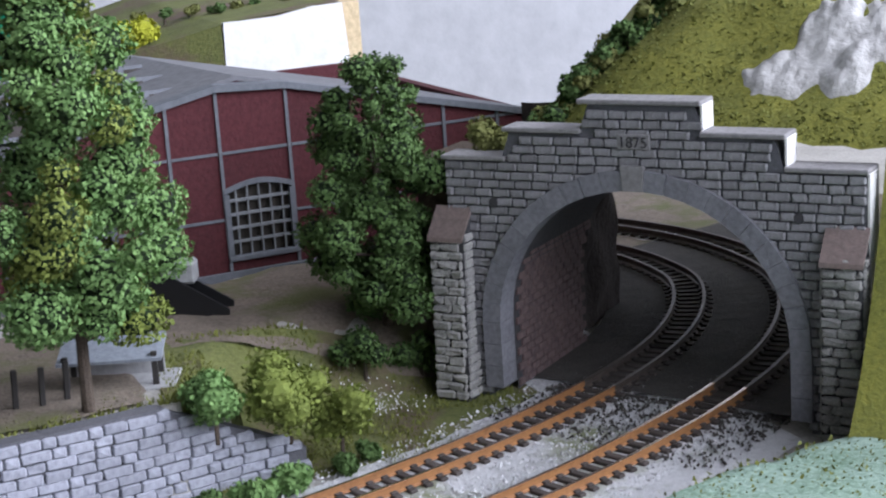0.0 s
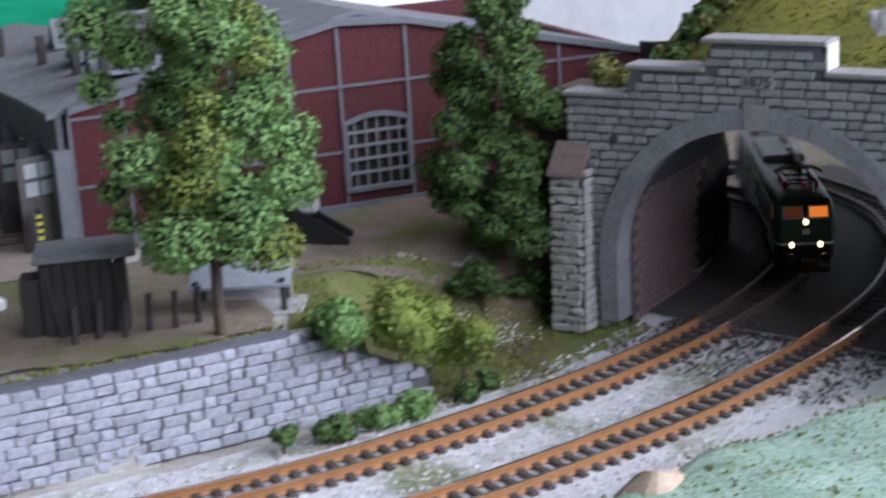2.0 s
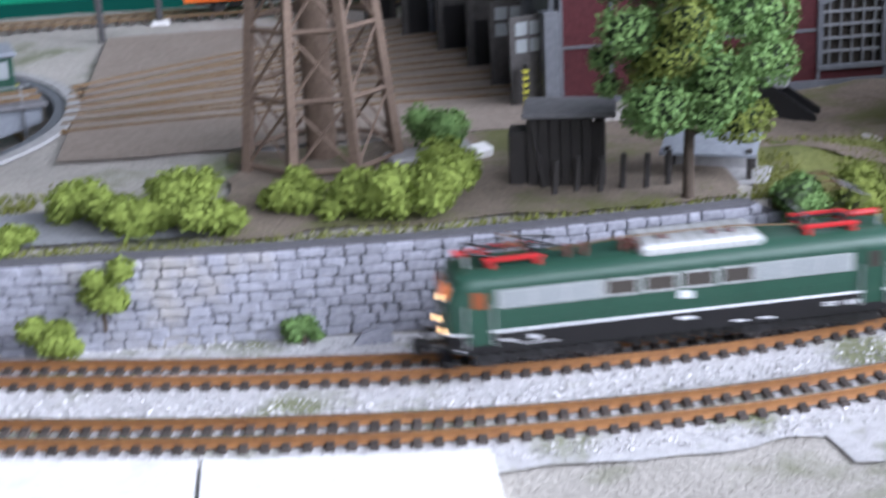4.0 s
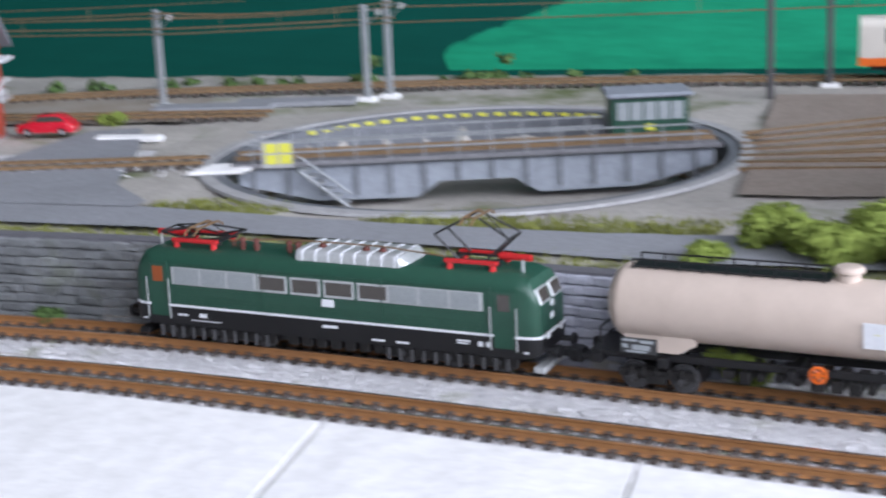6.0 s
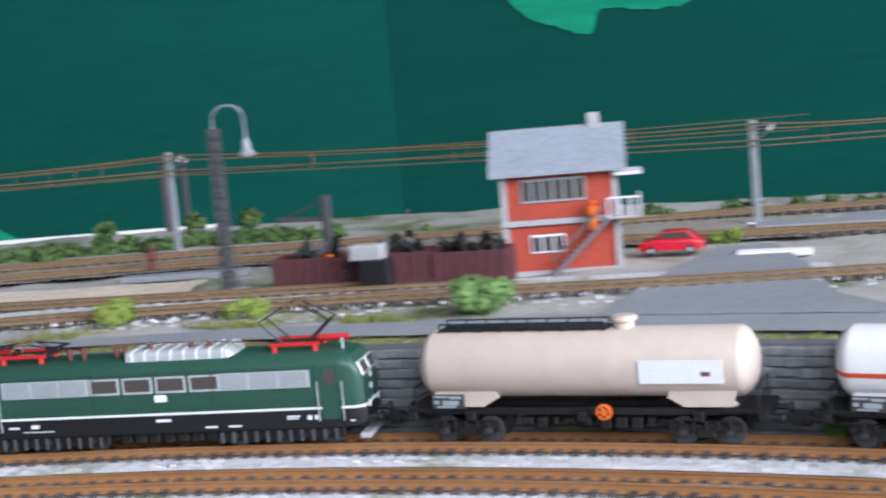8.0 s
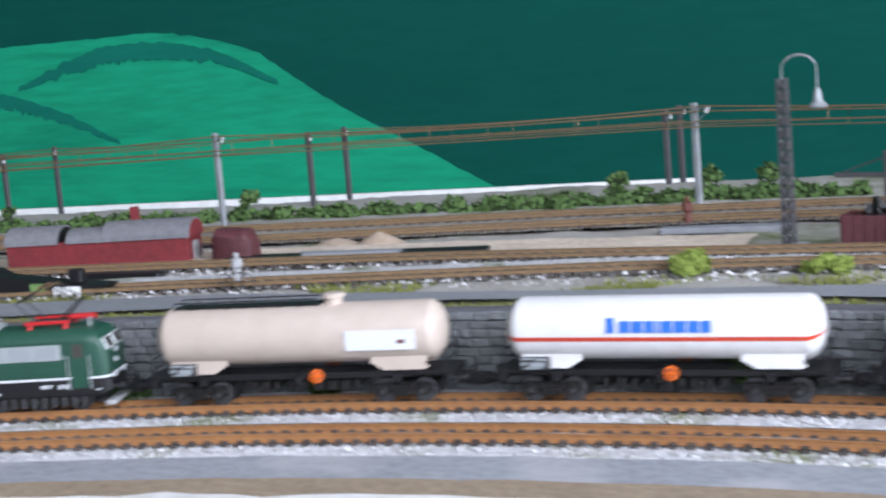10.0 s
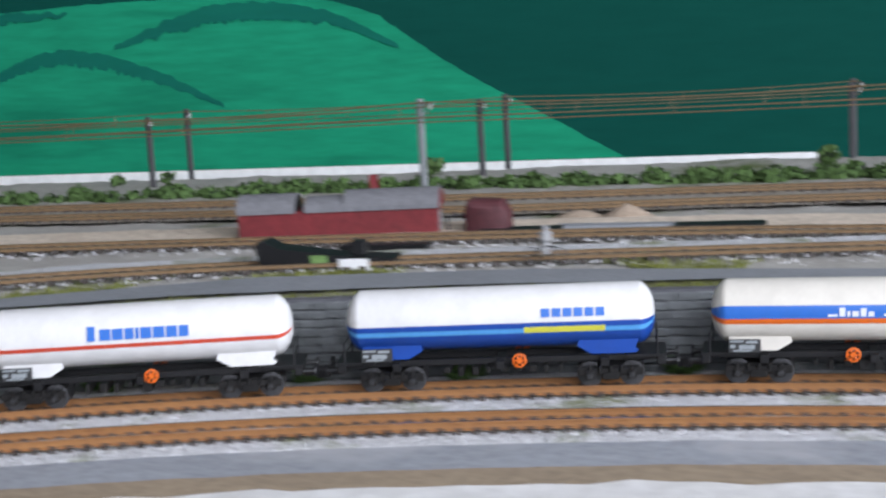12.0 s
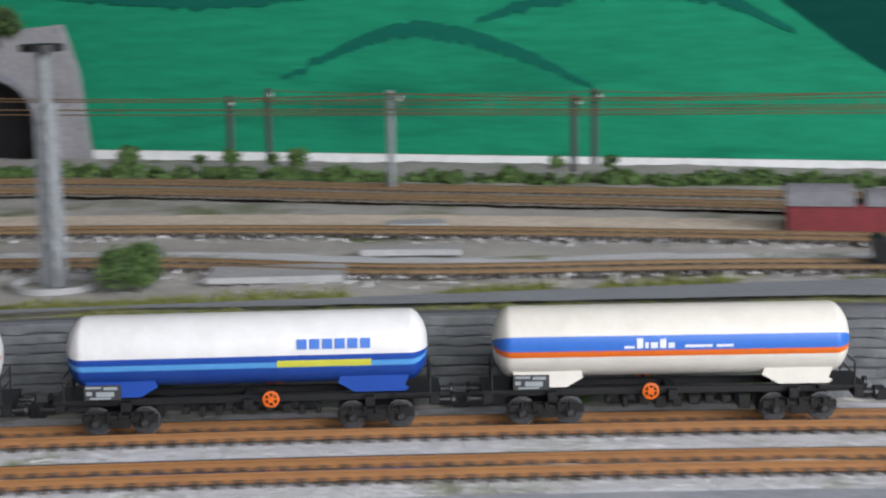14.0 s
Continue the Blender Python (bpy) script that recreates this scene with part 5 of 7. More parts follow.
tufts = Mesh()
for _ in range(7000):
    u, v = random.uniform(-7, 12), 0.8 + 8 * random.random() ** 1.4
    if rock_cover(u, v) > 0.02:
        continue
    z = hill_z(u, v)
    for _ in range(2):
        a, h = random.uniform(0, 6.28), random.uniform(0.02, 0.07)
        tufts.add([(u - 0.05 * math.cos(a), v - 0.05 * math.sin(a), z - 0.02), (u + 0.05 * math.cos(a), v + 0.05 * math.sin(a), z - 0.02), (u + random.uniform(-0.1, 0.1), v + random.uniform(-0.1, 0.1), z + h)], [(0, 1, 2)])
solo("hill_turf", tufts, TURF, "short olive turf fibres on the hill", "grass", kind="stuff", where=PORTAL)
# bare plaster rock
rock = []
for u in np.arange(1.4, 8.2, 0.085):
    r = []
    for v in np.arange(1.2, 5.0, 0.085):
        k = min(1.0, max(0.0, 3.2 * rock_cover(u, v)))
        fold = abs(noise.noise((u * 0.75 - v * 0.5, v * 0.35, 1))) * 0.9 + 0.35 * abs(noise.noise((u * 1.7, v * 1.3, 6))) + 0.22 * abs(noise.noise((u * 3.4, v * 2.6, 2))) + 0.06 * noise.noise((u * 8, v * 8, 2))
        r.append((u, v - 0.15 * k * fold, hill_z(u, v) - 0.14 + 0.17 * k + min(1.0, 1.3 * max(0.0, rock_cover(u, v))) * 0.45 * fold))
    rock.append(r)
solo("plaster_rock", Mesh().sheet(rock), ROCKPLASTER, "bare white plaster rock face on the hill", "rock", where=PORTAL, smooth=True)
for k in range(24):
    f = k / 23
    v = 2.3 + 3.4 * f + random.uniform(-0.3, 0.5)
    u = -3.9 + 4.6 * f - 0.5 * (v - 3) + random.uniform(-0.25, 0.25)
    q = PORTAL @ Vector((u * U, v * U, 0))
    bush(q.x * 100, q.y * 100, hill_z(u, v) - 0.25, random.uniform(0.9, 1.5), random.uniform(0.8, 1.3), LEAF_DARK if k % 3 else LEAF_OLIVE, "dark green shrub on the hill's ridge", 330, 0.10)
q = PORTAL @ Vector((-4.6 * U, 1.4 * U, 0))
bush(q.x * 100, q.y * 100, 6.0, 1.6, 1.2, LEAF_OLIVE, "olive shrub beside the portal top", 700)
solo("ledge", Mesh().box(-7.0, -IN_R - 0.5, 0.75, 3.5, -0.4, 5.5, 0.1).box(-7.0, -3.0, 0.75, 3.5, 5.5, 6.1, 0.1), EARTH, "brown earth bank behind the portal wing", "bank", kind="structure", where=PORTAL)

# grass bank between wall and portal
tufts = Mesh()
for _ in range(9000):
    x, y = random.uniform(23, 33), 13.2 + 6.3 * random.random() ** 1.3
    if noise.noise((x * 0.5, y * 0.5, 3)) < -0.08:
        continue
    z = ground_z(x, y)
    a, h = random.uniform(0, 6.28), random.uniform(0.06, 0.2)
    tufts.add([(x - 0.05 * math.cos(a), y - 0.05 * math.sin(a), z - 0.02), (x + 0.05 * math.cos(a), y + 0.05 * math.sin(a), z - 0.02), (x + random.uniform(-0.12, 0.12), y + random.uniform(-0.12, 0.12), z + h)], [(0, 1, 2)])
solo("bank_grass", tufts, TURF, "rough olive grass on the bank beside the portal", "grass", kind="stuff")
specks = Mesh()
for _ in range(200):
    x, y = random.gauss(29.1, 0.8), random.gauss(17.6, 0.45)
    r, z = random.uniform(0.012, 0.028), ground_z(x, y) + random.uniform(0.06, 0.14)
    specks.add([(x - r, y - r, z), (x + r, y - r, z), (x, y + r, z), (x, y, z + 2 * r)], [(0, 1, 3), (1, 2, 3), (2, 0, 3)])
solo("flower_specks", specks, BOARD, "tiny white flower specks in the bank grass", "flowers", kind="stuff")
patch = Mesh().sheet([[(x, y, ground_z(x, y) + 0.05) for x in np.arange(22.8, 34, 0.4)] for y in np.arange(13.6, 19.4, 0.3)])
solo("grass_bank", patch, GRASSY, "mossy olive-green grass bank", kind="structure", smooth=True)
patch = Mesh().sheet([[(x + 0.3 * noise.noise((x, y, 4)), y + 0.5 * noise.noise((x * 0.6, y, 9)), ground_z(x, y) + 0.06 + 0.05 * noise.noise((x * 2.5, y * 2.5, 1))) for x in np.arange(22.0, 34, 0.3)] for y in np.arange(18.6, 25.2, 0.3)])
solo("earth_patch", patch, YARDEARTH, "rough brown earth with mossy spots before the engine shed", kind="structure", smooth=True)
patch = Mesh().sheet([[(x + 0.4 * noise.noise((x, y, 4)), max(y + 0.6 * noise.noise((x * 0.6, y, 9)), float(wall_y(x)) + 0.75), YARD + 0.1 + 0.05 * noise.noise((x * 2.5, y * 2.5, 1))) for x in np.arange(8.8, 22.4, 0.3)] for y in np.arange(14.6, 22.6, 0.3)])
solo("earth_patch", patch, YARDEARTH, "rough brown earth under the water tower", kind="structure", smooth=True)
tufts = Mesh()
for _ in range(7000):
    x = random.uniform(-82, 24)
    y = float(wall_y(x)) + 0.5 + abs(random.gauss(0, 0.45))
    z = ground_z(x, y)
    a, h = random.uniform(0, 6.28), random.uniform(0.06, 0.2)
    tufts.add([(x - 0.05 * math.cos(a), y - 0.05 * math.sin(a), z - 0.02), (x + 0.05 * math.cos(a), y + 0.05 * math.sin(a), z - 0.02), (x + random.uniform(-0.1, 0.1), y + random.uniform(-0.1, 0.1), z + h)], [(0, 1, 2)])
solo("verge_grass", tufts, TURF, "thin grass fringe along the wall top", "grass", kind="stuff")

# == round house
shed = thing("roundhouse", cm(0, 0, 0), "dark red engine shed with grey steel framing", "engine shed")
SY = 25.2


def gable(x):
    return 6.1 + (x - 19.1) * (1.95 / 9.4) if x < 28.5 else 8.05 - (x - 28.5) * 0.225


cols = [19.3, 20.9, 22.5, 24.2, 26.05, 27.78 - 0.14, 29.72 + 0.14, 31.3, 33.2, 35.1, 37.0, 38.6]
levels = [2.0, 3.85, 5.9]
window_cols = (2, 5)
for i in range(len(cols) - 1):
    a, b = cols[i], cols[i + 1]
    for lv in range(3):
        z0 = levels[lv]
        o = [(a, z0), (b, z0)] + ([(b, levels[lv + 1]), (a, levels[lv + 1])] if lv < 2 else [(b, gable(b)), (a, gable(a))])
        if i in window_cols and lv < 2:
            continue
        part("brick_panel", Mesh().prism(o, SY, SY + 0.4, axis="Y"), BRICKRED, shed)
for i in window_cols:
    a, b = cols[i], cols[i + 1]
    part("brick_panel", Mesh().box(a, b, SY, SY + 0.4, 2.0, 2.6), BRICKRED, shed)
    n = 12
    arch = [(a + (b - a) * k / n, 4.62 + 0.24 * math.sin(math.pi * k / n)) for k in range(n + 1)]
    part("brick_panel", Mesh().prism([(a, 5.9)] + arch + [(b, 5.9)], SY, SY + 0.4, axis="Y"), BRICKRED, shed)
    win = part("window", Mesh().prism(arch + [(p, q + 0.16) for p, q in arch[::-1]], SY - 0.08, SY + 0.1, axis="Y"), STEELGREY, shed, "arched window with grey glazing bars")
    part("sill", Mesh().box(a - 0.05, b + 0.05, SY - 0.14, SY + 0.1, 2.52, 2.68, 0.02), STEELGREY, win)
    for x in (a + 0.06, b - 0.06):
        part("jamb", Mesh().box(x - 0.08, x + 0.08, SY - 0.08, SY + 0.1, 2.6, 4.6), STEELGREY, win)
    part("pane", Mesh().prism([(a, 2.6)] + arch + [(b, 2.6)][::-1], SY + 0.16, SY + 0.18, axis="Y"), DARKGLASS, win)
    for k in range(1, 6):
        x = a + (b - a) * k / 6
        part("glazing_bar", Mesh().box(x - 0.025, x + 0.025, SY + 0.0, SY + 0.1, 2.6, 4.64 + 0.22 * math.sin(math.pi * k / 6)), BARGREY, win)
    for k in range(1, 5):
        z = 2.68 + 0.43 * k
        part("glazing_bar", Mesh().box(a, b, SY - 0.03, SY + 0.1, z - 0.04, z + 0.04), BARGREY, win)
for x in cols:
    part("steel_post", Mesh().box(x - 0.05, x + 0.05, SY - 0.06, SY + 0.02, 2.0, gable(x)), STEELGREY, shed)
for z in levels[1:]:
    for a, b in zip(cols, cols[1:]):
        if not (z == 3.85 and a in (cols[2], cols[5])):
            part("steel_rail", Mesh().box(a + 0.07, b - 0.07, SY - 0.05, SY + 0.02, z - 0.042, z + 0.042), STEELGREY, shed)
part("plinth", Mesh().box(19.1, 38.6, SY - 0.12, SY + 0.1, 1.9, 2.2, 0.02), STEELGREY, shed)
for a, b in zip(cols, cols[1:]):
    part("verge_board", Mesh().prism([(a, gable(a) - 0.08), (b, gable(b) - 0.08), (b, gable(b) + 0.12), (a, gable(a) + 0.12)], SY - 0.16, SY + 0.5, axis="Y"), STEELGREY, shed)
part("back_wall", Mesh().box(20, 38.6, 40, 40.4, 2, 6.2), BRICKRED, shed)
part("end_wall", Mesh().box(38.3, 38.7, SY + 0.4, 40, 2, gable(38.6)), BRICKRED, shed)
# roof behind the gable, in strips with skylight ridges
for a, b in ((19.1, 23.8), (23.8, 28.5), (28.5, 33.5), (33.5, 38.6)):
    za, zb = gable(a) + 0.1, gable(b) + 0.1
    part("roof_slope", Mesh().add([(a, SY + 0.45, za), (b, SY + 0.45, zb), (b, 40.4, zb - 0.6), (a, 40.4, za - 0.6), (a, SY + 0.45, za - 0.15), (b, SY + 0.45, zb - 0.15), (b, 40.4, zb - 0.75), (a, 40.4, za - 0.75)], [(0, 1, 2, 3), (7, 6, 5, 4), (0, 4, 5, 1), (1, 5, 6, 2), (2, 6, 7, 3), (3, 7, 4, 0)]), ROOFGREY, shed)
for y in (27.5, 31.0, 34.5):
    z = gable(24) + 0.1
    sk = part("skylight", Mesh().prism([(y - 0.7, z - 0.4), (y + 0.7, z - 0.4), (y, z + 0.55)], 20.4, 27.8, axis="X"), STEELGREY, shed, "grey ridge skylight on the roof")
    for x in np.arange(20.8, 27.6, 0.9):
        part("skylight_pane", Mesh().add([(x, y - 0.62, z - 0.26), (x + 0.7, y - 0.62, z - 0.26), (x + 0.7, y - 0.10, z + 0.44), (x, y - 0.10, z + 0.44)], [(0, 1, 2, 3)]), DARKGLASS, sk)
# the stalls with their doors, on a curve
FX = [19.05, 18.75, 18.3, 17.5, 16.4, 15.1]
FY = [25.3, 28.0, 31.0, 34.0, 37.0, 40.0]
for k in range(5):
    (x0, y0), (x1, y1) = (FX[k], FY[k]), (FX[k + 1], FY[k + 1])
    d = Vector((x1 - x0, y1 - y0, 0))
    turn = math.degrees(math.atan2(d.y, d.x))
    L = d.length
    st = part("stall_front", Mesh().box(0, L, -0.1, 0.1, 5.0, 6.0).prism([(0.3, 5.0), (L - 0.3, 5.0), (L * 0.75, 4.75), (L * 0.25, 4.75)], -0.1, 0.1, axis="Y"), STEELGREY, shed, where=cm(x0, y0, 0, 0, 0, turn))
    part("pillar", Mesh().box(-0.25, 0.3, -0.15, 0.35, 1.95, 5.05, 0.03), STEELGREY, st)
    for side_ in (0, 1):
        lf = part("door_leaf", Mesh().box(-0.05, 0.05, 0.0, 1.3, 0, 2.9), SHEDDOOR, st, "dark grey shed door", where=cm(0.35 if side_ == 0 else L - 0.1, 0.1, 2.02, 0, 0, 10 if side_ == 0 else -10))
        # A black panel on the leaf paints the shade of its recess.
        if k:
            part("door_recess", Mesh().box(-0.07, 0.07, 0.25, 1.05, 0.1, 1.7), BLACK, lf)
        for zz in (1.75, 2.3) if k == 0 else ():
            for yy in (0.2, 0.7):
                part("door_pane", Mesh().box(-0.07, 0.07, yy, yy + 0.4, zz, zz + 0.42), GREYPANEL, lf)
    # Dark sheet added behind the opening in place of the bay's shade.
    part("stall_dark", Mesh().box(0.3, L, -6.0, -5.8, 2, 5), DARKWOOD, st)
yel = part("warning_stripe", Mesh().box(18.04, 18.16, 24.9, 25.1, 2.0, 3.45), BLACK, shed, "black and yellow warning stripes")
for k in range(6):
    part("yellow_bar", Mesh().box(18.02, 18.18, 24.89, 25.11, 2.1 + k * 0.22, 2.2 + k * 0.22), YELLOW, yel)
for k in range(5):
    (x0, y0), (x1, y1) = (FX[k] - 0.35, FY[k]), (FX[k + 1] - 0.35, FY[k + 1])
    part("eave_roof", Mesh().add([(x0, y0, 5.95), (x1, y1, 5.95), (x1 + 5.2, y1, 6.9), (x0 + 5.2, y0, 6.9), (x0, y0, 6.15), (x1, y1, 6.15), (x1 + 5.2, y1, 7.1), (x0 + 5.2, y0, 7.1)], [(3, 2, 1, 0), (4, 5, 6, 7), (0, 1, 5, 4), (1, 2, 6, 5), (2, 3, 7, 6), (3, 0, 4, 7)]), ROOFGREY, shed)
    xm, ym = (x0 + x1) / 2 + 2.2, (y0 + y1) / 2
    part("smoke_vent", Mesh().box(xm - 0.14, xm + 0.14, ym - 0.14, ym + 0.14, 6.3, 7.5, 0.03), DARKWOOD, shed)

# radiating tracks before the stalls
for k in range(6):
    y = 27 + k * 2.4
    ln = yard_line((-0.5 + PIT[0] + 9.2, 26.5 + k * 1.0), (10, 27 + k * 1.7), (19, y))
    track("stall_track", ln, YARD + 0.20, 0.6, "old brown track into the engine shed", old=True, thin=4, bed=False)
solo("apron", Mesh().sheet([[(x, y, YARD + 0.13 + 0.03 * noise.noise((x, y, 0))) for x in np.arange(3.6, 19, 0.6)] for y in np.arange(22.5, 40, 0.6)]), BALLASTRED, "brown-grey gravel apron before the shed", kind="structure", smooth=True)

# == trees, tower and clutter before the shed
tree(20.85, 14.8, 1.9, 12.2, 5.1, "mid-green foam-leaved tree beside the wall", 42000, low=2.35, seed=3, size=0.062)
tree(30.15, 18.7, 1.9, 8.9, 3.9, "dark green bushy tree behind the portal", 30000, dark=True, low=0.35, seed=8, size=0.06)
random.seed(5), np.random.seed(5)

tw = thing("water_tower", cm(11.5, 21.2, 1.95), "weathered brown timber water tower trestle", "water tower")
legs = 8
for k in range(legs):
    a, b = 2 * math.pi * (k + 0.5) / legs, 2 * math.pi * (k + 1.5) / legs
    p0 = Vector((2.38 * math.cos(a), 2.38 * math.sin(a), 0))
    p1 = Vector((1.72 * math.cos(a), 1.72 * math.sin(a), 6.4))
    q0 = Vector((2.38 * math.cos(b), 2.38 * math.sin(b), 0))
    q1 = Vector((1.72 * math.cos(b), 1.72 * math.sin(b), 6.4))
    part("leg", Mesh().rod(p0, p1, 0.19, 0.16, n=4), OLDWOOD, tw)
    for f in (0.05, 0.36, 0.66, 0.95):
        part("ring_beam", Mesh().rod(p0.lerp(p1, f), q0.lerp(q1, f), 0.085, n=4), OLDWOOD, tw)
    for f in (0.05, 0.36, 0.66):
        br = Mesh().rod(p0.lerp(p1, f), q0.lerp(q1, f + 0.3), 0.05, n=4).rod(q0.lerp(q1, f), p0.lerp(p1, f + 0.3), 0.05, n=4)
        part("cross_brace", br, OLDWOOD, tw)
part("riser_pipe", Mesh().rod((0, 0, -0.1), (0, 0, 6.5), 0.45, n=14), OLDWOOD, tw, smooth=True)
part("platform", Mesh().rod((0, 0, 6.4), (0, 0, 6.7), 2.15, n=24), DARKWOOD, tw)
for k in range(16):
    a = 2 * math.pi * k / 16
    part("railing_post", Mesh().rod((2.1 * math.cos(a), 2.1 * math.sin(a), 6.7), (2.1 * math.cos(a), 2.1 * math.sin(a), 7.5), 0.04, n=4), DARKWOOD, tw)
part("tank", Mesh().spin([(0.01, 6.7), (1.7, 6.7), (1.75, 9.6), (0.01, 10.4)], 28), TANKGREEN, tw, smooth=True)
part("footing", Mesh().rod((0, 0, -0.25), (0, 0, 0.06), 2.7, n=20), CONCRETE, tw)

hut = thing("coal_bunker", cm(18.1, 17.3, 1.95, 0, 0, -12), "dark tarred wooden bunker with grey lid", "bunker")
for k in range(7):
    part("plank", Mesh().box(-1.0 + k * 0.29, -0.74 + k * 0.29, -0.75, -0.68, 0, 2.0 + random.uniform(-0.08, 0.05), 0.01), DARKWOOD, hut)
    part("plank", Mesh().box(-1.0 + k * 0.29, -0.74 + k * 0.29, 0.68, 0.75, 0, 2.05, 0.01), DARKWOOD, hut)
for sgn in (-1, 1):
    part("side", Mesh().box(sgn * 1.0 - 0.04, sgn * 1.0 + 0.04, -0.7, 0.7, 0, 2.0), DARKWOOD, hut)
part("lid", Mesh().box(-1.15, 1.35, -0.9, 0.9, 2.05, 2.2, 0.03), ROOFGREY, hut)
part("brace", Mesh().rod((0.7, -0.85, 0), (1.0, -0.72, 1.9), 0.08, n=4).rod((-0.6, -0.85, 0), (-0.9, -0.72, 1.9), 0.08, n=4), DARKWOOD, hut)
part("side_bin", Mesh().box(-1.55, -1.03, -0.6, 0.3, 0, 1.6, 0.03), DARKWOOD, hut)

sl = thing("low_shelter", cm(22.0, 16.9, 1.95, 0, 0, -22), "small grey shelter with sloping roof on posts", "shelter")
part("roof", Mesh().prism([(-0.7, 0.75), (0.6, 1.05), (0.6, 1.13), (-0.7, 0.83)], -1.3, 1.3, axis="X"), SLATE, sl)
part("base", Mesh().box(-1.5, 1.6, -0.85, 0.7, -0.1, 0.12, 0.03), CONCRETE, sl)
for x in (-1.1, 1.1):
    for y in (-0.55, 0.45):
        part("post", Mesh().box(x - 0.07, x + 0.07, y - 0.07, y + 0.07, 0, 0.95), DARKWOOD, sl)
part("back_board", Mesh().box(-1.2, 1.2, 0.42, 0.5, 0.1, 0.95), CONCRETE, sl)
for k in range(6):
    solo("fence_post", Mesh().box(-0.07, 0.07, -0.07, 0.07, 0, 1.1, 0.02), DARKWOOD, "short dark timber post beside the tree", "post", where=cm(17.5 + k * 0.62, 15.9 + 0.15 * (k % 2), 1.95, 0, 3, 0), group="posts by the tree")

cart = thing("buffer_stop", cm(25.4, 22.0, 1.95, 0, 0, -25), "black iron buffer stop with a white block", "buffer stop")
part("ramp", Mesh().prism([(-1.2, 0.0), (1.2, 0.0), (1.2, 0.25), (-0.4, 1.3), (-1.2, 1.3)], -0.5, -0.4, axis="Y"), BLACK, cart)
part("ramp", Mesh().prism([(-1.2, 0.0), (1.2, 0.0), (1.2, 0.25), (-0.4, 1.3), (-1.2, 1.3)], 0.4, 0.5, axis="Y"), BLACK, cart)
part("beam", Mesh().box(-1.3, -1.1, -0.7, 0.7, 0.7, 1.15, 0.03), DARKWOOD, cart)
part("block", Mesh().box(-0.7, 0.3, -0.35, 0.35, 1.0, 1.65, 0.08), CONCRETE, cart, "whitish block")
solo("white_box", Mesh().box(-0.3, 0.3, -0.25, 0.25, -0.05, 0.42, 0.05), BOARD, "small white box on the ground", "box", where=cm(16.0, 20.0, 2.0, 12, 0, 30))
solo("stone_slab", Mesh().box(-1.3, 1.3, -0.5, 0.5, -0.1, 0.3, 0.08, None, 0.05), CONCRETE, "grey stone slab under a shrub", "slab", where=cm(14.6, 20.3, 2.0, 0, 0, 10))
solo("rock", Mesh().add([(-0.6, -0.25, 0), (0.55, -0.3, 0), (0.6, 0.3, 0), (-0.5, 0.3, 0), (-0.25, -0.1, 0.4), (0.4, -0.15, 0.55), (0.35, 0.2, 0.45), (-0.2, 0.2, 0.35)], [(3, 2, 1, 0), (4, 5, 6, 7), (0, 1, 5, 4), (1, 2, 6, 5), (2, 3, 7, 6), (3, 0, 4, 7)]), WALLSTONE, "grey boulder at the foot of the wall", "rock", where=cm(12.3, 12.75, BED - 0.05))

for x, y, w, h, m in ((6.4, 15.6, 2.6, 1.3, LEAF_LIME), (8.6, 15.0, 2.4, 1.2, LEAF_LIME), (5.2, 16.6, 2.2, 1.2, LEAF_LIME), (7.6, 16.6, 2.4, 1.4, LEAF_LIME), (10.6, 16.6, 1.8, 1.2, LEAF_LIME), (12.2, 15.6, 2.2, 1.3, LEAF_LIME), (13.8, 15.2, 2.4, 1.5, LEAF_LIME), (14.6, 16.6, 2.4, 1.7, LEAF_LIME), (3.2, 14.9, 1.8, 0.7, LEAF_LIME)):
    bush(x, y, 1.95, w, h, m, "lime-green foam shrub above the wall", 1300, 0.10)
bush(14.9, 20.4, 2.2, 2.3, 1.5, LEAF_MID, "rounded green shrub on a stone slab", 1000)
bush(5.7, 13.25, 0.6, 1.5, 1.9, LEAF_LIME, "lime-green shrub hanging over the wall", 1200)
bush(4.4, 12.7, -0.45, 1.6, 1.6, LEAF_LIME, "lime-green shrub at the foot of the wall", 1000)
bush(10.6, 12.9, -0.45, 1.1, 0.8, LEAF_MID, "small green shrub at the foot of the wall", 500)
bush(23.6, 13.7, 1.3, 2.0, 1.7, LEAF_MID, "green shrub on the end of the wall", 1200)
bush(25.6, 14.3, 0.7, 2.7, 2.1, LEAF_LIMEOLIVE, "olive-lime shrub on the bank", 1500)
bush(26.9, 14.2, 0.0, 2.2, 1.9, LEAF_LIMEOLIVE, "olive-lime shrub on the bank", 1100)
for x, y, w in ((24.2, 13.0, 1.1), (25.4, 13.2, 1.2), (26.6, 13.4, 0.9), (22.9, 12.7, 0.9), (27.6, 14.0, 0.8), (21.6, 12.6, 0.7)):
    bush(x, y, -0.45, w, 0.8, LEAF_MID if w > 1 else LEAF_DARK, "small green shrub at the track edge", 420)
for x, y in ((29.2, 18.3), (31.0, 18.6)):
    bush(x, y, ground_z(x, y) - 0.1, 1.8, 1.9, LEAF_DARK, "dark green undergrowth below the tree", 700)

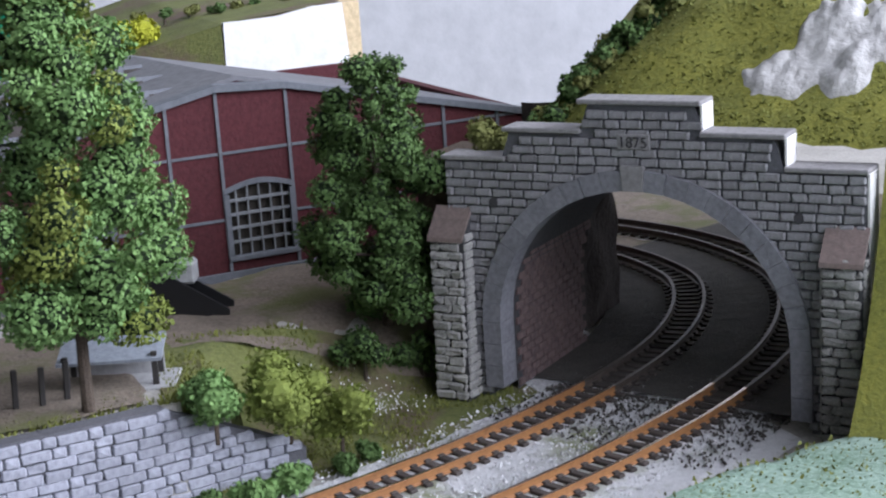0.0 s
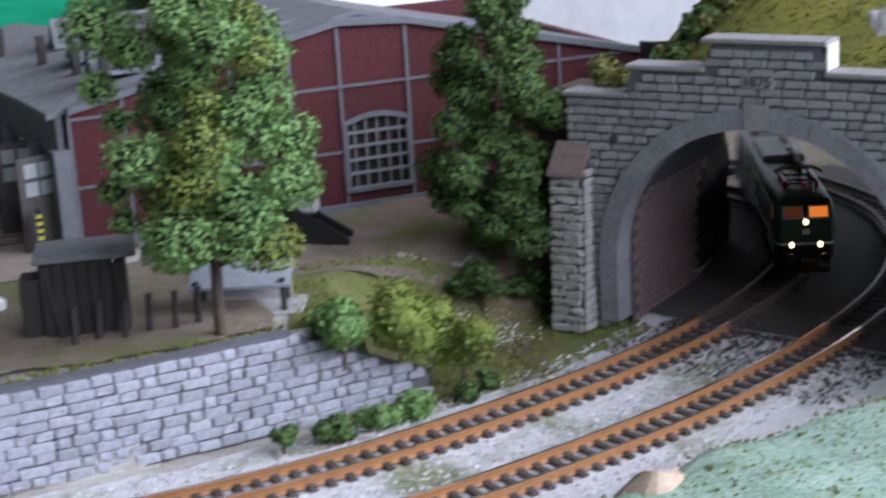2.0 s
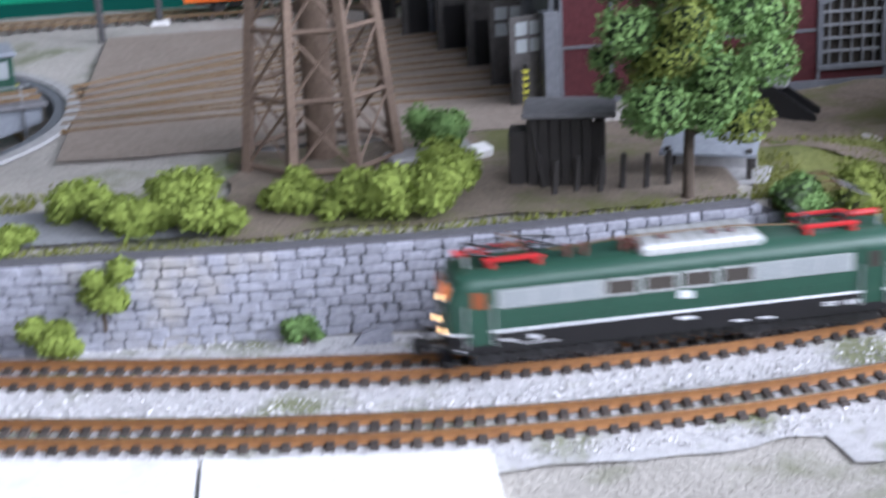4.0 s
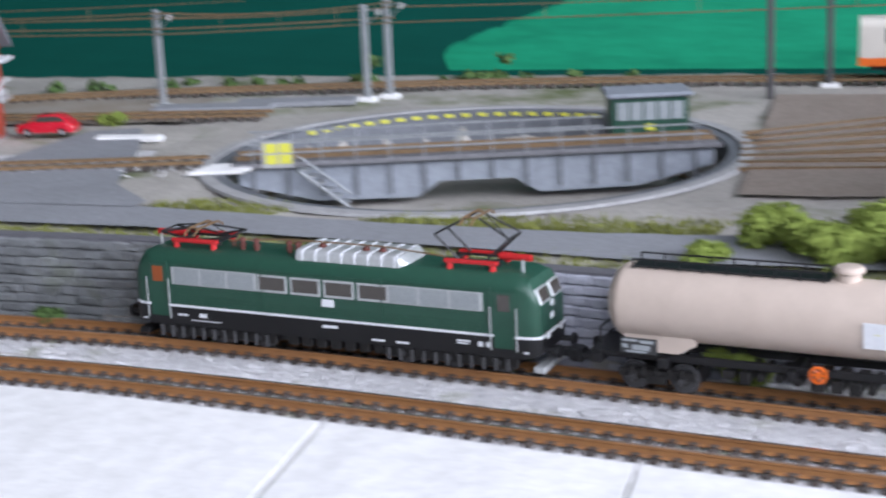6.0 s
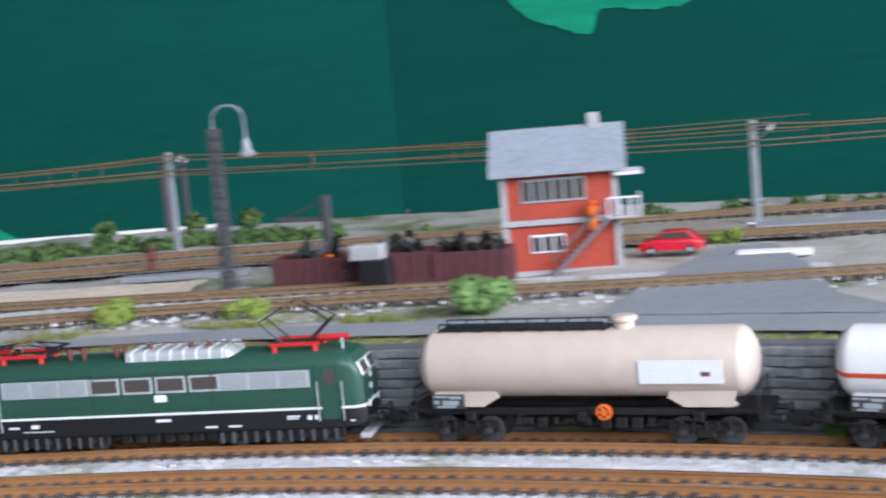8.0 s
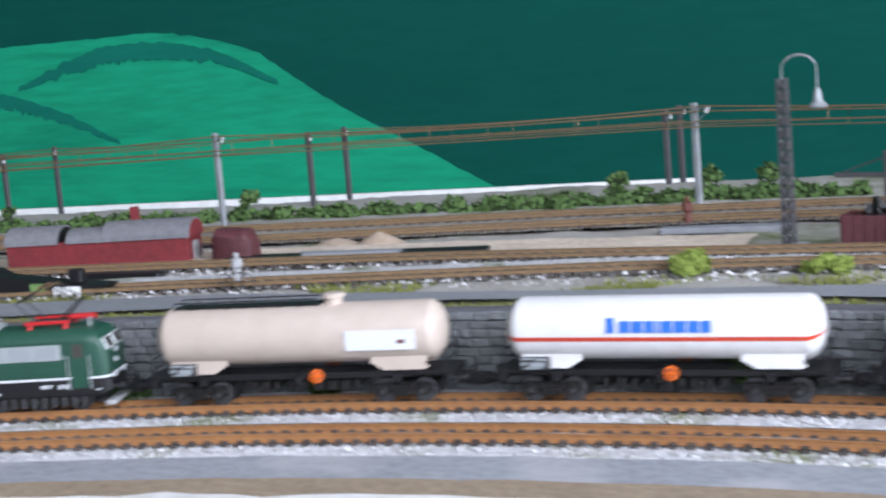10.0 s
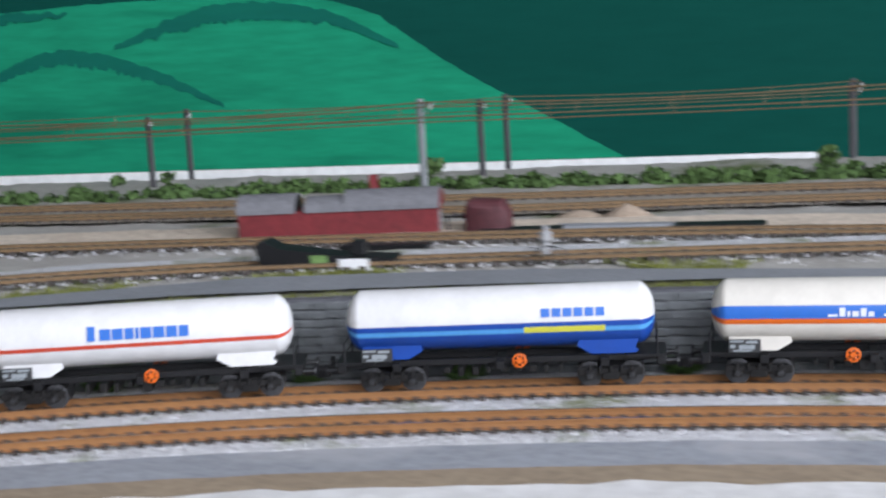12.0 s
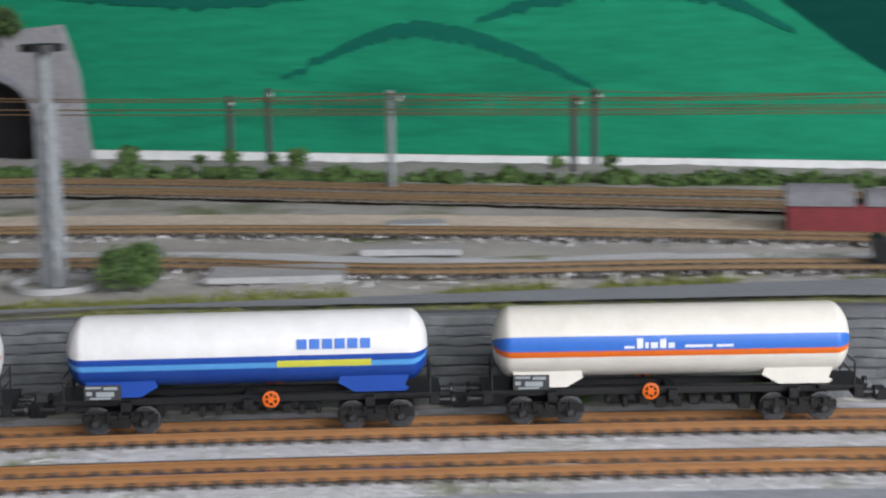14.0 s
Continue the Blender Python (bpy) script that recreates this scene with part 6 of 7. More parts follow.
# foreground right: pale green plaster mound with a stone
md = []
for i in range(40):
    r = []
    for j in range(26):
        x, q = 24.6 + i * 0.7, (j / 25) ** 1.6
        edge = float(np.interp(x, [24, 26, 29, 32, 38, 55], [3.9, 5.1, 6.3, 6.75, 7.6, 10.0])) + 0.25 * noise.noise((x * 0.5, 0, 0))
        y = edge - q * 13
        z = -0.45 + 1.05 * math.sin(min(1, q * 16) * math.pi / 2) + 0.9 * q + 0.16 * noise.noise((x * 0.7, y * 0.7, 1))
        r.append((x, y, z))
    md.append(r)
solo("foreground_mound", Mesh().sheet(md), PALEGREEN, "pale green scattered plaster mound at the layout edge", kind="structure", smooth=True)
tufts = Mesh()
for _ in range(9000):
    i, j = random.randrange(39), random.randrange(25)
    x, y, z = md[i][j]
    x, y = x + random.uniform(-0.4, 0.4), y + random.uniform(-0.3, 0.3)
    a, h = random.uniform(0, 6.28), random.uniform(0.02, 0.07)
    tufts.add([(x - 0.06 * math.cos(a), y - 0.06 * math.sin(a), z - 0.05), (x + 0.06 * math.cos(a), y + 0.06 * math.sin(a), z - 0.05), (x + random.uniform(-0.1, 0.1), y + random.uniform(-0.1, 0.1), z + h)], [(0, 1, 2)])
solo("mound_turf", tufts, TURF, "scattered turf fibres on the foreground mound", "grass", kind="stuff")
stone = Mesh().spin([(0.02, 0.95), (0.3, 0.9), (0.6, 0.72), (0.8, 0.5), (0.95, 0.25), (1.05, 0.0), (0.9, -0.3)][::-1], 16)
stone.v = [(x * (1.1 + 0.5 * noise.noise((x * 1.3, y * 1.3, z + 3))), y * (1 + 0.4 * noise.noise((x, y * 1.5, z + 7))), z * (1 + 0.35 * noise.noise((x * 1.6, y * 1.6, 2)))) for x, y, z in stone.v]
solo("boulder", stone, SANDPILE, "grey-beige plaster boulder at the layout edge", "rock", where=cm(27.3, 4.7, 0.0))

# mountain block in the distance
bl = thing("mountain_block", cm(0, 0, 0), "unfinished hill block with a white front", "hill block")
part("white_face", Mesh().prism([(33.9, 4.0), (39.7, 4.0), (39.4, 8.2), (38.0, 8.15), (36.4, 7.9), (34.0, 7.85)], 45.0, 45.3, axis="Y"), BOARD, bl, "bare white front face")
part("raw_side", Mesh().box(39.4, 40.2, 45.05, 60, 4.0, 8.2), FOAMEDGE, bl, "yellowed foam edge")
part("turf_flank", Mesh().add([(33.9, 45.0, 7.8), (33.9, 45.0, 3.0), (27.0, 47.0, 3.0), (28.5, 47, 6.4), (33.9, 60, 8.2), (28.0, 60, 6.8), (39.4, 45.2, 8.25), (39.6, 60, 8.6)], [(0, 3, 2, 1), (0, 4, 5, 3), (0, 6, 7, 4)]), GRASSY, bl)
part("skirt_body", Mesh().box(27.2, 39.4, 47.2, 60, -0.6, 6.3), EARTH, bl)
bush(30.8, 47.5, 6.3, 2.6, 2.1, LEAF_YELLOW, "bright yellow-green foam tree", 900, 0.13)
for k in range(7):
    bush(31.5 + k * 1.1, 48.5 + random.uniform(0, 1), 7.9, 1.0, 0.5, LEAF_DARK if k % 2 else LEAF_OLIVE, "low shrub on the hill block", 200)

# == roads and foreground edge
def strip_between(name, x0, x1, near, far, z, mat, label, n=80):
    rows = []
    for f in np.linspace(0, 1, 9):
        rows.append([(x, near(x) + (far(x) - near(x)) * f + 0.0, z + 0.02 * noise.noise((x, f * 4, 1))) for x in np.linspace(x0, x1, n)])
    return solo(name, Mesh().sheet(rows), mat, label, kind="structure", smooth=True)


ROAD_X = [-90, -74.3, -66.3, -60, -52, -40.3, -32, -23, -14, -6, 0, 6, 8.5]
ROAD_Y = [-11, 0.8, 6.8, 11.5, 14.6, 17.0, 19.0, 20.2, 19.9, 18.4, 17.7, 17.6, 17.0]
strip_between("road", -88, 8.5, lambda x: float(wall_y(x)) + 1.15, lambda x: float(np.interp(x, ROAD_X, ROAD_Y)), YARD + 0.17, ASPHALT, "grey painted road along the retaining wall", 160)
strip_between("road", -21.6, -13.5, lambda x: float(np.interp(x, ROAD_X, ROAD_Y)) - 0.2, lambda x: float(np.interp(x, [-21.6, -20.8, -19, -17.2, -15.5, -13.5], [25, 31.5, 32.2, 28, 22.6, 20.4])), YARD + 0.19, ASPHALT, "grey road spur to the signal box", 40)

def edge_strip(d0, d1, z0, z1, a, b, mat, name, label, amp=0.15):
    sel = (FRONT[:, 0] > a) & (FRONT[:, 0] < b)
    rows = []
    for f in np.linspace(0, 1, 6):
        off = beside(FRONT, d0 + (d1 - d0) * f)[sel][::3]
        rows.append([(x + amp * (noise.noise((x, f, 2)) if 0 < f < 1 else 0.6 * noise.noise((x * 0.8, 9, 2))), y + amp * noise.noise((x * 0.7, f * 3, 6)), z0 + (z1 - z0) * f + 0.03 * noise.noise((x * 1.2, f * 5, 3))) for x, y in off])
    return solo(name, Mesh().sheet(rows[::-1]), mat, label, kind="structure", smooth=True)


edge_strip(-1.5, -3.6, -0.34, -0.36, -100, -13.5, GREYBASE, "grey_edge", "grey painted strip beside the outer track")
edge_strip(-3.5, -5.0, -0.33, -0.38, -100, -13.5, SANDEDGE, "sandy_edge", "sandy brown layout edge")
edge_strip(-4.9, -10, -0.30, -0.6, -100, -13.5, PLASTER, "plaster_edge", "white plaster rim of the layout", 0.5)


def plaster_board(x0, x1, depth, label):
    ob = thing("plaster_board", cm(0, 0, 0), label, "board", "white boards at the layout edge")
    line = beside(FRONT, -1.45)
    xs_ = np.linspace(x0, x1, 30)
    far = [(x, float(np.interp(x, line[:, 0], line[:, 1])) + 0.06 * noise.noise((x * 2, 0, 0))) for x in xs_]
    near = [(x, y - depth + 0.25 * noise.noise((x * 0.9, 4, 0))) for x, y in far]
    top_ = Mesh().sheet([[(x, y, -0.05 + 0.05 * noise.noise((x, y, 0))) for x, y in near], [(x, (y + y2) / 2, -0.02 + 0.08 * noise.noise((x * 0.6, y, 0))) for (x, y), (_, y2) in zip(near, far)], [(x, y, -0.04) for x, y in far], [(x, y, -0.45) for x, y in far]])
    part("top", top_, BOARD, ob, smooth=True)
    part("cut_edge", Mesh().sheet([[(x, y - 0.03 + 0.08 * noise.noise((x * 2, 1, 0)), -0.62) for x, y in near], [(x, y, -0.045) for x, y in near]]), FOAMEDGE, ob, "yellowed torn edge")
    for k in (0, -1):
        part("end_face", Mesh().add([(*far[k], -0.04), (*near[k], -0.05), (*near[k], -0.6), (*far[k], -0.45)], [(0, 1, 2, 3)]), BOARD, ob)


plaster_board(-14.6, -4.4, 11, "white plaster board beside the outer track")
plaster_board(-4.2, 2.8, 6.5, "white plaster board with a seam")
plaster_board(2.9, 8.2, 3.4, "white plaster board with a torn yellow edge")
plaster_board(8.3, 14.4, 3.0, "short white plaster board by the ballast")

# == turntable
tt = thing("turntable", cm(PIT[0], PIT[1], 0), "grey locomotive turntable with a girder bridge", "turntable")
R = PIT[2]
part("pit_wall", Mesh().spin([(R + 0.45, 2.08), (R + 0.0, 2.08), (R - 0.02, 0.6)], 64), STEELGREY, tt, "grey pit wall", smooth=True)
part("pit_rim", Mesh().spin([(R + 0.9, 2.05), (R + 0.85, 2.14), (R + 0.42, 2.14), (R + 0.42, 2.0)], 64), CONCRETE, tt, "pale concrete rim")
part("pit_floor", Mesh().spin([(R, 0.62), (0.01, 0.66)], 48), GRAVEL, tt)
part("pit_rail", Mesh().spin([(R - 1.0, 0.62), (R - 1.0, 0.8), (R - 1.12, 0.8), (R - 1.12, 0.62)], 48), OLDRAIL, tt)
for k in range(26):
    a = radians(40 + k * 4.4)
    part("warning_mark", Mesh().box(-0.16, 0.16, -0.06, 0.06, 0, 0.12, 0, Matrix.LocRotScale(((R - 0.02) * math.cos(a), (R - 0.02) * math.sin(a), 1.9), Euler((0, 0, a + math.pi / 2)), None)), YELLOW, tt)
br = part("bridge", Mesh().box(-7.9, 7.9, -1.15, 1.15, 2.12, 2.28, 0.03), ROOFGREY, tt, "grey girder bridge", where=cm(0, 0, 0, 0, 0, 16))
for sgn in (-1, 1):
    o = [(-7.7, 2.12), (7.7, 2.12), (7.7, 1.55), (5.2, 0.95), (2.0, 0.9), (1.2, 1.4), (-1.2, 1.4), (-2.0, 0.9), (-5.2, 0.95), (-7.7, 1.55)]
    part("girder", Mesh().prism(o[::-1], sgn * 0.85 - 0.06, sgn * 0.85 + 0.06, axis="Y"), SLATE, br)
    for x in np.arange(-7.2, 7.3, 1.1):
        part("stiffener", Mesh().box(x - 0.05, x + 0.05, sgn * 0.85 - 0.16, sgn * 0.85 + 0.16, 1.1 if abs(x) > 1.6 else 1.45, 2.12), STEELGREY, br)
        part("railing_post", Mesh().rod((x, sgn * 1.1, 2.2), (x, sgn * 1.1, 2.95), 0.035, n=5), GALV, br)
    for z in (2.6, 2.92):
        part("handrail", Mesh().rod((-7.5, sgn * 1.1, z), (7.4 if sgn < 0 else 4.3, sgn * 1.1, z), 0.035, n=5), GALV, br)
    part("bridge_rail", Mesh().box(-7.8, 7.8, sgn * 0.46 - 0.05, sgn * 0.46 + 0.05, 2.28, 2.42), OLDRAIL, br)
sg = part("sign", Mesh().box(-6.9, -5.9, -1.26, -1.2, 2.15, 3.0), CONCRETE, br, "pale sign with yellow squares")
for x in (-6.78, -6.32):
    for z in (2.28, 2.64):
        part("yellow_square", Mesh().box(x, x + 0.38, -1.28, -1.25, z, z + 0.3), YELLOW, sg)
stp = Mesh()
for k in range(6):
    stp.box(-5.7 + k * 0.26, -5.4 + k * 0.26, -1.75, -1.2, 2.1 - k * 0.22, 2.14 - k * 0.22)
stp.rod((-5.7, -1.75, 2.6), (-4.1, -1.75, 1.3), 0.04, n=4).rod((-5.7, -1.75, 2.1), (-4.1, -1.75, 0.8), 0.05, n=4)
part("steps", stp, GALV, br)
cab = part("cabin", Mesh().box(4.6, 7.2, 1.0, 2.6, 2.15, 3.5, 0.04), LOCOGREEN, br, "dark green control cabin with glazing")
part("cabin_roof", Mesh().box(4.45, 7.35, 0.85, 2.75, 3.5, 3.66, 0.05), SLATE, cab)
for k in range(5):
    part("pane", Mesh().box(4.8 + k * 0.46, 5.18 + k * 0.46, 0.97, 1.02, 2.75, 3.35), GREYPANEL, cab)
part("emblem", Mesh().box(5.75, 6.05, 0.95, 1.0, 2.4, 2.62), YELLOW, cab)
for k in range(4):
    solo("concrete_slab", Mesh().box(-0.9, 0.9, -0.16, 0.16, 0, 0.12, 0.03), BOARD, "white concrete crossing slab by the turntable", "slab", where=cm(-13.0 + 0.1 * k, 24.6 + k * 0.36, 2.1, 0, 0, 14), group="crossing slabs")

# == signal box and car
sb = thing("signal_box", cm(-25.2, 28.4, 2.0, 0, 0, 15) @ Matrix.Diagonal((0.88, 0.88, 0.93, 1)), "orange-red two-storey signal box with slate roof", "signal box")
part("ground_floor", Mesh().box(-2.05, 2.05, 0, 2.8, -0.1, 1.75, 0.02), SIGNALRED, sb)
part("upper_floor", Mesh().box(-2.1, 2.1, -0.05, 2.85, 1.95, 3.65, 0.02), SIGNALRED, sb)
part("string_course", Mesh().box(-2.25, 2.25, -0.18, 2.95, 1.75, 1.95, 0.02), CONCRETE, sb)
part("plinth", Mesh().box(-2.2, 2.2, -0.12, 2.92, -0.15, 0.12, 0.02), CONCRETE, sb)
part("roof", Mesh().prism([(-0.55, 3.55), (1.4, 4.95), (3.35, 3.55), (3.35, 3.68), (1.4, 5.1), (-0.55, 3.68)], -2.55, 2.55, axis="X"), SLATE, sb, "blue-grey slate gable roof")
for x in (-2.1, 2.1):
    part("gable", Mesh().prism([(0, 3.6), (2.8, 3.6), (1.4, 4.8)], x - 0.06, x + 0.06, axis="X"), SIGNALRED, sb)
part("chimney", Mesh().box(1.2, 1.65, 1.2, 1.65, 4.5, 5.5, 0.04), CONCRETE, sb)
for x in (-2.08, 2.08):
    part("corner_post", Mesh().box(x - 0.1, x + 0.1, -0.12, 0.05, -0.1, 3.6), CONCRETE, sb)
win = part("window_band", Mesh().box(-1.45, 1.0, -0.12, -0.02, 2.55, 3.4, 0.02), GREYPANEL, sb, "wide white-framed window")
for k in range(6):
    part("pane", Mesh().box(-1.37 + k * 0.4, -1.05 + k * 0.4, -0.14, -0.1, 2.64, 3.32), DARKGLASS, win)
win = part("lower_window", Mesh().box(-1.2, 0.1, -0.08, 0.02, 0.75, 1.4, 0.02), WHITE, sb)
for k in range(3):
    part("pane", Mesh().box(-1.13 + k * 0.42, -0.79 + k * 0.42, -0.1, -0.05, 0.82, 1.33), DARKGLASS, win)
stair = Mesh()
for k in range(11):
    stair.box(-0.4 + k * 0.2, -0.18 + k * 0.2, -0.75, -0.2, 0.1 + k * 0.17, 0.15 + k * 0.17)
stair.prism([(-0.45, 0.0), (-0.25, 0.0), (1.95, 1.95), (1.75, 1.95)], -0.78, -0.74, axis="Y")
stair.rod((-0.4, -0.76, 0.55), (1.8, -0.76, 2.5), 0.04, n=4)
part("stairs", stair, STEELGREY, sb)
bal = part("balcony", Mesh().box(1.7, 3.0, -0.8, 0.8, 1.88, 1.96), CONCRETE, sb, "white railed balcony")
for x in (1.8, 2.2, 2.6, 2.95):
    part("baluster", Mesh().rod((x, -0.78, 1.95), (x, -0.78, 2.6), 0.04, n=4), WHITE, bal)
part("balcony_rail", Mesh().rod((1.8, -0.78, 2.6), (2.95, -0.78, 2.6), 0.04, n=4).rod((2.95, -0.78, 2.6), (2.95, 0.8, 2.6), 0.04, n=4), WHITE, bal)
part("porch_roof", Mesh().box(2.1, 3.1, -0.4, 1.2, 3.35, 3.45), WHITE, sb)


def figure(x, y, z, mat, top_mat, h=1.1, label="small model figure in bright work clothes", lean=0):
    """A doll-like figure kept as one plain shape."""
    me = Mesh().spin([(0.01, 0.0), (0.14, 0.02), (0.13, h * 0.42), (0.2, h * 0.5), (0.2, h * 0.76), (0.07, h * 0.82), (0.10, h * 0.88), (0.10, h * 0.97), (0.01, h)], 9)
    return solo("figurine", me, mat, label, "figurine", where=cm(x, y, z, lean, 0, 0), smooth=True, group="figurines")


figure(-32.6, 26.0, 2.1, ORANGE, WHITE, 1.15)
figure(-42.2, 30.5, 2.1, BROWNINS, RED, 1.05, "small brown model figure beside the track")
q = cm(-25.2, 28.4, 2.0, 0, 0, 15) @ Matrix.Diagonal((0.88, 0.88, 0.93, 1)) @ Vector((1.2 * U, -0.48 * U, 1.5 * U))
figure(q.x * 100, q.y * 100, q.z * 100, ORANGE, WHITE, 1.0, "small orange model figure on the signal box stairs")
figure(-51.6, 15.6, 2.45, CONCRETE, WHITE, 0.95, "small pale model figure on a bicycle")
bk = Mesh()
for x in (-0.42, 0.42):
    bk.spin([(0.24, -0.02), (0.27, 0), (0.24, 0.02)], 14, Matrix.Translation((x, 0, 0.27)) @ Matrix.Rotation(math.pi / 2, 4, "Z"), axis="X")
bk.path([(-0.42, 0, 0.27), (-0.1, 0, 0.55), (0.3, 0, 0.55), (0.42, 0, 0.27)], 0.03, n=4)
solo("bicycle", bk, WIRE, "tiny black model bicycle on the road edge", "bicycle", where=cm(-51.6, 15.5, 2.18, 0, 0, 12))

car = thing("car", cm(-22.2, 31.0, 2.13, 0, 0, 8) @ Matrix.Scale(0.82, 4), "small bright red model car parked by the signal box", "car")
part("body", loft([(x, rounded(w, 0.18, z, 0.1)) for x, w, z in ((-1.32, 0.42, 0.45), (-1.2, 0.52, 0.55), (-0.6, 0.55, 0.62), (0.9, 0.55, 0.62), (1.2, 0.52, 0.58), (1.32, 0.44, 0.48))]), CARRED, car, smooth=True)
part("cabin_top", loft([(x, rounded(w, 0.55, z, 0.08)) for x, w, z in ((-0.75, 0.48, 0.6), (-0.3, 0.44, 0.95), (0.7, 0.44, 0.95), (1.15, 0.48, 0.62))]), CARRED, car, smooth=True)
part("side_window", Mesh().prism([(-0.55, 0.66), (-0.25, 0.9), (0.65, 0.9), (0.95, 0.66)], -0.47, -0.455, axis="Y"), DARKGLASS, car)
for x in (-0.8, 0.8):
    for y in (-0.5, 0.5):
        wheel = part("wheel", Mesh().rod((x, y - 0.07, 0.2), (x, y + 0.07, 0.2), 0.2, n=14), BLACK, car)
        part("hub", Mesh().rod((x, y - 0.075, 0.2), (x, y + 0.075, 0.2), 0.1, n=10), SILVER, wheel)

# == masts and wires
def mast(x, y, z, top, mat, label, arm=0.9, foot=True):
    ob = thing("catenary_mast", cm(x, y, z), label, "mast", "catenary masts")
    h = top - z
    part("post", Mesh().box(-0.13, 0.13, -0.1, 0.1, -0.2, h, 0.03), mat, ob)
    if foot:
        part("footing", Mesh().box(-0.38, 0.38, -0.3, 0.3, -0.2, 0.22, 0.06), BOARD, ob, "white concrete footing")
    part("bracket", Mesh().rod((0, 0, h - 0.25), (arm, -0.5, h - 0.15), 0.03, n=4).rod((0, 0, h - 0.85), (arm, -0.5, h - 0.2), 0.03, n=4), mat, ob)
    part("insulator", Mesh().rod((arm * 0.75, -0.4, h - 0.35), (arm * 0.9, -0.45, h - 0.2), 0.07, n=6), BOARD, ob)
    return ob


LIGHT = [(-105, 14.5, 6.0), (-82.8, 21.6, 6.1), (-62.9, 28.1, 6.3), (-43.9, 35.3, 6.25), (-20.5, 37.5, 5.95), (-11.7, 40.0, 6.0)]
DARK1 = [(-93.8, 25.4, 5.3), (-79.2, 30.8, 5.35), (-64.4, 36.4, 5.5), (-48.9, 43.0, 5.4)]
DARK2 = [(-95.8, 31.0, 5.2), (-80.4, 35.4, 5.25), (-64.7, 39.7, 5.4), (-49.6, 46.0, 5.35)]
for x, y, t in LIGHT[1:]:
    mast(x, y, 1.95, t, GALV, "pale galvanised catenary mast on a white footing")
mast(-12.4, 39.2, 1.95, 5.85, GALV, "pale galvanised catenary mast on a white footing")
for x, y, t in DARK1 + DARK2:
    mast(x, y, min(1.95, ground_z(x, y)), t, POLEDARK, "dark catenary mast at the back of the yard", 0.6, False)
mast(3.4, 39.6, 1.95, 9.5, POLEDARK, "tall dark mast behind the turntable", 0.6, False)
mast(5.5, 42.4, 1.95, 6.5, POLEDARK, "dark catenary mast behind the turntable", 0.6, True)


def wire(a, b, sag, r=0.022):
    me = Mesh()
    pts = []
    for k in range(9):
        f = k / 8
        p = Vector(a).lerp(Vector(b), f)
        pts.append((p.x, p.y, p.z - sag * 4 * f * (1 - f)))
    rings = [[(x, y + r * math.cos(q), z + r * math.sin(q)) for x, y, z in pts] for q in (0, 1.571, 3.142, 4.712, 6.283)]
    return me.sheet(rings)


def wires(points, dz, sag, label, r=0.022):
    ob = thing("overhead_wire", cm(0, 0, 0), label, "wire", "overhead wires")
    for (x0, y0, z0), (x1, y1, z1) in zip(points, points[1:]):
        part("span", wire((x0 + 0.4, y0 - 0.25, z0 + dz), (x1 + 0.4, y1 - 0.25, z1 + dz), sag, r), BRASSY, ob)
        part("contact_span", wire((x0 + 0.4, y0 - 0.25, z0 + dz - 0.62), (x1 + 0.4, y1 - 0.25, z1 + dz - 0.62), 0.03, r), BRASSY, ob)
        for f in (0.25, 0.5, 0.75):
            p = Vector((x0 + 0.4, y0 - 0.25, z0 + dz)).lerp(Vector((x1 + 0.4, y1 - 0.25, z1 + dz)), f)
            part("dropper", Mesh().rod((p.x, p.y, p.z - sag * 4 * f * (1 - f)), (p.x, p.y, p.z - 0.62), 0.018, n=4), BRASSY, ob)


wires(LIGHT, -0.12, 0.22, "brown overhead wire between pale masts", 0.03)
wires(LIGHT + [(12, 43, 6.2)], -0.32, 0.12, "brown overhead wire between pale masts", 0.025)
wires(DARK1 + [(-20, 45, 5.6)], -0.1, 0.16, "brown overhead wire between dark masts", 0.022)
wires(DARK2, -0.1, 0.16, "brown overhead wire between dark masts", 0.022)


def lattice(x, y, z, h, w, mat, label, name, category):
    ob = thing(name, cm(x, y, z), label, category)
    for sx in (-1, 1):
        for sy in (-1, 1):
            part("chord", Mesh().rod((sx * w, sy * w, -0.2), (sx * w * 0.75, sy * w * 0.75, h), 0.045, n=4), mat, ob)
    n = int(h / (w * 2.2))
    for k in range(n):
        z0, z1 = h * k / n, h * (k + 1) / n
        a, b = w * (1 - 0.25 * k / n), w * (1 - 0.25 * (k + 1) / n)
        for sx, sy, ex, ey in ((-1, -1, 1, -1), (1, -1, 1, 1), (1, 1, -1, 1), (-1, 1, -1, -1)):
            part("lacing", Mesh().rod((sx * a, sy * a, z0), (ex * b, ey * b, z1), 0.028, n=4), mat, ob)
            part("lacing", Mesh().rod((ex * a, ey * a, z0), (sx * b, sy * b, z1), 0.028, n=4), mat, ob)
    return ob


yl = lattice(-36.4, 25.9, 2.05, 5.6, 0.17, POLEDARK, "dark lattice mast with a curved yard lamp", "yard_lamp", "lamp post")
arcp = [(0, 0, 5.6)] + [(0.6 - 0.6 * math.cos(a), 0, 5.9 + 0.45 * math.sin(a)) for a in np.linspace(0.2, math.pi, 9)] + [(1.2, 0, 5.2)]
part("lamp_arm", Mesh().sheet([[(x, 0.05 * math.cos(q), z + 0.05 * math.sin(q)) if 0 < i < len(arcp) - 1 else (x + 0.05 * math.sin(q) * 0.5, 0.05 * math.cos(q), z) for i, (x, _, z) in enumerate(arcp)] for q in np.linspace(0, 2 * math.pi, 7)]), GALV, yl)
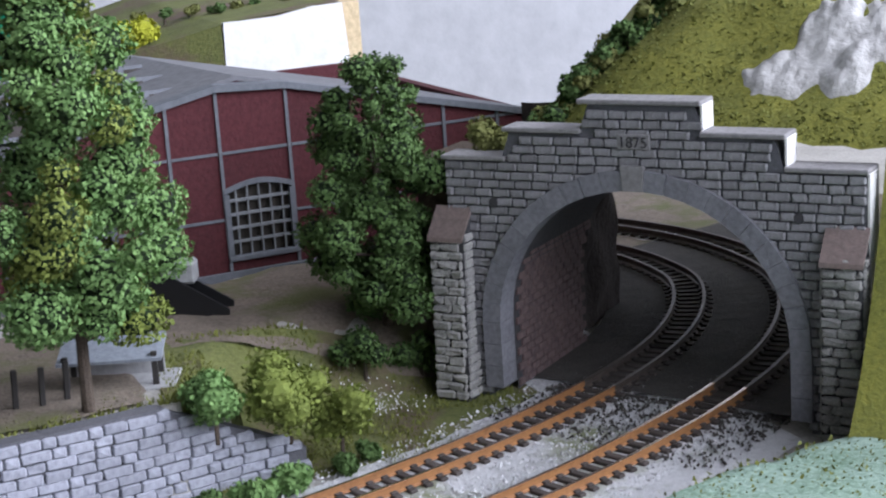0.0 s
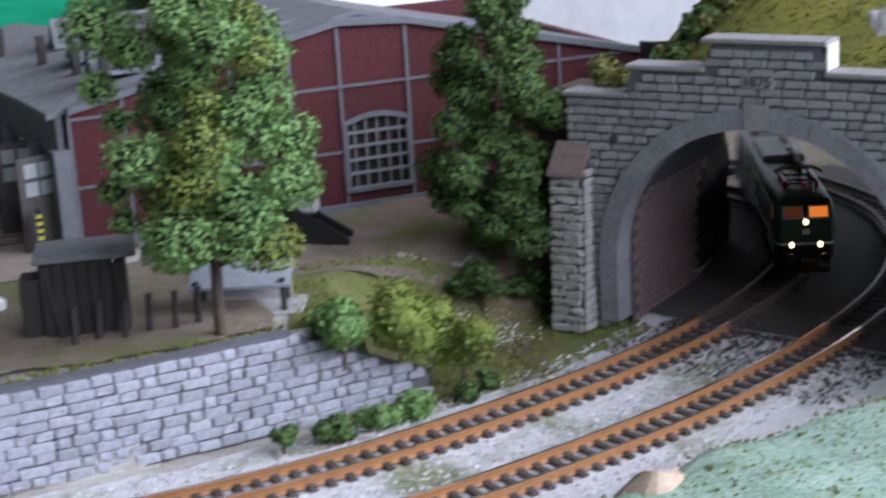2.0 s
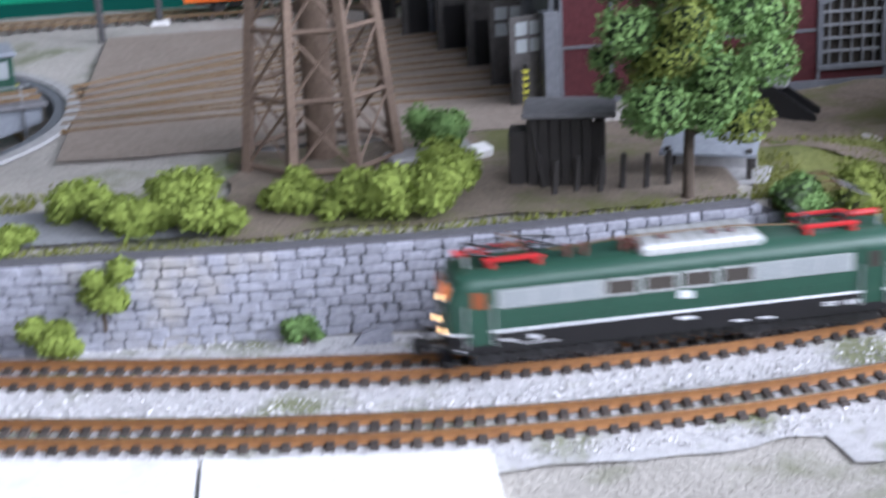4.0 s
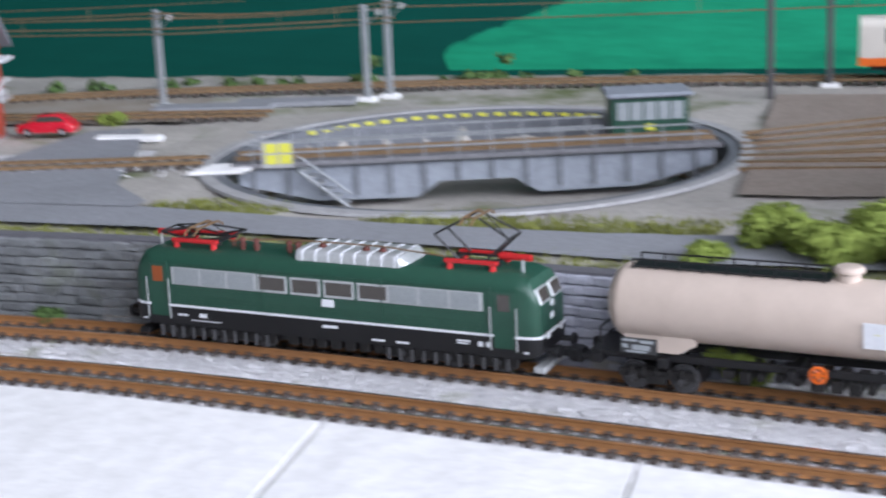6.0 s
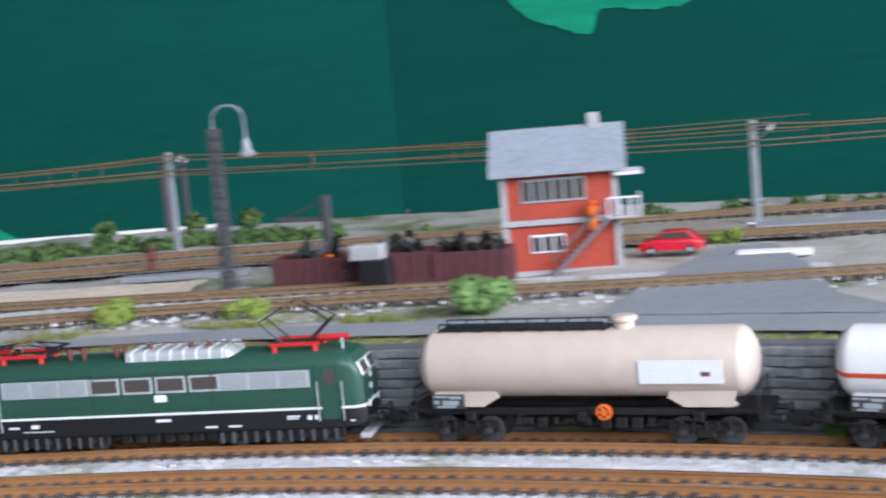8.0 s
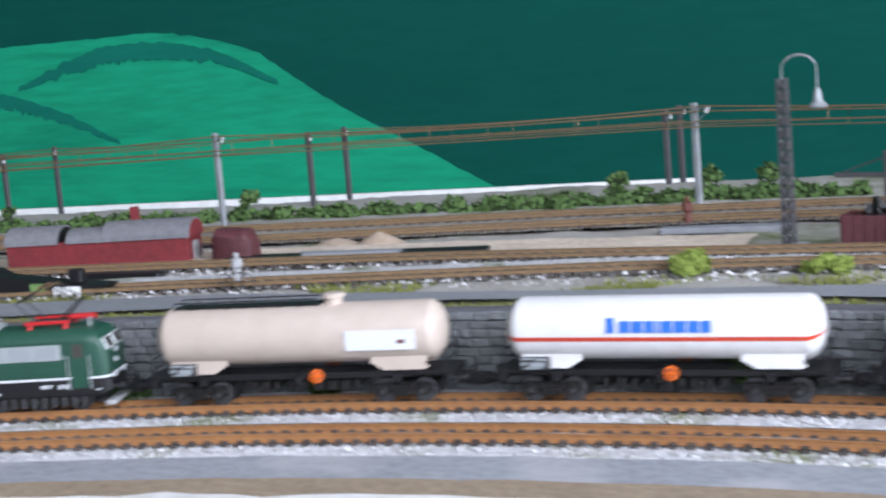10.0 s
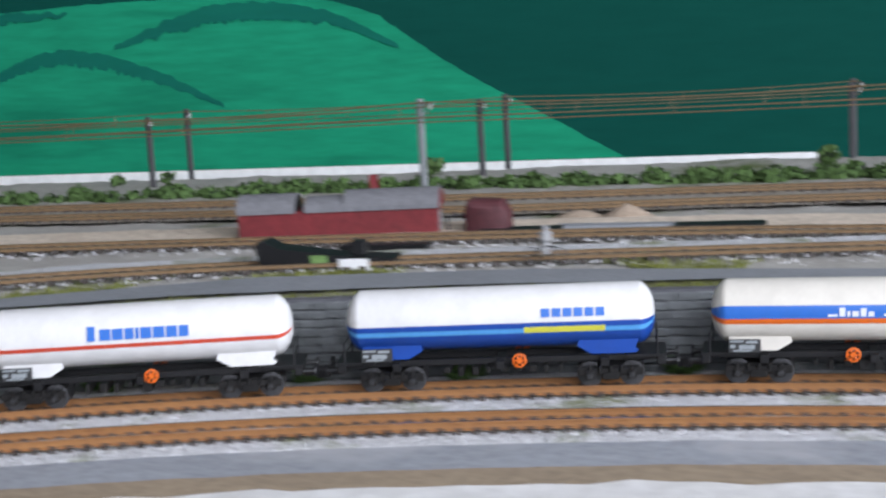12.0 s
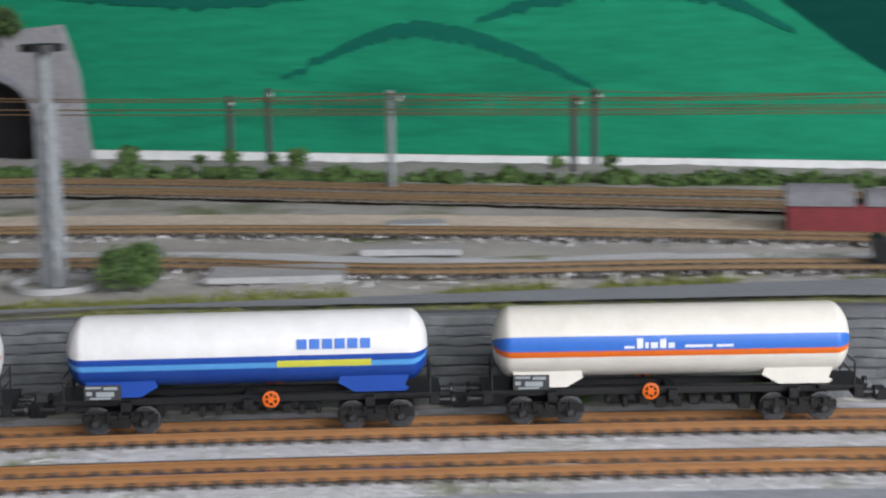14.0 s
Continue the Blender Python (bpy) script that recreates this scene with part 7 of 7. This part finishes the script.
part("lamp_head", Mesh().spin([(0.05, 5.25), (0.12, 5.1), (0.15, 4.85), (0.3, 4.7), (0.28, 4.62), (0.01, 4.6)][::-1], 14, Matrix.Translation((1.2, 0, 0))), GALV, yl, smooth=True)
part("footing", Mesh().box(-0.5, 0.5, -0.5, 0.5, -0.2, 0.12, 0.05), CONCRETE, yl)
ft = lattice(-81.0, 0.6, 2.0, 5.3, 0.25, GALV, "silvery lattice floodlight tower with a dark top", "floodlight_tower", "tower")
part("upper_mast", Mesh().box(-0.14, 0.14, -0.14, 0.14, 5.2, 6.8, 0.03), GALV, ft)
part("top_platform", Mesh().rod((0, 0, 6.75), (0, 0, 6.95), 0.62, n=16), BLACK, ft)
part("sheeting", Mesh().box(-0.2, 0.2, -0.2, 0.2, 0, 5.2), GALV, ft)
part("kerb", Mesh().spin([(1.3, 0.0), (1.3, 0.18), (1.15, 0.18), (1.15, 0.0)], 24), CONCRETE, ft)
bush(-78.4, 1.2, 1.95, 2.2, 1.7, LEAF_DARK, "dark green shrub by the floodlight tower", 1200)

# == shed with barrel roofs, wagon bodies, clutter
bh = thing("barrel_hut", cm(-61.9, 20.0, 2.0, 0, 0, 22) @ Matrix.Scale(0.86, 4), "dark red hut with grey barrel roofs", "hut")
part("wall_body", Mesh().box(-4.4, 4.2, -0.9, 0.9, -0.1, 1.25, 0.02), HUTRED, bh)
for a, b, zr in ((-4.45, -1.9, 0.75), (-1.5, 0.2, 0.58), (0.2, 4.3, 0.8)):
    o = [(1.0 * math.cos(t), 1.2 + zr * math.sin(t)) for t in np.linspace(0, math.pi, 14)]
    part("barrel_roof", Mesh().prism(o, a, b, axis="X"), ROOFGREY, bh, "grey barrel roof")
    o = [(0.92 * math.cos(t), 1.2 + (zr - 0.08) * math.sin(t)) for t in np.linspace(0, math.pi, 14)]
    part("end_panel", Mesh().prism(o, b - 0.02, b + 0.03, axis="X"), HUTRED if b > 1 else BLACK, bh)
part("door", Mesh().box(4.2, 4.26, -0.3, 0.3, 0, 0.95), CONCRETE, bh)
part("chimney", Mesh().box(1.2, 1.55, 0.2, 0.55, 1.5, 2.55, 0.03), HUTRED, bh)
part("rail_fence", Mesh().path([(4.6, -0.5, 0), (4.6, -0.5, 0.75), (5.8, -0.3, 0.75), (5.8, -0.3, 0)], 0.05, n=4), POLEDARK, bh)
tub = thing("tub_wagon", cm(-56.6, 21.4, 2.0, 0, 0, 14), "dark maroon rounded tub wagon", "wagon")
part("tub", loft([(x, rounded(w, 0.1, z, 0.3)) for x, w, z in ((-0.75, 0.45, 1.1), (-0.6, 0.55, 1.3), (0.6, 0.55, 1.25), (0.85, 0.4, 0.9))]), MAROON, tub, smooth=True)
part("foot", Mesh().box(-0.6, 0.7, -0.4, 0.4, -0.1, 0.15), BLACK, tub)

for k, (x, w) in enumerate(((-33.2, 2.7), (-30.4, 2.4), (-27.8, 2.4))):
    ob = thing("wagon_body", cm(x, 26.3 + 0.25 * k, 2.0, 0, 0, 7), "maroon goods wagon body loaded with scrap", "wagon", "scrap wagon bodies")
    for sgn in (-1, 1):
        for q in np.arange(-w / 2, w / 2 - 0.2, 0.36):
            part("side_board", Mesh().box(q, q + 0.33, sgn * 0.6 - 0.05, sgn * 0.6 + 0.05, 0, 1.15 + 0.05 * (k == 1), 0.02), MAROON, ob)
        part("end_board", Mesh().box(sgn * w / 2 - 0.05, sgn * w / 2 + 0.05, -0.6, 0.6, 0, 1.15), MAROON, ob)
    part("floor", Mesh().box(-w / 2, w / 2, -0.6, 0.6, -0.1, 0.1), DARKWOOD, ob)
    for _ in range(12):
        m = Matrix.LocRotScale((random.uniform(-w / 2 + 0.3, w / 2 - 0.3), random.uniform(-0.4, 0.4), random.uniform(0.9, 1.5)), Euler((random.random() * 3, random.random() * 3, random.random() * 3)), None)
        part("scrap_piece", Mesh().box(-0.35, 0.35, -0.08, 0.08, -0.12, 0.12, 0, m), GRIME, ob)
solo("white_crate", Mesh().box(-0.55, 0.55, -0.3, 0.3, 0, 0.5, 0.04), CONCRETE, "pale crate on the scrap wagons", "crate", where=cm(-30.9, 25.4, 3.1, 0, 0, 7))
solo("dark_crate", Mesh().box(-0.5, 0.5, -0.35, 0.35, 0, 1.1, 0.05), BLACK, "black crate before the scrap wagons", "crate", where=cm(-30.6, 25.3, 2.0, 0, 0, 7))
gg = thing("loading_gauge", cm(-33.9, 28.8, 2.0), "dark post with a cross arm", "gauge post")
part("post", Mesh().box(-0.16, 0.16, -0.12, 0.12, -0.1, 2.9, 0.03), POLEDARK, gg)
part("arm", Mesh().box(-1.9, 0.1, -0.08, 0.08, 2.0, 2.16).rod((-1.8, 0, 2.1), (-0.1, 0, 2.7), 0.03, n=4), POLEDARK, gg)

for x, y, w, d, a, mat, lab in ((-55.2, 21.3, 1.5, 0.35, 16, BLACK, "black slab"), (-48.5, 23.4, 1.6, 0.4, 16, BLACK, "black slab"), (-58.6, 17.4, 1.6, 0.3, 14, BLACK, "black slab"), (-52.0, 22.6, 2.2, 0.3, 16, ASPHALT, "grey strip"), (-18, 36.6, 2.4, 0.6, 8, ASPHALT, "grey slab"), (-15, 38, 2.4, 0.6, 10, ASPHALT, "grey slab"), (-75.9, 4.4, 2.0, 1.0, 33, CONCRETE, "pale sheet"), (-77.0, 14.0, 1.0, 0.6, 30, CONCRETE, "pale sheet"), (-74.4, 9.4, 1.6, 0.35, 30, CONCRETE, "pale strip"), (-40, 29.0, 2.4, 0.35, 14, ASPHALT, "grey strip"), (-18.6, 30.2, 1.2, 0.3, 8, BOARD, "white strip")):
    solo("flat_slab", Mesh().box(-w, w, -d, d, 0, 0.22, 0.04, None, 0.02), mat, lab + " lying on the yard ground", "slab", where=cm(x, y, 2.05, 0, 0, a), group="loose slabs")
heap = Mesh().spin([(0.01, 0.85), (0.5, 0.6), (1.1, 0.2), (1.5, -0.1)][::-1], 13)
solo("sand_pile", heap, SANDPILE, "pale sand heap beside the yard track", "heap", where=cm(-52.8, 25.4, 2.0) @ Matrix.Diagonal((0.8, 0.8, 0.65, 1)), smooth=True)
solo("sand_pile", Mesh().spin([(0.01, 0.55), (0.6, 0.4), (1.2, 0.1), (1.6, -0.1)][::-1], 11), SANDPILE, "low pale sand heap beside the yard track", "heap", where=cm(-54.6, 25.0, 2.0) @ Matrix.Diagonal((0.8, 0.8, 0.6, 1)), smooth=True)
cb = thing("cable_skip", cm(-59.0, 14.0, 2.05, 0, 0, 18), "dark angular skip with a green tag", "skip")
part("hull", Mesh().prism([(-2.0, 0.0), (2.2, 0.0), (2.6, 0.35), (0.8, 0.45), (-1.4, 0.75), (-1.9, 1.0), (-2.2, 0.9)], -0.5, 0.5, axis="Y"), BLACK, cb)
part("tag", Mesh().box(-0.3, 0.25, -0.53, -0.5, 0.2, 0.5), LEAF_MID, cb, "green tag")
part("white_tag", Mesh().box(0.7, 1.7, -0.75, -0.7, 0.05, 0.4), BOARD, cb, "white plate")
part("knob", Mesh().box(1.0, 1.5, -0.2, 0.2, 0.4, 0.9, 0.05), BLACK, cb)


def ribbon(line, d0, d1, z, mat, name, label, a=-200, b=200):
    sel = (line[:, 0] > a) & (line[:, 0] < b)
    rows = []
    for f in np.linspace(0, 1, 5):
        off = beside(line, d0 + (d1 - d0) * f)[sel]
        rows.append([(x + 0.3 * noise.noise((x * 0.5, f, 1)), y + 0.35 * noise.noise((x * 0.6, f * 2, 8)), z + 0.05 * noise.noise((x, f * 6, 2))) for x, y in off])
    return solo(name, Mesh().sheet(rows[::-1]), mat, label, kind="structure", smooth=True)


ribbon(LINE, -5.2, 2.5, BED + 0.075, BALLAST, "pale_bed", "pale grey scattered ballast beside the tracks", -14, 21.5)
ribbon(LINE, -6.4, 1.55, BED + 0.077, BALLAST, "pale_bed", "pale grey scattered ballast before the tunnel", 21.0, 34.3)
ribbon(LINE, 0.5, 2.3, BED + 0.075, BALLAST, "pale_bed", "pale grey scattered ballast below the wall", -104, -14)
ribbon(YARDS[1], 1.3, 3.8, YARD + 0.16, PALESAND, "sand_strip", "pale sandy strip between yard tracks", -96, -37)
ribbon(YARDS[0], 1.2, 2.4, YARD + 0.15, BALLAST, "gravel_strip", "grey gravel strip between yard tracks", -100, -16)
ribbon(YARDS[2], -1.0, 4.6, YARD + 0.15, YARDBROWN, "brown_strip", "brown ballast under the far yard tracks", -108, -18)
scatter_stones("yard_stones", YARDS[0], YARD + 0.45, 5000, 2.4, STONES, "pale stones scattered along the yard track", 0.0, 1.0, 0.09)
scatter_stones("yard_stones", YARDS[1], YARD + 0.42, 3000, 1.5, STONES, "pale stones scattered along the yard track", 0.0, 1.0, 0.09)

# hedge along the back
HX = [-110, -98, -81, -66, -55, -41, -20, 0]
HY = [14.5, 20.2, 25.8, 31.4, 34.2, 38.6, 43.2, 45]
hedge = []
for x in np.arange(-108, -2, 0.62):
    if x > -38 and random.random() < 0.55:
        continue
    y = float(np.interp(x, HX, HY)) + random.uniform(-0.3, 0.5)
    r = random.uniform(0.35, 0.72) * (0.7 if x > -38 else 1)
    r *= 0.82
    hedge.append((x, y, 1.95 + r * 0.35, r))
    if random.random() < 0.08:
        hedge.append((x + 0.2, y + 0.2, 2.7 + r * 0.5, r * 0.8))
hg = thing("hedge", cm(0, 0, 0), "low dark green foam hedge along the backdrop", "hedge", kind="stuff")
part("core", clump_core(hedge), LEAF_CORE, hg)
part("leaves", leaves(hedge, 15000, 0.13), LEAF_DARK, hg)
for x, y, w, h, m in ((-25.6, 21.4, 2.4, 1.3, LEAF_MID), (-33.6, 21.6, 2.0, 0.6, LEAF_LIME), (-20.9, 33.4, 1.4, 0.6, LEAF_LIME), (-37.5, 20.6, 2.0, 0.8, LEAF_LIME)):
    bush(x, y, 2.0, w, h, m, "green shrub beside the road", 800)
bush(-33.5, 15.1, -0.45, 2.2, 2.6, LEAF_DARK, "dark green shrub against the retaining wall", 1500)
bush(-74.6, -2.4, -0.45, 2.2, 2.3, LEAF_DARK, "dark green shrub against the retaining wall", 1300)
for x in (-18, -14.5, -9, -1, -46, -52, -56.5, -62, -66):
    bush(x, float(wall_y(x)) - 0.45, -0.45, 1.3, 0.6, LEAF_DARK, "low green growth at the foot of the wall", 350)
tufts = Mesh()
for _ in range(9000):
    x = random.uniform(-80, 4)
    y = float(np.interp(x, ROAD_X, ROAD_Y)) + 0.3 + abs(random.gauss(0, 0.8))
    if noise.noise((x * 0.22, y * 0.3, 5)) < -0.02:
        continue
    a, h = random.uniform(0, 6.28), random.uniform(0.06, 0.2)
    z = YARD + 0.05
    tufts.add([(x - 0.06 * math.cos(a), y - 0.06 * math.sin(a), z - 0.02), (x + 0.06 * math.cos(a), y + 0.06 * math.sin(a), z - 0.02), (x + random.uniform(-0.1, 0.1), y + random.uniform(-0.1, 0.1), z + h)], [(0, 1, 2)])
solo("roadside_grass", tufts, TURF, "thin patchy grass beside the road", "grass", kind="stuff")

# far left: second portal under dark trees
p2 = thing("stone_portal", cm(-107.6, 24.6, 1.2, 0, 0, 22), "dark grey stone tunnel portal at the layout end", "tunnel portal")
arch = [(2.2, 0), (2.2, 2.6)] + [(2.2 * math.cos(a), 2.6 + 2.0 * math.sin(a)) for a in np.linspace(0, math.pi, 13)] + [(-2.2, 2.6), (-2.2, 0)]
o = [(-5.5, 0), (-5.5, 5.2), (-4.2, 6.4), (3.6, 7.2), (4.3, 5.0), (4.9, 0)] + arch
part("face", Mesh().prism(o[::-1], -0.4, 0.4, axis="Y"), PORTALSTONE, p2)
part("arch_ring", Mesh().prism([(2.5, 2.6)] + [(2.5 * math.cos(a), 2.6 + 2.35 * math.sin(a)) for a in np.linspace(0, math.pi, 13)] + [(2.2 * math.cos(a), 2.6 + 2.0 * math.sin(a)) for a in np.linspace(math.pi, 0, 13)], -0.6, 0.4, axis="Y"), ARCHSTONE, p2)
# Black sheet stands in for the shade inside the arch.
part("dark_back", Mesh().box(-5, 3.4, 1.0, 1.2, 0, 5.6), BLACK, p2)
for x in (-110, -108, -106.6):
    bush(x, 24.2, 7.6, 2.4, 2.0, LEAF_DARK, "dark shrub over the far portal", 500)

# far right: coaches behind the turntable yard
def coach(x, y, turn):
    ob = thing("passenger_coach", cm(x, y, 2.36, 0, 0, turn), "white passenger coach with an orange band", "coach", "coaches on the back track")
    body = part("body", loft([(q, rounded(w, 0.55, 2.3, 0.35)) for q, w in ((-6.6, 0.8), (-6.4, 0.9), (6.4, 0.9), (6.6, 0.8))]), TANKCREAM, ob, smooth=True)
    part("orange_band", loft([(-6.62, rounded(0.91, 0.5, 0.82, 0.02, 2)), (6.62, rounded(0.91, 0.5, 0.82, 0.02, 2))]), ORANGE, body)
    for k in range(9):
        part("window", Mesh().box(-5.6 + k * 1.3, -4.8 + k * 1.3, -0.93, -0.89, 1.35, 1.95, 0.01), DARKGLASS, body)
    part("underframe", Mesh().box(-6.2, 6.2, -0.6, 0.6, 0.3, 0.55), BLACK, ob)
    for q in (-4.6, 4.6):
        bogie(ob, q, (-0.7, 0.7), 0.3, 1.4)


coach(13.2, 43.0, 0)

motions()
